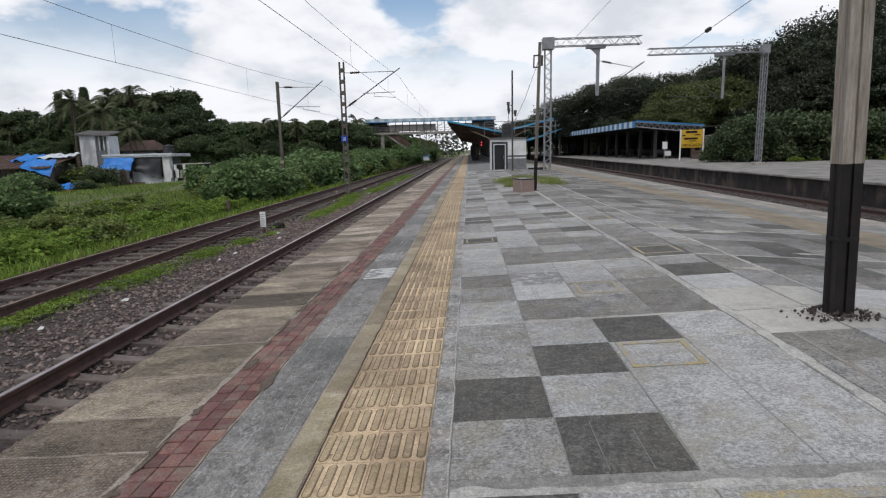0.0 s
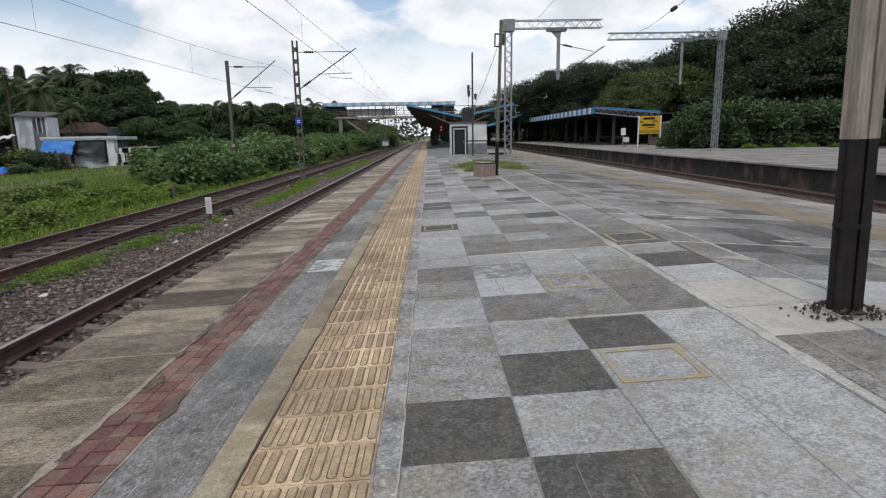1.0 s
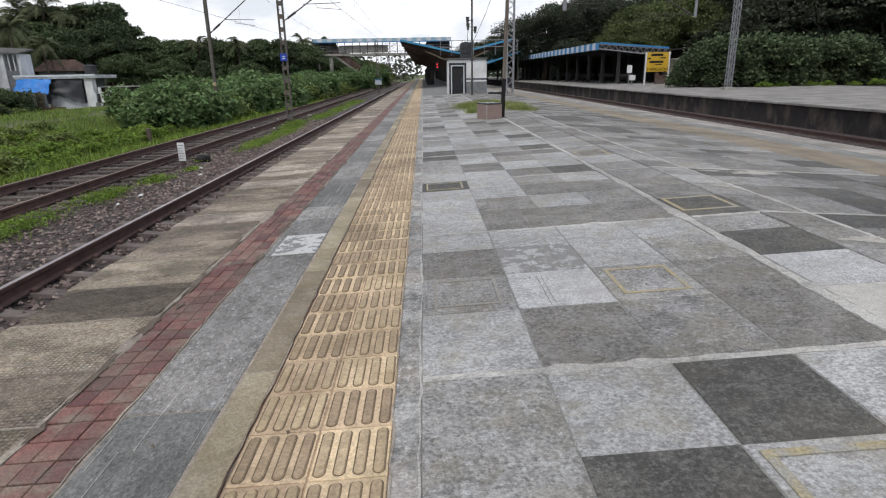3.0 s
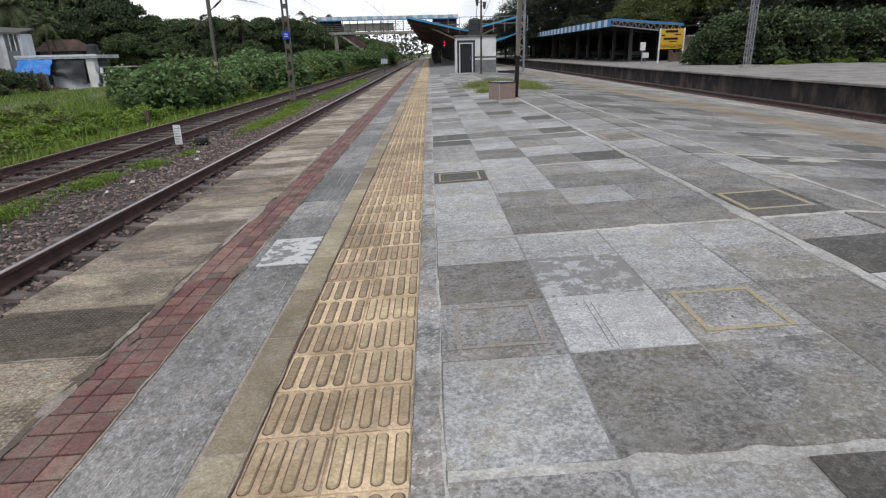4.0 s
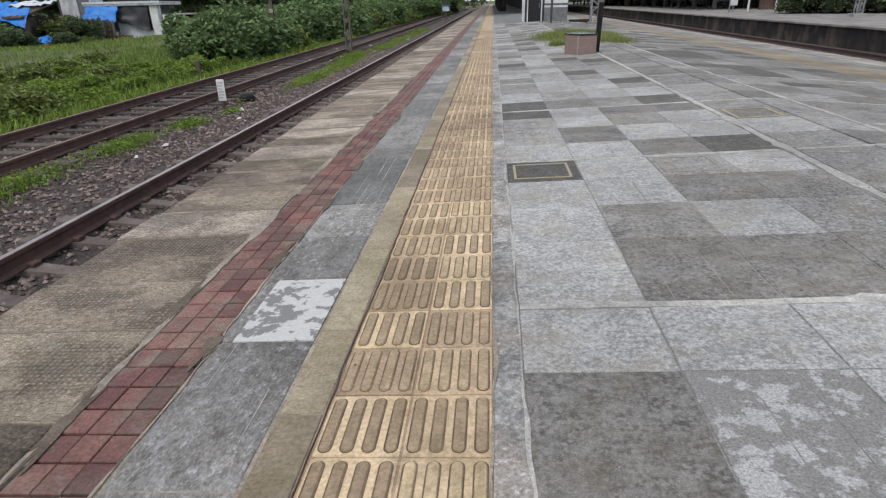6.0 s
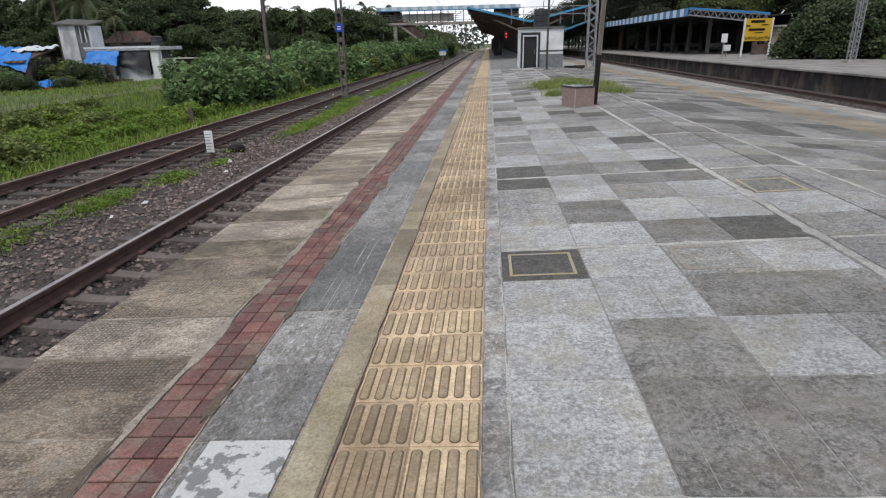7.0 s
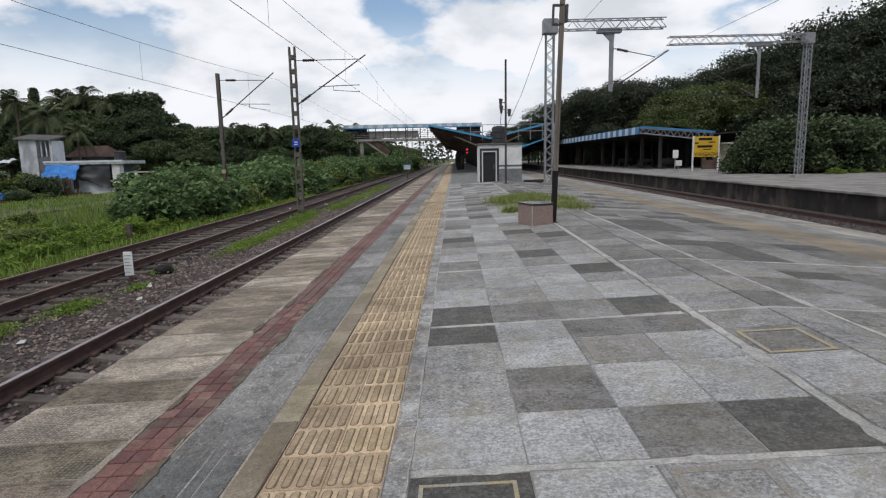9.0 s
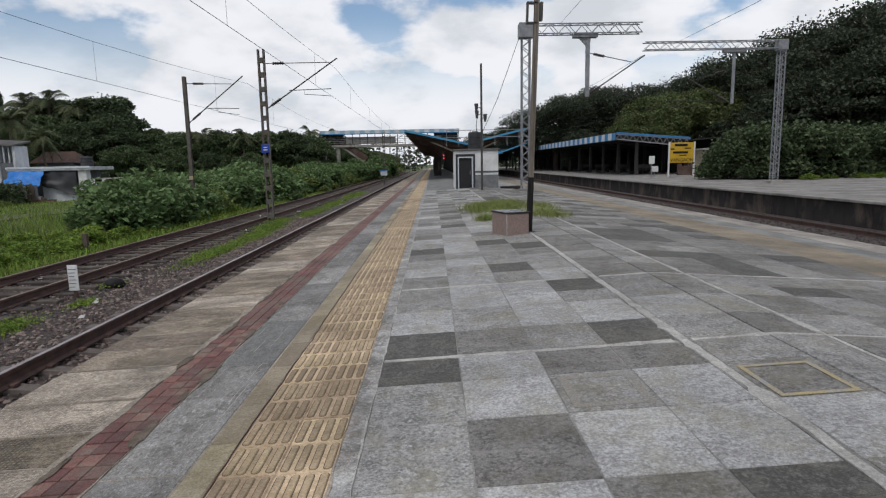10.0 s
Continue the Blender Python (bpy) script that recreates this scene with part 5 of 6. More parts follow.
part("upper_post", channel_post(0, 0, 1.06, 7.5, 0.15, 0.128), M_GREYPOLE, gp, "weathered grey paint, streaked")
part("lower_post", channel_post(0, 0, -0.08, 1.06, 0.14, 0.13), M_BLACK, gp, "glossy black paint")
part("weld_strap", Shape().box(-0.072, -0.067, 0.53, 0.072, 0.067, 0.56, 0.002), M_BLACK, gp)
for o in gp.children:
    o.matrix_parent_inverse = Matrix.Identity(4)
gp.matrix_basis = pose(2.70, 4.47, top(2.68), 0, -1.7, 0)
rng = np.random.default_rng(21)
v = Shape()
for k in range(150):
    a, q = rng.uniform(0, 6.28), 0.11 + abs(rng.normal()) * 0.06
    x, y = 2.70 + q * math.cos(a) * 1.3, 4.47 + q * math.sin(a) * 0.9
    s_ = rng.uniform(0.006, 0.018)
    m = base * rng.uniform(0.7, 1.3, size=(6, 3)) * s_
    v.add([(x + p[0], y + p[1], top(x) + 0.012 + p[2] + max(0, 0.04 - (q - 0.11) * 0.5) * rng.uniform(0, 1)) for p in m], faces)
tagged(part("rubble_heap", v, M_BALLAST_BED), "loose dark rubble and soil round the pole foot", "rubble", kind="stuff")

pp = thing("steel_pole", "slim grey pole with black-painted foot beside the planter", "pole", (2.03, 17.65, top(2.03)))
part("upper_post", channel_post(0, 0, 0.95, 4.2, 0.082, 0.08, flange=0.012), M_OLDPOLE, pp, "weathered grey paint")
part("lower_post", channel_post(0, 0, -0.05, 0.95, 0.092, 0.09, flange=0.012), M_BLACK, pp, "black paint")
sh = Shape().box(-0.17, -0.05, 3.5, -0.14, 0.05, 3.85, 0.006).box(-0.17, -0.04, 3.82, 0.02, 0.04, 3.85).box(-0.17, -0.04, 3.5, 0.02, 0.04, 3.53).box(0.05, -0.05, 3.55, 0.1, 0.05, 3.85, 0.006)
part("clamp", sh, M_DARKSTEEL, pp, "dark steel clamp bracket")
part("base_plate", Shape().box(-0.1, -0.1, -0.02, 0.1, 0.1, 0.012, 0.003), M_DARKSTEEL, pp)
for o in pp.children:
    o.matrix_parent_inverse = Matrix.Identity(4)
pp.matrix_basis = pose(2.04, 17.65, top(2.04), 0, 1.8, 0)

z0 = top(1.6)
pl = thing("planter_box", "pink granite planter box with a black stone top on paving", "planter", (1.70, 17.6, z0))
part("body", Shape().box(-0.21, -0.28, -0.03, 0.21, 0.28, 0.37, 0.008), M_GRANITE, pl, "pink granite cladding")
part("top", Shape().box(-0.225, -0.295, 0.37, 0.225, 0.295, 0.40, 0.006), M_BLACKTOP, pl, "polished black stone top")
part("corner_joint", Shape().box(-0.216, -0.286, -0.02, -0.204, -0.274, 0.37), M_MORTAR, pl)
for o in pl.children:
    o.matrix_parent_inverse = Matrix.Identity(4)
pl.matrix_basis = pose(1.70, 17.6, z0, 0, 0, 20)

tp = thing("thin_pole", "thin dark pole with loudspeaker fittings and cables", "pole", (2.54, 33.3, top(2.54)))
part("post", Shape().tube([(2.54, 33.3, 0.08), (2.54, 33.3, 5.55)], [0.05, 0.045], 10), M_DARKSTEEL, tp)
for k, (dx, z) in enumerate(((-0.22, 3.55), (0.16, 3.1), (-0.2, 3.25))):
    part("fitting", Shape().tube([(2.54 + dx, 33.3, z), (2.54 + dx, 33.3, z + 0.32)], [0.05, 0.09], 8).beam((2.54, 33.3, z + 0.15), (2.54 + dx, 33.3, z + 0.15), 0.03), M_DARKSTEEL, tp)
part("cable", Shape().tube([(2.36, 33.28, 3.4), (2.30, 33.28, 2.9), (2.40, 33.28, 2.2), (2.52, 33.26, 1.9)], 0.014, 5), M_WIRE, tp)
part("base_plate", Shape().box(2.4, 33.16, 0.09, 2.68, 33.44, 0.14, 0.004), M_DARKSTEEL, tp)

# grass tufts breaking through the paving round the planter


def blades(name, label, spots, rng, mat, h0, h1, width, lean=0.5, parent=None, cat="grass"):
    n = len(spots)
    spots = np.asarray(spots)
    h = rng.uniform(h0, h1, n)
    a = rng.uniform(0, 6.283, n)
    d = np.stack([np.cos(a), np.sin(a), np.zeros(n)], 1)
    s = np.stack([-np.sin(a), np.cos(a), np.zeros(n)], 1) * (width * rng.uniform(0.6, 1.2, n))[:, None]
    tip = spots + d * (h * lean * rng.uniform(0.2, 1.3, n))[:, None] + np.stack([np.zeros(n), np.zeros(n), h], 1)
    mid = spots * 0.5 + tip * 0.5 + np.stack([np.zeros(n), np.zeros(n), h * 0.12], 1)
    v = np.stack([spots - s, spots + s, mid + s * 0.7, mid - s * 0.7, tip], 1).reshape(-1, 3)
    me = bpy.data.meshes.new(name)
    me.vertices.add(5 * n)
    me.vertices.foreach_set("co", v.reshape(-1))
    i = np.arange(5 * n, dtype=np.int32).reshape(n, 5)
    loops = np.concatenate([i[:, [0, 1, 2]], i[:, [0, 2, 3]], i[:, [3, 2, 4]]], 1).reshape(-1)
    me.loops.add(9 * n)
    me.loops.foreach_set("vertex_index", loops)
    me.polygons.add(3 * n)
    me.polygons.foreach_set("loop_start", np.arange(0, 9 * n, 3, dtype=np.int32))
    me.polygons.foreach_set("loop_total", np.full(3 * n, 3, dtype=np.int32))
    me.materials.append(mat)
    me.update()
    me.validate()
    return tagged(part(name, me, None), label, cat, kind="stuff")


rng = np.random.default_rng(31)
sp_ = []
for cx_, cy_, rx, ry, n in ((1.8, 23.2, 0.6, 1.5, 4200), (2.4, 23.8, 0.6, 1.6, 3200), (1.5, 20.2, 0.2, 0.35, 800), (2.95, 20.8, 0.45, 0.8, 1700), (3.3, 23.5, 0.4, 1.0, 900)):
    q = rng.normal(size=(n, 2)) * 0.5
    sp_ += [(cx_ + a * rx, cy_ + b_ * ry, top(cx_ + a * rx)) for a, b_ in q]
blades("grass_tufts", "bright green grass tufts growing through the paving", sp_, rng, M_TUFT, 0.04, 0.17, 0.0045, 1.3)

# ---- kiosk ----
kz = top(2.4) - 0.14
ki = thing("kiosk", "small white and grey platform hut with a dark doorway", "hut", (2.43, 37.3, kz))
X0, X1, Y0, Y1, Z1 = 1.46, 3.6, 36.3, 38.6, 1.92
sh = Shape()
sh.box(X0, Y0, kz - 0.1, 1.62, Y0 + 0.15, Z1).box(2.32, Y0, kz - 0.1, X1, Y0 + 0.15, Z1).box(1.62, Y0, 1.62, 2.32, Y0 + 0.15, Z1)
sh.box(X0, Y0 + 0.15, kz - 0.1, X0 + 0.15, Y1, Z1).box(X1 - 0.15, Y0 + 0.15, kz - 0.1, X1, Y1, Z1).box(X0 + 0.15, Y1 - 0.15, kz - 0.1, X1 - 0.15, Y1, Z1)
part("wall", sh, M_WALLWHITE, ki, "white painted walls")
part("roof", Shape().box(X0 - 0.08, Y0 - 0.1, Z1, X1 + 0.06, Y1 + 0.1, Z1 + 0.09, 0.015), M_ROOF, ki, "dark weathered roof slab")
part("dado", Shape().box(2.46, Y0 - 0.02, kz, X1 + 0.004, Y0 - 0.002, 0.74), M_DADO, ki, "grey tiled dado")
part("band", Shape().box(2.46, Y0 - 0.022, 0.84, X1 + 0.004, Y0 - 0.002, 0.93), M_WALLGREY, ki, "dark stripe")
part("surround", Shape().box(1.50, Y0 - 0.03, kz, 1.60, Y0 - 0.002, 1.76).box(2.36, Y0 - 0.03, kz, 2.46, Y0 - 0.002, 1.76).box(1.60, Y0 - 0.03, 1.64, 2.36, Y0 - 0.002, 1.76), M_SURROUND, ki, "near-black door surround")
part("door_frame", Shape().box(1.60, Y0 - 0.045, kz, 1.65, Y0 + 0.1, 1.63).box(2.30, Y0 - 0.045, kz, 2.35, Y0 + 0.1, 1.63).box(1.65, Y0 - 0.045, 1.58, 2.30, Y0 + 0.1, 1.63), M_FASCIA_W, ki, "pale metal frame")
# the doorway is open: this near-black leaf paints the dark inside
dr = part("door", Shape().box(1.67, Y0 + 0.06, kz + 0.01, 2.29, Y0 + 0.1, 1.57, 0.006), M_NEARBLACK, ki, "near-black leaf for the shade in the open doorway")
part("handle", Shape().box(2.2, Y0 + 0.03, 0.75, 2.23, Y0 + 0.06, 0.95, 0.004), M_STEEL, dr)
part("plinth", Shape().box(X0 - 0.1, Y0 - 0.25, kz - 0.1, X1 + 0.05, Y0 - 0.001, kz + 0.03, 0.01), M_WALLGREY, ki, "dark low plinth")
tk = thing("water_tank", "dark grey plastic water tank on the hut roof", "tank", (2.52, 37.0, Z1 + 0.09))
pts = [(2.52, 37.0, Z1 + 0.09 + h) for h in (0, 0.02, 0.2, 0.22, 0.26, 0.5, 0.52, 0.56, 0.78, 0.84)]
part("body", Shape().tube(pts, [0.33, 0.36, 0.36, 0.34, 0.36, 0.36, 0.34, 0.36, 0.35, 0.3], 20), M_PLASTIC, tk, smooth=False)
part("lid", Shape().tube([(2.52, 37.0, Z1 + 0.92), (2.52, 37.0, Z1 + 0.97)], [0.16, 0.14], 14), M_PLASTIC, tk)
rl = thing("roof_railing", "thin steel pipe railing behind the hut", "railing", (2.5, 41, 2.6))
for k in range(8):
    x = 1.2 + k * 0.7
    part("post", Shape().beam((x, 41.5, 2.3), (x, 41.5, 3.2), 0.035), M_STEEL, rl)
for z in (2.8, 3.2):
    part("pipe", Shape().tube([(1.2, 41.5, z), (6.1, 41.5, z)], 0.02, 6), M_STEEL, rl)
for k, (x, y) in enumerate(((3.7, 36.0), (4.2, 36.4), (4.35, 35.9))):
    tagged(part("broken_slab", Shape().box(x, y, top(x + 0.45) - 0.02, x + 0.42, y + 0.35, top(x) + 0.09 + 0.03 * k, 0.02), M_WALLDARK), "dark broken stone slab lying beside the hut", "slab", group="broken slabs")

# ---- island canopy: butterfly roof with a valley over its columns ----
ca = thing("platform_canopy", "dark butterfly-roofed platform canopy with bright blue edges", "canopy", (3.0, 56, 0))
CY0, CY1 = 54.0, 150.0
ysc = [CY0] + [y for y in STEPS if CY0 + 1 < y < CY1] + [CY1]
# both wings take the near-black colour that holds the underside's shade
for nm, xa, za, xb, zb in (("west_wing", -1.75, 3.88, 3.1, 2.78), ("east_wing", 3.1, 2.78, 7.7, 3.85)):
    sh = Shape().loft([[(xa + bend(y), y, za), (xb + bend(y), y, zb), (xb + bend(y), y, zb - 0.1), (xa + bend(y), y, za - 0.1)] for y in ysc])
    part("roof_sheet", sh, M_UNDER_SHADE, ca)
    part("end_trim", Shape().beam((xa, CY0 - 0.05, za + 0.05), (xb, CY0 - 0.05, zb + 0.05), 0.08, 0.15), M_TEAL, ca, "bright blue end trim")
    part("eave_trim", Shape().loft([[(x + bend(y) - 0.06, y, z - 0.14), (x + bend(y) + 0.06, y, z - 0.14), (x + bend(y) + 0.06, y, z + 0.14), (x + bend(y) - 0.06, y, z + 0.14)] for y in ysc for x, z in (((xa, za),) if nm == "west_wing" else ((xb, zb),))]), M_TEAL, ca, "blue eave sheet")
    for y in range(56, 150, 6):
        o = bend(y)
        part("rafter", Shape().beam((xa + o, y, za - 0.25), (xb + o, y, zb - 0.2), 0.12, 0.2), M_RUST, ca)
        xo, zo = (xa, za) if nm == "west_wing" else (xb, zb)
        part("brace", Shape().beam((3.1 + o, y, 1.9), (3.1 + (xo - 3.1) * 0.6 + o, y, 2.6 + (zo - 2.78) * 0.6 - 0.1), 0.08, 0.12), M_CREAM if y < 60 else M_RUST, ca)
for y in range(56, 150, 6):
    part("column", Shape().box(2.95 + bend(y), y - 0.15, -0.1, 3.25 + bend(y), y + 0.15, 2.8, 0.02), M_DARKSTEEL, ca)
    for xx in (0.9, 5.0) if y > 66 else ():
        part("panel", Shape().box(xx + bend(y) - 0.4, y + 2.0, -0.05, xx + bend(y) + 0.4, y + 2.1, 2.0), M_WALLDARK, ca, "dark stall front under the canopy")
sg = thing("platform_signal", "red signal lamp hanging below the canopy", "signal", (1.25, 53.6, 2.3))
part("housing", Shape().box(1.12, 53.5, 1.5, 1.38, 53.7, 2.15, 0.02), M_BLACK, sg)
part("hanger", Shape().beam((1.25, 54.1, 2.1), (1.25, 54.1, 3.1), 0.04).beam((1.25, 53.6, 2.1), (1.25, 54.15, 2.15), 0.05), M_BLACK, sg)
for z in (1.96, 1.72):
    part("red_lens", Shape().tube([(1.25, 53.49, z), (1.25, 53.45, z)], [0.055, 0.055], 12), M_REDLAMP, sg, "lit red lens")

# ---- footbridge ----
fb = thing("footbridge", "roofed railway footbridge with blue and white fascia and mesh railings", "footbridge", (-8, 110, 0))
FY, FX0, FX1 = 110.0, -18.7, 4.8
part("deck", Shape().box(FX0, FY, 4.45, FX1 + 8, FY + 3, 4.85, 0.03), M_CONCRETE, fb)
part("roof", Shape().box(FX0 - 0.3, FY - 0.5, 7.05, FX1 + 0.3, FY + 3.5, 7.15), M_ROOF, fb)
n = 28
for k in range(n):
    x = FX0 - 0.3 + (FX1 - FX0 + 0.6) * k / n
    part("fascia_panel", Shape().box(x, FY - 0.55, 6.75, x + (FX1 - FX0 + 0.6) / n - 0.01, FY - 0.5, 7.3), M_FASCIA_W if k % 2 else M_PALEBLUE, fb)
part("fascia_band", Shape().box(FX0 - 0.3, FY - 0.56, 6.6, FX1 + 0.3, FY - 0.5, 6.75), M_BLUE, fb)
for k in range(19):
    x = FX0 + (FX1 - FX0) * k / 18
    part("post", Shape().box(x - 0.06, FY - 0.05, 4.85, x + 0.06, FY + 0.07, 6.75), M_DARKSTEEL, fb)
for z in (5.2, 5.5, 5.8, 6.1):
    part("rail", Shape().tube([(FX0, FY, z), (FX1, FY, z)], 0.035, 6), M_STEEL, fb)
for x0, x1 in ((-14.6, -6.0), (-3.0, 2.0)):
    part("mesh_panel", Shape().box(x0, FY + 0.08, 4.95, x1, FY + 0.12, 6.2), M_CONCRETE, fb, "pale grey screen panel")
part("dark_panel", Shape().box(FX0, FY + 0.3, 4.85, -15.0, FY + 0.4, 6.7), M_WALLDARK, fb)
part("dark_panel", Shape().box(0.7, FY + 0.2, 4.85, FX1, FY + 0.3, 6.9), M_NEARBLACK, fb)
for x in (-18.5, -16.1):
    part("column", Shape().box(x - 0.3, FY + 0.3, -1.5, x + 0.3, FY + 1.0, 4.45, 0.03), M_CONCRETE, fb)
for k in range(10):
    x = -15.4 + k * 0.42
    part("stair_tread", Shape().box(x, FY + 0.4, 4.36 - k * 0.3, x + 0.46, FY + 2.4, 4.44 - k * 0.3, 0.01), M_RUST, fb, "dark rusty tread")
part("landing", Shape().box(-11.2, FY + 0.3, 1.3, -9.4, FY + 2.5, 1.44, 0.01), M_RUST, fb, "dark stair landing")
for x in (-11.0, -9.6):
    for d in (0.4, 2.4):
        part("landing_post", Shape().box(x - 0.08, FY + d - 0.08, -1.5, x + 0.08, FY + d + 0.08, 1.3), M_DARKSTEEL, fb)
for d in (0.3, 2.5):
    part("stringer", Shape().beam((-15.4, FY + d, 4.5), (-11.2, FY + d, 1.5), 0.08, 0.26), M_CONCRETE, fb)
    part("stair_screen", Shape().beam((-15.2, FY + d, 5.25), (-11.2, FY + d, 2.4), 0.05, 1.0), M_RUST, fb)

# ---- far platform canopy ----
fc = thing("far_canopy", "long platform canopy with blue and white striped fascia and truss end", "canopy", (19, 58, 0))
FC0, FC1, FXA, FXV, FXB = 57.0, 150.0, 15.9, 22.2, 27.0
ysf = [FC0] + [y for y in STEPS if FC0 + 1 < y < FC1] + [FC1]
# roof sheets in the near-black that holds the underside's shade
part("roof_sheet", Shape().loft([[(FXA + bend(y), y, 3.5), (FXV + bend(y), y, 2.95), (FXV + bend(y), y, 2.85), (FXA + bend(y), y, 3.4)] for y in ysf]), M_UNDER_SHADE, fc)
part("roof_sheet", Shape().loft([[(FXV + bend(y), y, 2.95), (FXB + bend(y), y, 3.3), (FXB + bend(y), y, 3.2), (FXV + bend(y), y, 2.85)] for y in ysf]), M_UNDER_SHADE, fc)
k = 0
y = FC0
while y < FC1:
    o = bend(y)
    part("fascia_panel", Shape().box(FXA + o - 0.06, y, 3.02, FXA + o - 0.01, y + 0.98, 3.62), M_FASCIA_W if k % 2 else M_BLUE, fc)
    y += 1.0
    k += 1
sh = Shape()
sh.beam((FXA, FC0 - 0.1, 3.5), (FXV, FC0 - 0.1, 2.98), 0.09)
sh.beam((FXA, FC0 - 0.1, 3.1), (FXV, FC0 - 0.1, 2.35), 0.09)
for k in range(11):
    a, c = k / 11, (k + 1) / 11
    lo_ = lambda q: (FXA + (FXV - FXA) * q, FC0 - 0.1, 3.1 - 0.75 * q)
    hi_ = lambda q: (FXA + (FXV - FXA) * q, FC0 - 0.1, 3.5 - 0.52 * q)
    sh.beam(lo_(a), hi_((a + c) / 2), 0.05).beam(hi_((a + c) / 2), lo_(c), 0.05)
part("end_truss", sh, M_STEEL, fc, "pale grey steel truss")
part("end_trim", Shape().beam((FXA, FC0 - 0.15, 3.6), (FXV, FC0 - 0.15, 3.08), 0.06, 0.14), M_BLUE, fc)
# dark steel also gives the columns their shaded, silhouetted look
for y in range(59, 150, 5):
    for x in (18.4, 22.8):
        part("column", Shape().box(x + bend(y) - 0.13, y - 0.13, 0, x + bend(y) + 0.13, y + 0.13, 3.0, 0.02), M_DARKSTEEL, fc)
    part("tie_beam", Shape().beam((FXA + bend(y), y, 3.15), (FXV + bend(y), y, 2.6), 0.1, 0.16), M_DARKSTEEL, fc)
# an added near-black sheet that darkens the space under the roof
part("back_wall", Shape().loft([[(24.5 + bend(y), y, 0), (24.7 + bend(y), y, 0), (24.7 + bend(y), y, 3.0), (24.5 + bend(y), y, 3.0)] for y in ysf]), M_UNDER_SHADE, fc, "near-black wall added for the shade under the far canopy")
bench = thing("platform_bench", "dark steel and concrete bench under the far canopy", "bench", (19.5, 60, 0.02), group="far benches")
part("seat", Shape().box(18.7, 59.8, 0.42, 20.3, 60.25, 0.48, 0.01), M_DARKSTEEL, bench)
part("backrest", Shape().box(18.7, 60.25, 0.55, 20.3, 60.3, 0.9, 0.01), M_DARKSTEEL, bench)
for x in (18.85, 20.15):
    part("leg", Shape().box(x - 0.06, 59.85, 0.02, x + 0.06, 60.2, 0.42, 0.01), M_DARKSTEEL, bench)
for y in (66, 73, 81, 90):
    copy_thing(bench, pose(19.5 + bend(y), y, 0.02))
# second blue lean-to beyond
lt = thing("blue_canopy", "bright blue sheet canopy at the platform beyond", "canopy", (12.5, 96, 0))
part("sheet", Shape().loft([[(9.8 + bend(y), y, 2.6), (14.5 + bend(y), y, 4.2), (14.5 + bend(y), y, 4.1), (9.8 + bend(y), y, 2.5)] for y in (92, 105, 120)]), M_TEAL, lt)
for y in (93, 105, 118):
    part("column", Shape().box(14.2 + bend(y), y, 0, 14.4 + bend(y), y + 0.2, 4.1), M_DARKSTEEL, lt)

# ---- station name board ----
nb = thing("station_name_board", "yellow station name board on two white posts", "sign", (18.5, 50.2, 0.02))
for x in (17.72, 19.58):
    part("post", Shape().box(x - 0.05, 50.15, 0, x + 0.05, 50.25, 2.56, 0.006), M_WALLWHITE, nb)
bd = part("board", Shape().box(17.79, 50.16, 1.05, 19.52, 50.22, 2.52, 0.008), M_SIGNYELLOW, nb, "yellow enamel board")


def lettering(text, size, x, y, z, mat, parent, name="lettering"):
    cu = bpy.data.curves.new(name, "FONT")
    cu.body, cu.size, cu.extrude, cu.align_x = text, size, 0.003, "CENTER"
    tmp = bpy.data.objects.new(name, cu)
    scene.collection.objects.link(tmp)
    me = bpy.data.meshes.new_from_object(tmp.evaluated_get(bpy.context.evaluated_depsgraph_get()))
    bpy.data.objects.remove(tmp)
    me.materials.append(mat)
    o = part(name, me, None, parent)
    o.matrix_basis = pose(x, y, z, 90, 0, 0)
    return o


lettering("VANGAON", 0.34, 18.66, 50.15, 1.14, M_BLACK, bd)
part("text_bar", Shape().box(18.1, 50.148, 2.24, 19.05, 50.155, 2.42), M_BLACK, bd)
part("text_bar", Shape().box(18.0, 50.148, 1.72, 19.1, 50.155, 1.88), M_BLACK, bd)
part("text_bar", Shape().box(18.45, 50.148, 1.56, 19.0, 50.155, 1.63), M_BLACK, bd)
part("text_bar", Shape().box(17.82, 50.148, 2.0, 18.1, 50.155, 2.1), M_BLACK, bd)
part("text_bar", Shape().box(18.85, 50.148, 2.06, 19.3, 50.155, 2.14), M_BLACK, bd)
ns = thing("notice_board", "small white notice board on a thin post", "sign", (16.45, 50.2, 0.02))
part("post", Shape().box(16.42, 50.17, 0, 16.48, 50.23, 1.1), M_STEEL, ns)
part("plate", Shape().box(16.25, 50.14, 1.0, 16.65, 50.17, 1.58, 0.006), M_WALLWHITE, ns)
ns = thing("notice_board", "small white signboard standing low on the far platform", "sign", (16.9, 51, 0.02))
part("post", Shape().box(16.97, 51.0, 0, 17.03, 51.06, 0.5), M_STEEL, ns)
part("plate", Shape().box(16.75, 50.96, 0.42, 17.25, 51.0, 0.82, 0.006), M_WALLWHITE, ns)

# low building and fence behind the board
bl = thing("station_building", "low cream station building with dark windows", "building", (25, 57, 0))
part("wall", Shape().box(23.0, 56, 0, 27.5, 59, 2.0), M_CREAM, bl, "cream plaster walls")
part("roof", Shape().box(22.7, 55.6, 2.0, 27.9, 59.4, 2.16, 0.02), M_CONCRETE, bl)
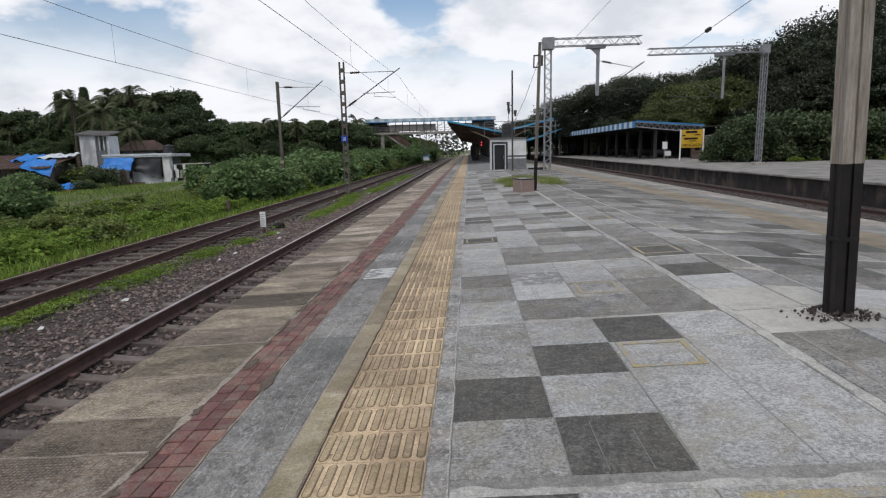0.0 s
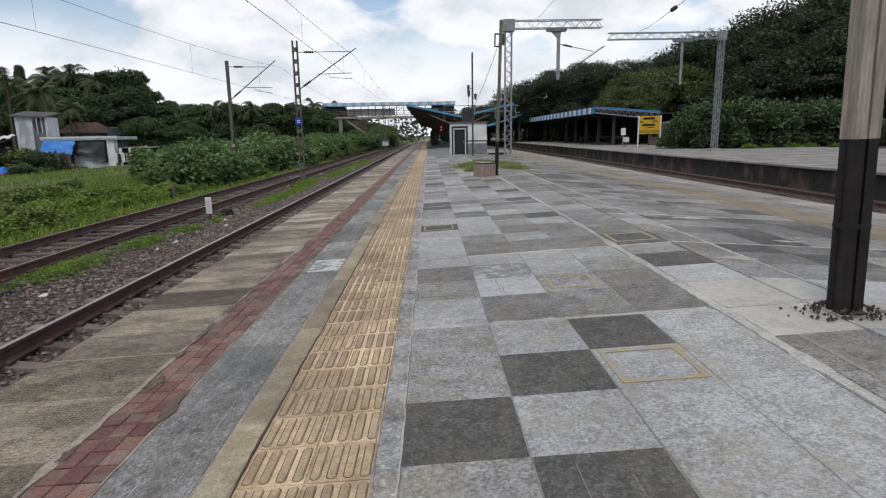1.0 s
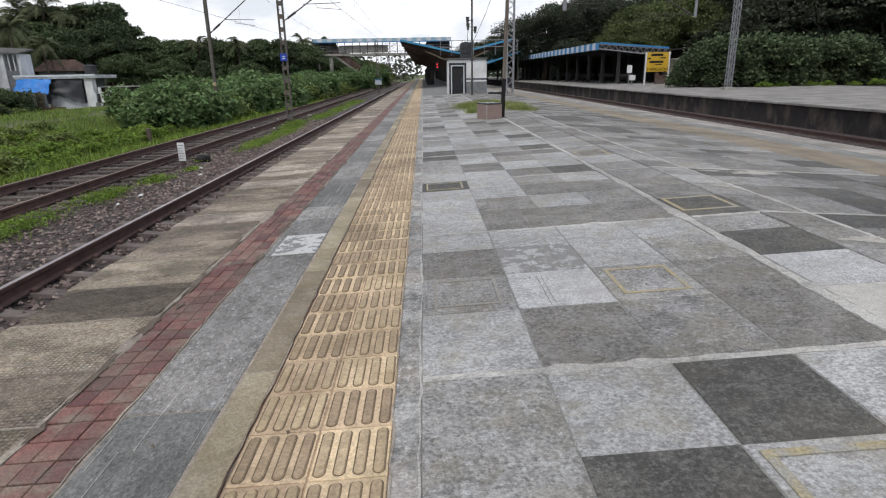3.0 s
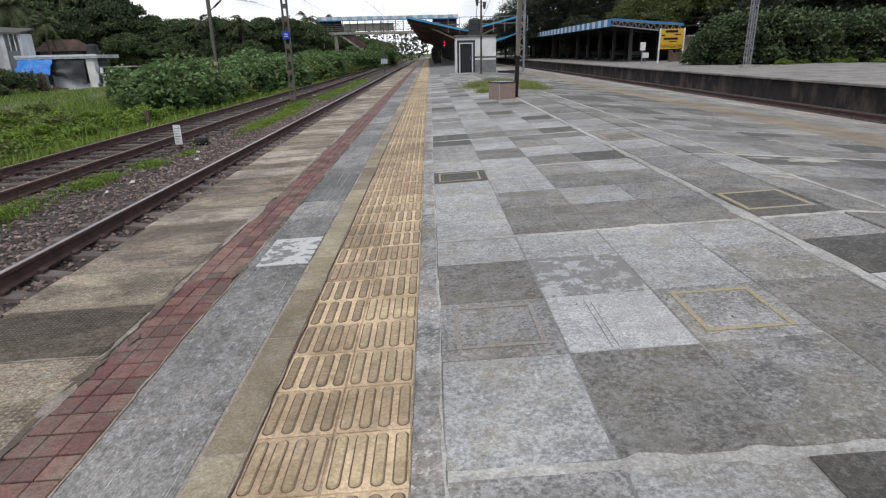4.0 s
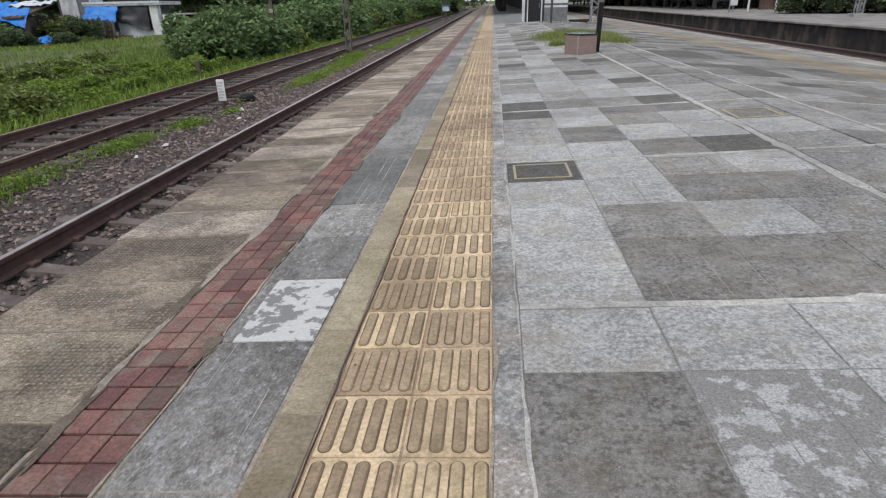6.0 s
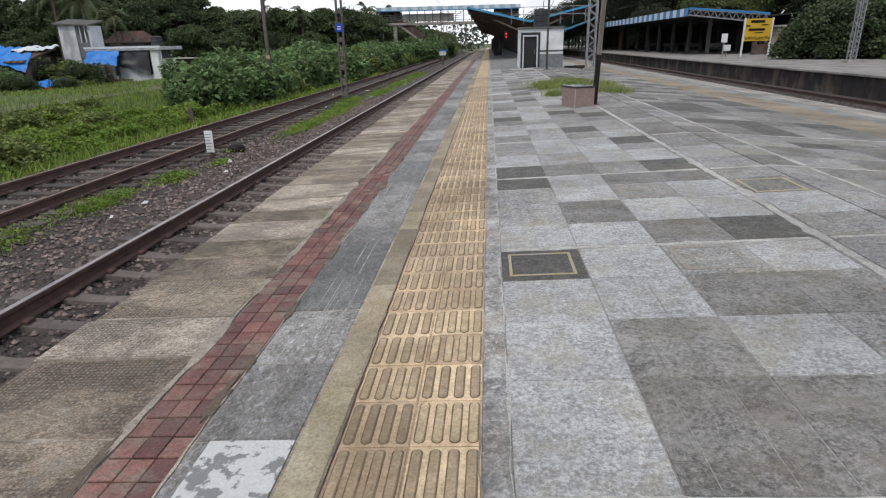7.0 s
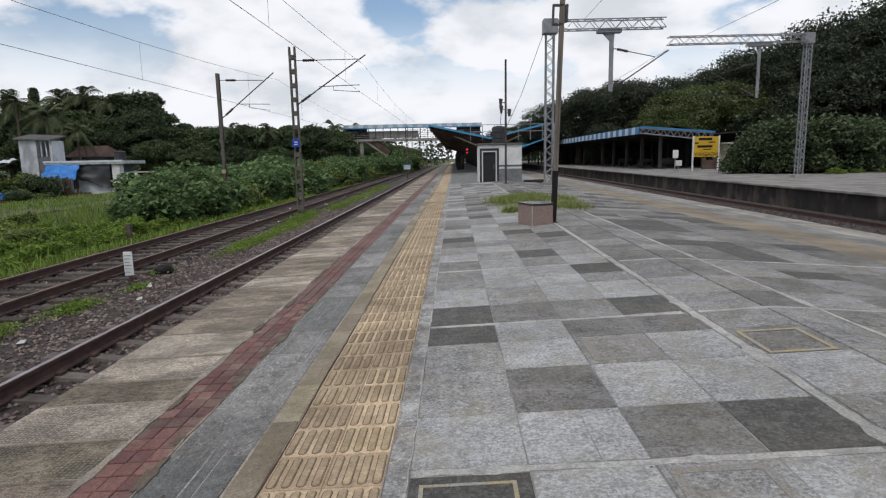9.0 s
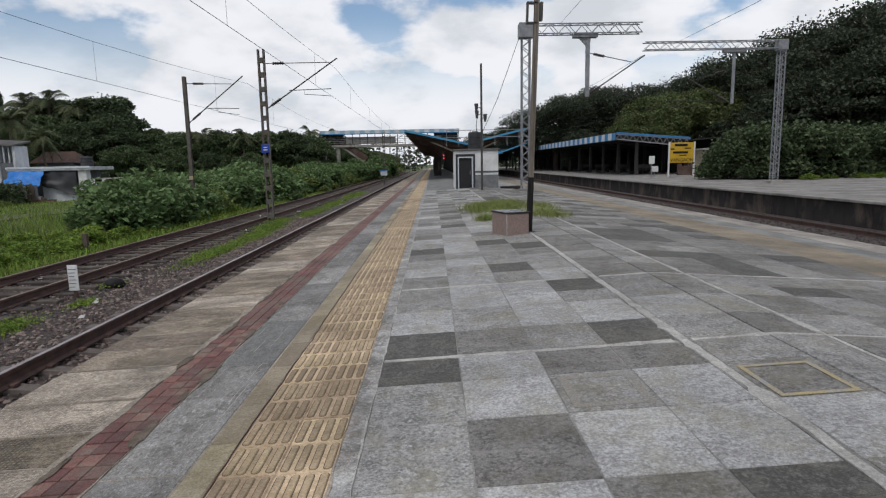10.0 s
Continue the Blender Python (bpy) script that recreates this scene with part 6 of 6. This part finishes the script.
for k in range(3):
    w = part("window", Shape().box(23.3 + k * 1.4, 55.95, 0.8, 24.1 + k * 1.4, 55.99, 1.6), M_NEARBLACK, bl, "dark window opening")
    part("sill", Shape().box(23.2 + k * 1.4, 55.9, 0.72, 24.2 + k * 1.4, 55.99, 0.8), M_CONCRETE, w)
fe = thing("red_fence", "low dark red boundary wall behind the far platform", "wall", (24, 56, 0))
part("wall", Shape().box(20.6, 55, 0, 24.4, 55.2, 0.75, 0.02), M_RUST, fe)
for k in range(5):
    part("pier", Shape().box(20.5 + k * 0.95, 54.9, 0, 20.72 + k * 0.95, 55.3, 0.95, 0.02), M_RUST, fe)
hb = thing("house", "pale two-storey house half hidden by trees", "house", (56, 78, -1.4))
part("wall", Shape().box(50, 78, -1.5, 64, 86, 9), M_WALLWHITE, hb)
part("roof", Shape().box(49.5, 77.4, 9, 64.5, 86.6, 9.4, 0.03), M_CONCRETE, hb)
for k in range(4):
    for j in range(3):
        part("window", Shape().box(51 + k * 3.2, 77.93, 0.4 + j * 2.9, 52.6 + k * 3.2, 77.99, 1.9 + j * 2.9), M_NEARBLACK, hb)



# ---- vegetation ----
sh = Shape()
pth = [(-25.5, 26), (-24.6, 31), (-24.4, 38), (-24.6, 43), (-24.6, 48), (-27.5, 57), (-31, 64), (-36, 66)]
sh.loft([[(x - 1.0, y + 0.3, ground_height(x - 1.0, y) + 0.07), (x + 1.0, y - 0.2, ground_height(x + 1.0, y) + 0.07)] for x, y in pth], closed=False, caps=False)
tagged(part("dirt_path", sh, M_PATH), "pale dirt path through the grass", "path", kind="structure")


rng = np.random.default_rng(41)
# tall meadow grass beyond the old track
n = 18000
x = -11.0 - np.abs(rng.normal(size=n)) * 9
y = rng.uniform(9, 44, n)
keep = (x > -42) & (y > 7)
sp_ = np.stack([x[keep], y[keep], np.array([ground_height(i, j) for i, j in zip(x[keep], y[keep])]) - 0.03], 1)
blades("meadow_grass", "tall pale green meadow grass beside the old track", sp_, rng, M_GRASS, 0.18, 0.6, 0.016, 0.7)
n = 14000
x = rng.uniform(-60, -12, n)
y = rng.uniform(44, 60, n)
blades("meadow_grass", "short yellow-green grass before the houses", np.stack([x, y, np.array([ground_height(i, j) for i, j in zip(x, y)]) - 0.02], 1), rng, M_GRASS, 0.08, 0.3, 0.03, 0.7)


def patch_spots(cx, cy, rx, ry, n):
    q = rng.normal(size=(n, 2)) * 0.45
    return [(cx + a * rx, cy + b * ry, bed_height(cx + a * rx) - 0.01) for a, b in q]


sp_ = []
for cx, cy, rx, ry, n in ((-6.9, 9.0, 0.35, 1.6, 1300), (-6.7, 11.7, 0.4, 1.3, 1100), (-6.55, 14.4, 0.3, 1.0, 700), (-6.35, 16.4, 0.25, 0.6, 350), (-7.3, 7.2, 0.5, 1.2, 900), (-6.1, 18.0, 0.15, 0.3, 120),
                          (-6.0, 24.3, 0.35, 2.2, 1700), (-6.0, 28.0, 0.4, 2.0, 1500), (-6.3, 31.0, 0.5, 1.8, 1300), (-6.7, 33.4, 0.6, 1.2, 1200), (-6.0, 38, 0.5, 3, 1300), (-6.0, 45, 0.6, 4, 1500), (-6.1, 55, 0.7, 6, 1800),
                          (-6.4, 19.6, 0.12, 0.2, 120)):
    sp_ += patch_spots(cx, cy, rx, ry, n)
blades("weed_patches", "bright green weeds growing in the ballast between tracks", sp_, rng, M_WEED, 0.03, 0.12, 0.012, 1.0)
lf = np.array(sp_)
lf = np.repeat(lf, 2, axis=0) + rng.normal(size=(2 * len(lf), 3)) * np.array((0.10, 0.16, 0.0)) + np.array((0, 0, 0.03)) + rng.uniform(0, 1, size=(2 * len(lf), 1)) * np.array((0, 0, 0.07))
tagged(part("weed_leaves", leaves_mesh("weed_leaves", lf, rng.uniform(0.015, 0.04, len(lf)), rng, M_WEED, 1.2, 0.8), None), "small bright green leaves of ballast weeds", "weeds", kind="stuff")
x = rng.uniform(-11.2, -9.7, 9000)
y = 7 + 60 * rng.uniform(size=9000) ** 1.3
blades("verge_grass", "green grass verge creeping up to the old track", np.stack([x, y, np.array([bed_height(a) for a in x]) - 0.02], 1), rng, M_WEED, 0.08, 0.34, 0.016, 0.8)


def bush_mesh(seed, rx, ry, rz, lobe, nl, per, size, mat, long=0.75, up=0.9):
    r = np.random.default_rng(seed)
    ls = lobes(r, nl, rx, ry, rz, rz * 0.35, lobe, 0.8)
    ls += [(r.uniform(-rx, rx), r.uniform(-ry, ry), lobe * 0.35, lobe * 0.7, 0.9) for _ in range(nl // 3)]
    p = foliage(r, ls, per, 0.2)
    p = p[p[:, 2] > -0.1]
    return leaves_mesh("leaves", p, size * r.uniform(0.6, 1.3, len(p)), r, mat, up, long)


bush_kinds = [bush_mesh(1, 1.6, 1.6, 1.5, 0.6, 22, 210, 0.16, M_BUSH), bush_mesh(2, 1.8, 1.5, 1.2, 0.55, 22, 230, 0.12, M_BUSH2),
              bush_mesh(3, 1.4, 1.8, 1.8, 0.65, 22, 200, 0.18, M_BUSH), bush_mesh(4, 1.7, 1.7, 1.0, 0.5, 16, 110, 0.13, M_WEED), bush_mesh(5, 1.6, 1.6, 1.6, 0.6, 24, 380, 0.11, M_SHRUB),
              bush_mesh(6, 1.5, 1.5, 1.3, 0.5, 14, 110, 0.16, M_BUSH2)]


def bush(kind, x, y, z, s, label, turn, sz=1.0):
    t = thing("bush", label, "bush", (x, y, z), group="trackside bushes")
    o = new("leaves", bush_kinds[kind])
    o.parent = t
    st = Shape()
    for k in range(4):
        a = k * 1.7
        st.tube([(0.1 * math.cos(a), 0.1 * math.sin(a), -0.15), (0.5 * math.cos(a), 0.5 * math.sin(a), 0.6), (0.8 * math.cos(a), 0.8 * math.sin(a), 1.1)], [0.05, 0.035, 0.015], 5)
    part("stem", st, M_BARK).parent = t
    t.matrix_basis = Matrix.LocRotScale((x, y, z + (ground_height(x, y) - TURF if x < -11 else 0)), Euler((0, 0, turn)), (s, s, s * sz))


rnd = random.Random(77)
LB = "dense green creeper-covered bush beside the railway"
for k in range(17):
    y = 31.2 + k * 1.2 + rnd.uniform(-0.4, 0.4)
    bush(1 if 7 <= k < 11 else rnd.choice((0, 2, 0)), -13.0 + rnd.uniform(-0.5, 0.5), y, TURF, rnd.uniform(0.85, 1.05) * (0.7 if k < 1 else 1.22 if k < 7 else 1), LB, rnd.uniform(0, 6))
for k in range(14):
    y = 37.5 + k * 1.4
    bush(rnd.choice((0, 1, 2)), -15.8 + rnd.uniform(-0.6, 0.6), y, TURF, rnd.uniform(1.0, 1.15), LB, rnd.uniform(0, 6))
for k in range(10):
    y = 44 + k * 2.0
    bush(rnd.choice((0, 1, 2)), -19.2 + rnd.uniform(-0.7, 0.7), y, TURF, rnd.uniform(1.0, 1.2), LB, rnd.uniform(0, 6))
for k in range(10):
    y = 26 + k * 1.7
    bush(3, -11.5 + rnd.uniform(-0.3, 0.3), y, TURF, rnd.uniform(0.35, 0.5), "low bright green weed bush at the track verge", rnd.uniform(0, 6))
for k in range(26):
    y = 50 + k * 3.0
    bush(rnd.choice((0, 1, 2)), -12.4 + rnd.uniform(-0.6, 0.6), y, TURF, rnd.uniform(1.0, 1.4), LB, rnd.uniform(0, 6))
    bush(rnd.choice((0, 1, 2)), -16.0 + rnd.uniform(-1, 1), y + 1, TURF, rnd.uniform(1.2, 1.7), LB, rnd.uniform(0, 6))
for x, y, s, kd in ((-44.6, 65.0, 1.75, 1), (-43.0, 65.5, 1.45, 4), (-46.2, 64.8, 1.5, 4), (-42.6, 62.5, 0.9, 1), (-44.6, 57.2, 1.15, 0), (-42.9, 57.0, 1.0, 4), (-46.6, 57.5, 1.2, 1), (-49.0, 57.0, 1.0, 0), (-40.4, 60.0, 0.75, 4),
                    (-46.3, 59.0, 1.25, 4), (-48.6, 59.3, 1.1, 1), (-52, 56, 1.0, 0), (-39.6, 62, 0.55, 1), (-48, 52, 0.6, 0), (-20.6, 25.2, 0.95, 0), (-19.7, 24.2, 0.7, 2), (-21.5, 26.4, 1.0, 1), (-23.5, 27.0, 0.9, 4), (-19.4, 22.5, 0.5, 0), (-26.5, 30, 0.9, 0), (-28.5, 33, 0.8, 1)):
    bush(kd, x, y, TURF, s, "leafy bush growing before the houses", rnd.uniform(0, 6))
for k in range(22):
    bush(rnd.choice((0, 1, 5)), -11.6 + rnd.uniform(-1.2, 0.8), 118 + k * 3.6, TURF, rnd.uniform(1.3, 1.9), "tall pale bush far along the line", rnd.uniform(0, 6), 1.2)
for x, y, s in ((-14.6, 101, 1.45), (-12.4, 98, 1.35), (-10.6, 102, 1.3), (-13.4, 106, 1.6), (-10.2, 110, 1.5), (-9.6, 118, 1.6)):
    bush(rnd.choice((0, 2)), x, y, TURF, s, "tall bush beside the footbridge stairs", rnd.uniform(0, 6), 1.1)
for k in range(13):
    x = 19.4 + k * 0.98 + rnd.uniform(-0.4, 0.4)
    bush(4, x, 43.5 + rnd.uniform(-1.2, 1.5) + 0.12 * k, 0.0, rnd.uniform(1.35, 1.6) * (0.75 if k in (0, 12) else 1), "large creeper-covered bush behind the far platform", rnd.uniform(0, 6), 1.15)
for k in range(16):
    x = 33 + k * 1.6
    bush(4, x, 44 + rnd.uniform(-2.5, 2.5), -0.2, rnd.uniform(0.8, 1.2), "low green shrub behind the far platform", rnd.uniform(0, 6))
for k in range(9):
    bush(3, 22 + k * 1.5 + rnd.uniform(-0.5, 0.5), 40.6 + rnd.uniform(-0.5, 0.5), 0.0, rnd.uniform(0.18, 0.32), "small weed clump at the platform's back edge", rnd.uniform(0, 6))


def tree_parts(seed, h, rx, rz, trunk, lobe, nl, per, size, mat, under=1.0):
    """A leaf mesh and a mesh of trunk and limbs, with the foot at the origin."""
    r = np.random.default_rng(seed)
    cz = h - rz
    ls = lobes(r, nl, rx, rx, rz * 0.8, cz, lobe, 0.6)
    ls += [(math.cos(a) * rx * q * 0.8, math.sin(a) * rx * q * 0.8, h * z, lobe * 0.9, 0.8) for a, q, z in zip(r.uniform(0, 6.28, nl // 2), r.uniform(0.2, 1, nl // 2), r.uniform(0.22 + 0.2 * (1 - under), 0.6, nl // 2))]
    p = foliage(r, ls, per, 0.25)
    leaf = leaves_mesh("crown", p, size * r.uniform(0.6, 1.4, len(p)), r, mat, 0.4, 0.7)
    st = Shape()
    fork = cz * 0.55
    st.tube([(0, 0, -0.4), (0.1, 0.05, fork * 0.5), (0.0, 0.15, fork)], [trunk * 1.3, trunk, trunk * 0.8], 9)
    for k, (x, y, z, q, _) in enumerate(ls[:14]):
        st.tube([(0, 0.1, fork * 0.9), (x * 0.45, y * 0.45, fork + (z - fork) * 0.6), (x * 0.95, y * 0.95, z)], [trunk * 0.55, trunk * 0.3, trunk * 0.08], 6)
    return leaf, st.mesh("trunk", M_BARK)


kinds = {
    "rain": tree_parts(11, 14, 9.0, 4.6, 0.55, 1.7, 54, 580, 0.155, M_TREE, 0.3),
    "rain2": tree_parts(12, 15, 8.0, 5.4, 0.5, 1.6, 52, 580, 0.16, M_TREE, 0.3),
    "light": tree_parts(13, 12, 5.5, 5.0, 0.35, 1.3, 44, 380, 0.17, M_TREELIGHT),
    "dark": tree_parts(14, 10, 4.2, 4.2, 0.3, 0.9, 64, 210, 0.19, M_TREE),
    "mango": tree_parts(15, 8, 4.6, 3.4, 0.3, 0.85, 64, 210, 0.19, M_TREE2),
    "wood": tree_parts(16, 10, 2.9, 4.4, 0.3, 0.95, 46, 290, 0.18, M_WOOD),
    "wood2": tree_parts(17, 8, 3.4, 3.4, 0.3, 0.95, 46, 290, 0.18, M_WOOD2),
}


CROWN_H = {k: max(v.co.z for v in leaf.vertices) * 0.97 for k, (leaf, _) in kinds.items()}


def tree(kind, x, y, s, label, z=TURF, sz=1.0, name="tree", group="trees"):
    t = thing(name, label, "tree", (x, y, z), group=group)
    leaf, trunk = kinds[kind]
    for nm, me in (("crown", leaf), ("trunk", trunk)):
        o = new(nm, me)
        o.parent = t
    t.matrix_basis = Matrix.LocRotScale((x, y, z), Euler((0, 0, rnd.uniform(0, 6.28))), (s, s, s * sz))


def grown(kind, x, y, high, label, group):
    """A tree whose crown tops out at a given level."""
    tree(kind, x, y, (high - TURF) / CROWN_H[kind], label, group=group)


LR = "huge dark spreading rain tree behind the far platform"
for x, y, high, kd in ((11.5, 112, 6.3, "rain"), (14.6, 99, 7.4, "rain"), (18.6, 94, 9.6, "rain"), (23.2, 92, 11.3, "rain"), (28.0, 93, 12.4, "rain"), (32.5, 90, 11.6, "rain2"), (30.0, 82, 9.6, "light"), (34.0, 82, 10.2, "light"), (27.0, 80, 7.2, "light"),
                       (39.5, 88, 13.4, "rain2"), (44.0, 86, 15.4, "rain"), (49.0, 84, 17.2, "rain2"), (54.0, 82, 18.8, "rain"), (60.0, 80, 21.0, "rain2"), (67, 76, 21, "rain"), (74, 70, 21, "rain"), (82, 62, 20, "rain"),
                       (24, 80, 5.2, "dark"), (20, 84, 5.4, "dark"), (37, 76, 7.5, "dark"), (41, 74, 9.0, "dark"), (46, 70, 10.5, "dark"), (51, 68, 11.5, "dark"), (44, 78, 12.5, "rain2"),
                       (51, 76, 14.0, "rain"), (12, 128, 7.5, "rain"), (8.5, 150, 7.0, "rain")):
    grown(kd, x, y, high, LR if kd != "light" else "broad lighter green tree behind the far platform", "trees behind the far platform")
LL = "dark leafy tree in the wood beyond the houses"
for x, y, high, kd in ((-56.5, 92, 10.4, "wood"), (-53, 93, 11.4, "wood"), (-49.5, 91, 10.9, "wood"), (-45.6, 92, 11.7, "wood"), (-43.6, 89, 8.6, "wood"), (-50, 86, 8.5, "wood2"), (-46, 85, 7.5, "wood"), (-60.5, 90, 9.5, "wood"), (-54, 85, 7.0, "wood2"),
                       (-65, 92, 8.6, "wood2"), (-70, 91, 9.2, "wood"), (-75, 90, 9.4, "wood"), (-81, 88, 9.0, "wood2"), (-88, 86, 9.5, "wood"), (-97, 84, 10, "wood"), (-60, 80, 4.2, "wood2"), (-67, 78, 5.0, "wood2"), (-74, 75, 5.2, "wood"), (-83, 70, 5.5, "wood2"),
                       (-40.0, 93, 7.0, "wood2"), (-37.2, 95, 6.6, "wood2"), (-34.0, 92, 6.4, "wood2"), (-30.8, 94, 6.7, "wood"), (-27.6, 93, 6.3, "wood2"), (-24.5, 95, 6.5, "wood2"), (-21.0, 96, 6.6, "wood"), (-33, 101, 7.0, "wood"), (-26, 102, 6.9, "wood2"),
                       (-20.8, 106, 6.4, "wood2"), (-39, 84, 4.4, "wood2"), (-34, 84, 3.6, "wood2"), (-29, 85, 3.4, "wood"), (-24, 86, 3.2, "wood2"), (-21.5, 118, 6.6, "wood"), (-17.6, 124, 4.8, "wood2"), (-14.6, 134, 4.6, "wood2"), (-12.6, 146, 4.5, "light"),
                       (-16.5, 150, 5.2, "wood2"), (-11.6, 158, 4.2, "light"), (-15.5, 168, 5.0, "wood2"), (-11.5, 176, 4.0, "light"), (-20, 175, 6.0, "wood2"), (-13, 192, 4.6, "light"), (12, 185, 5.0, "mango")):
    grown(kd, x, y, high, LL if kd != "light" else "pale green tree far along the line", "trees in the wood")
r = np.random.default_rng(63)
q = r.normal(size=(5200, 3))
q /= np.linalg.norm(q, axis=1)[:, None]
hz = r.uniform(0, 1, 5200) ** 0.8
pts = np.stack([q[:, 0] * (1.35 - 1.05 * hz), q[:, 1] * (1.35 - 1.05 * hz), 2.2 + 10.5 * hz], 1) + r.normal(size=(5200, 3)) * 0.14
kinds["mast"] = (leaves_mesh("crown", pts, 0.2 * r.uniform(0.6, 1.4, 5200), r, M_WOOD, -0.4, 1.0), Shape().tube([(0, 0, -0.4), (0.05, 0, 6), (0, 0, 12.4)], [0.18, 0.12, 0.03], 8).mesh("trunk", M_BARK))
for x, y, sz in ((-64.8, 92, 1.02), (-63.2, 92, 0.93), (-60.6, 92, 1.08), (-61.6, 93, 0.98)):
    tree("mast", x, y, 1.0, "slim dark columnar tree among the palms", sz=sz, group="trees in the wood")


def palm_mesh(seed, h):
    r = np.random.default_rng(seed)
    cr = Shape()
    for k in range(22):
        a = k * 2.4 + r.uniform(-0.2, 0.2)
        el = r.uniform(-0.35, 1.1)
        L = r.uniform(3.0, 3.9)
        prev = None
        for j in range(13):
            q = j / 12
            rad = L * q * math.cos(el) * (1 - 0.15 * q)
            z = h + L * q * math.sin(el) - 1.5 * q * q * L * 0.42
            p = Vector((rad * math.cos(a), rad * math.sin(a), z))
            if prev is not None:
                d = (p - prev).normalized()
                s = d.cross(Vector((0, 0, 1))).normalized()
                ln = 0.75 * math.sin(math.pi * min(1, 0.15 + q * 0.85)) + 0.1
                for sg_ in (-1, 1):
                    for e in (0.0, 0.5):
                        o = prev.lerp(p, e)
                        tip = o + s * sg_ * ln * 0.8 + d * ln * 0.55 - Vector((0, 0, ln * 0.45))
                        w = d * 0.05
                        cr.add([o - w, o + w, tip], [(0, 1, 2)])
                cr.add([prev + s * 0.025, prev - s * 0.025, p - s * 0.02, p + s * 0.02], [(0, 1, 2, 3)])
            prev = p
    st = Shape().tube([(0, 0, -0.3), (0.15, 0.1, h * 0.4), (0.05, 0, h * 0.8), (0, 0, h)], [0.22, 0.16, 0.13, 0.14], 9)
    return cr.mesh("crown", M_PALM), st.mesh("trunk", M_BARK)


kinds["palm"] = palm_mesh(5, 7.0)
kinds["palm2"] = palm_mesh(6, 9.0)
for x, y, s, kd in ((-47.9, 76, 1.24, "palm"), (-54.4, 80, 1.2, "palm2"), (-57.5, 84, 1.12, "palm2"), (-54.2, 88, 1.3, "palm2"), (-50.9, 88, 1.33, "palm2"), (-47.2, 88, 1.22, "palm2"), (-44.6, 76, 0.95, "palm"), (-70.5, 88, 0.8, "palm2"),
                    (-20.3, 108, 0.95, "palm2"), (-18.2, 112, 0.92, "palm2"), (-31.5, 90, 0.82, "palm2"), (-26.0, 90, 0.8, "palm2")):
    tree(kd, x, y, s, "coconut palm with drooping fronds among the trees", name="palm_tree", group="palm trees")

# woods along the horizon, far off
r = np.random.default_rng(91)
far_pts = []
for k in range(420):
    a = r.uniform(-1.35, 1.35)
    d_ = r.uniform(170, 330)
    x, y = math.sin(a) * d_, math.cos(a) * d_
    if abs(x + 1) < 7 and y < 300:
        continue
    q = r.normal(size=(90, 3))
    q /= np.linalg.norm(q, axis=1)[:, None]
    far_pts.append(np.array((x, y, TURF + r.uniform(3, 6))) + q * np.array((7, 7, 4.5)) * r.uniform(0.8, 1.2))
far_pts = np.concatenate(far_pts)
tagged(part("far_wood", leaves_mesh("far_wood", far_pts, np.full(len(far_pts), 1.2), r, M_TREE, 0.3, 0.8), None), "distant dark green woods along the horizon", "wood", kind="stuff")

r4 = random.Random(8)
for k in range(130):
    y = r4.uniform(12, 36)
    x = -11.5 - abs(r4.gauss(0, 1)) * 6
    if y > 27 and x > -14 - (y - 27) * 0.9:
        continue
    bush(r4.choice((3, 3, 3, 5)), x, y, TURF - 0.05, r4.uniform(0.22, 0.5), "low weed clump in the meadow", r4.uniform(0, 6))

for k in range(95):
    y = 9.5 + 19.5 * k / 95 + r4.uniform(-0.5, 0.5)
    x = -11.7 - r4.uniform(0, 1) * 5.5
    bush(r4.choice((3, 3, 3, 5)), x, y, TURF - 0.05, r4.uniform(0.42, 0.66), "leafy green weed thicket beside the old track", r4.uniform(0, 6), 0.85)
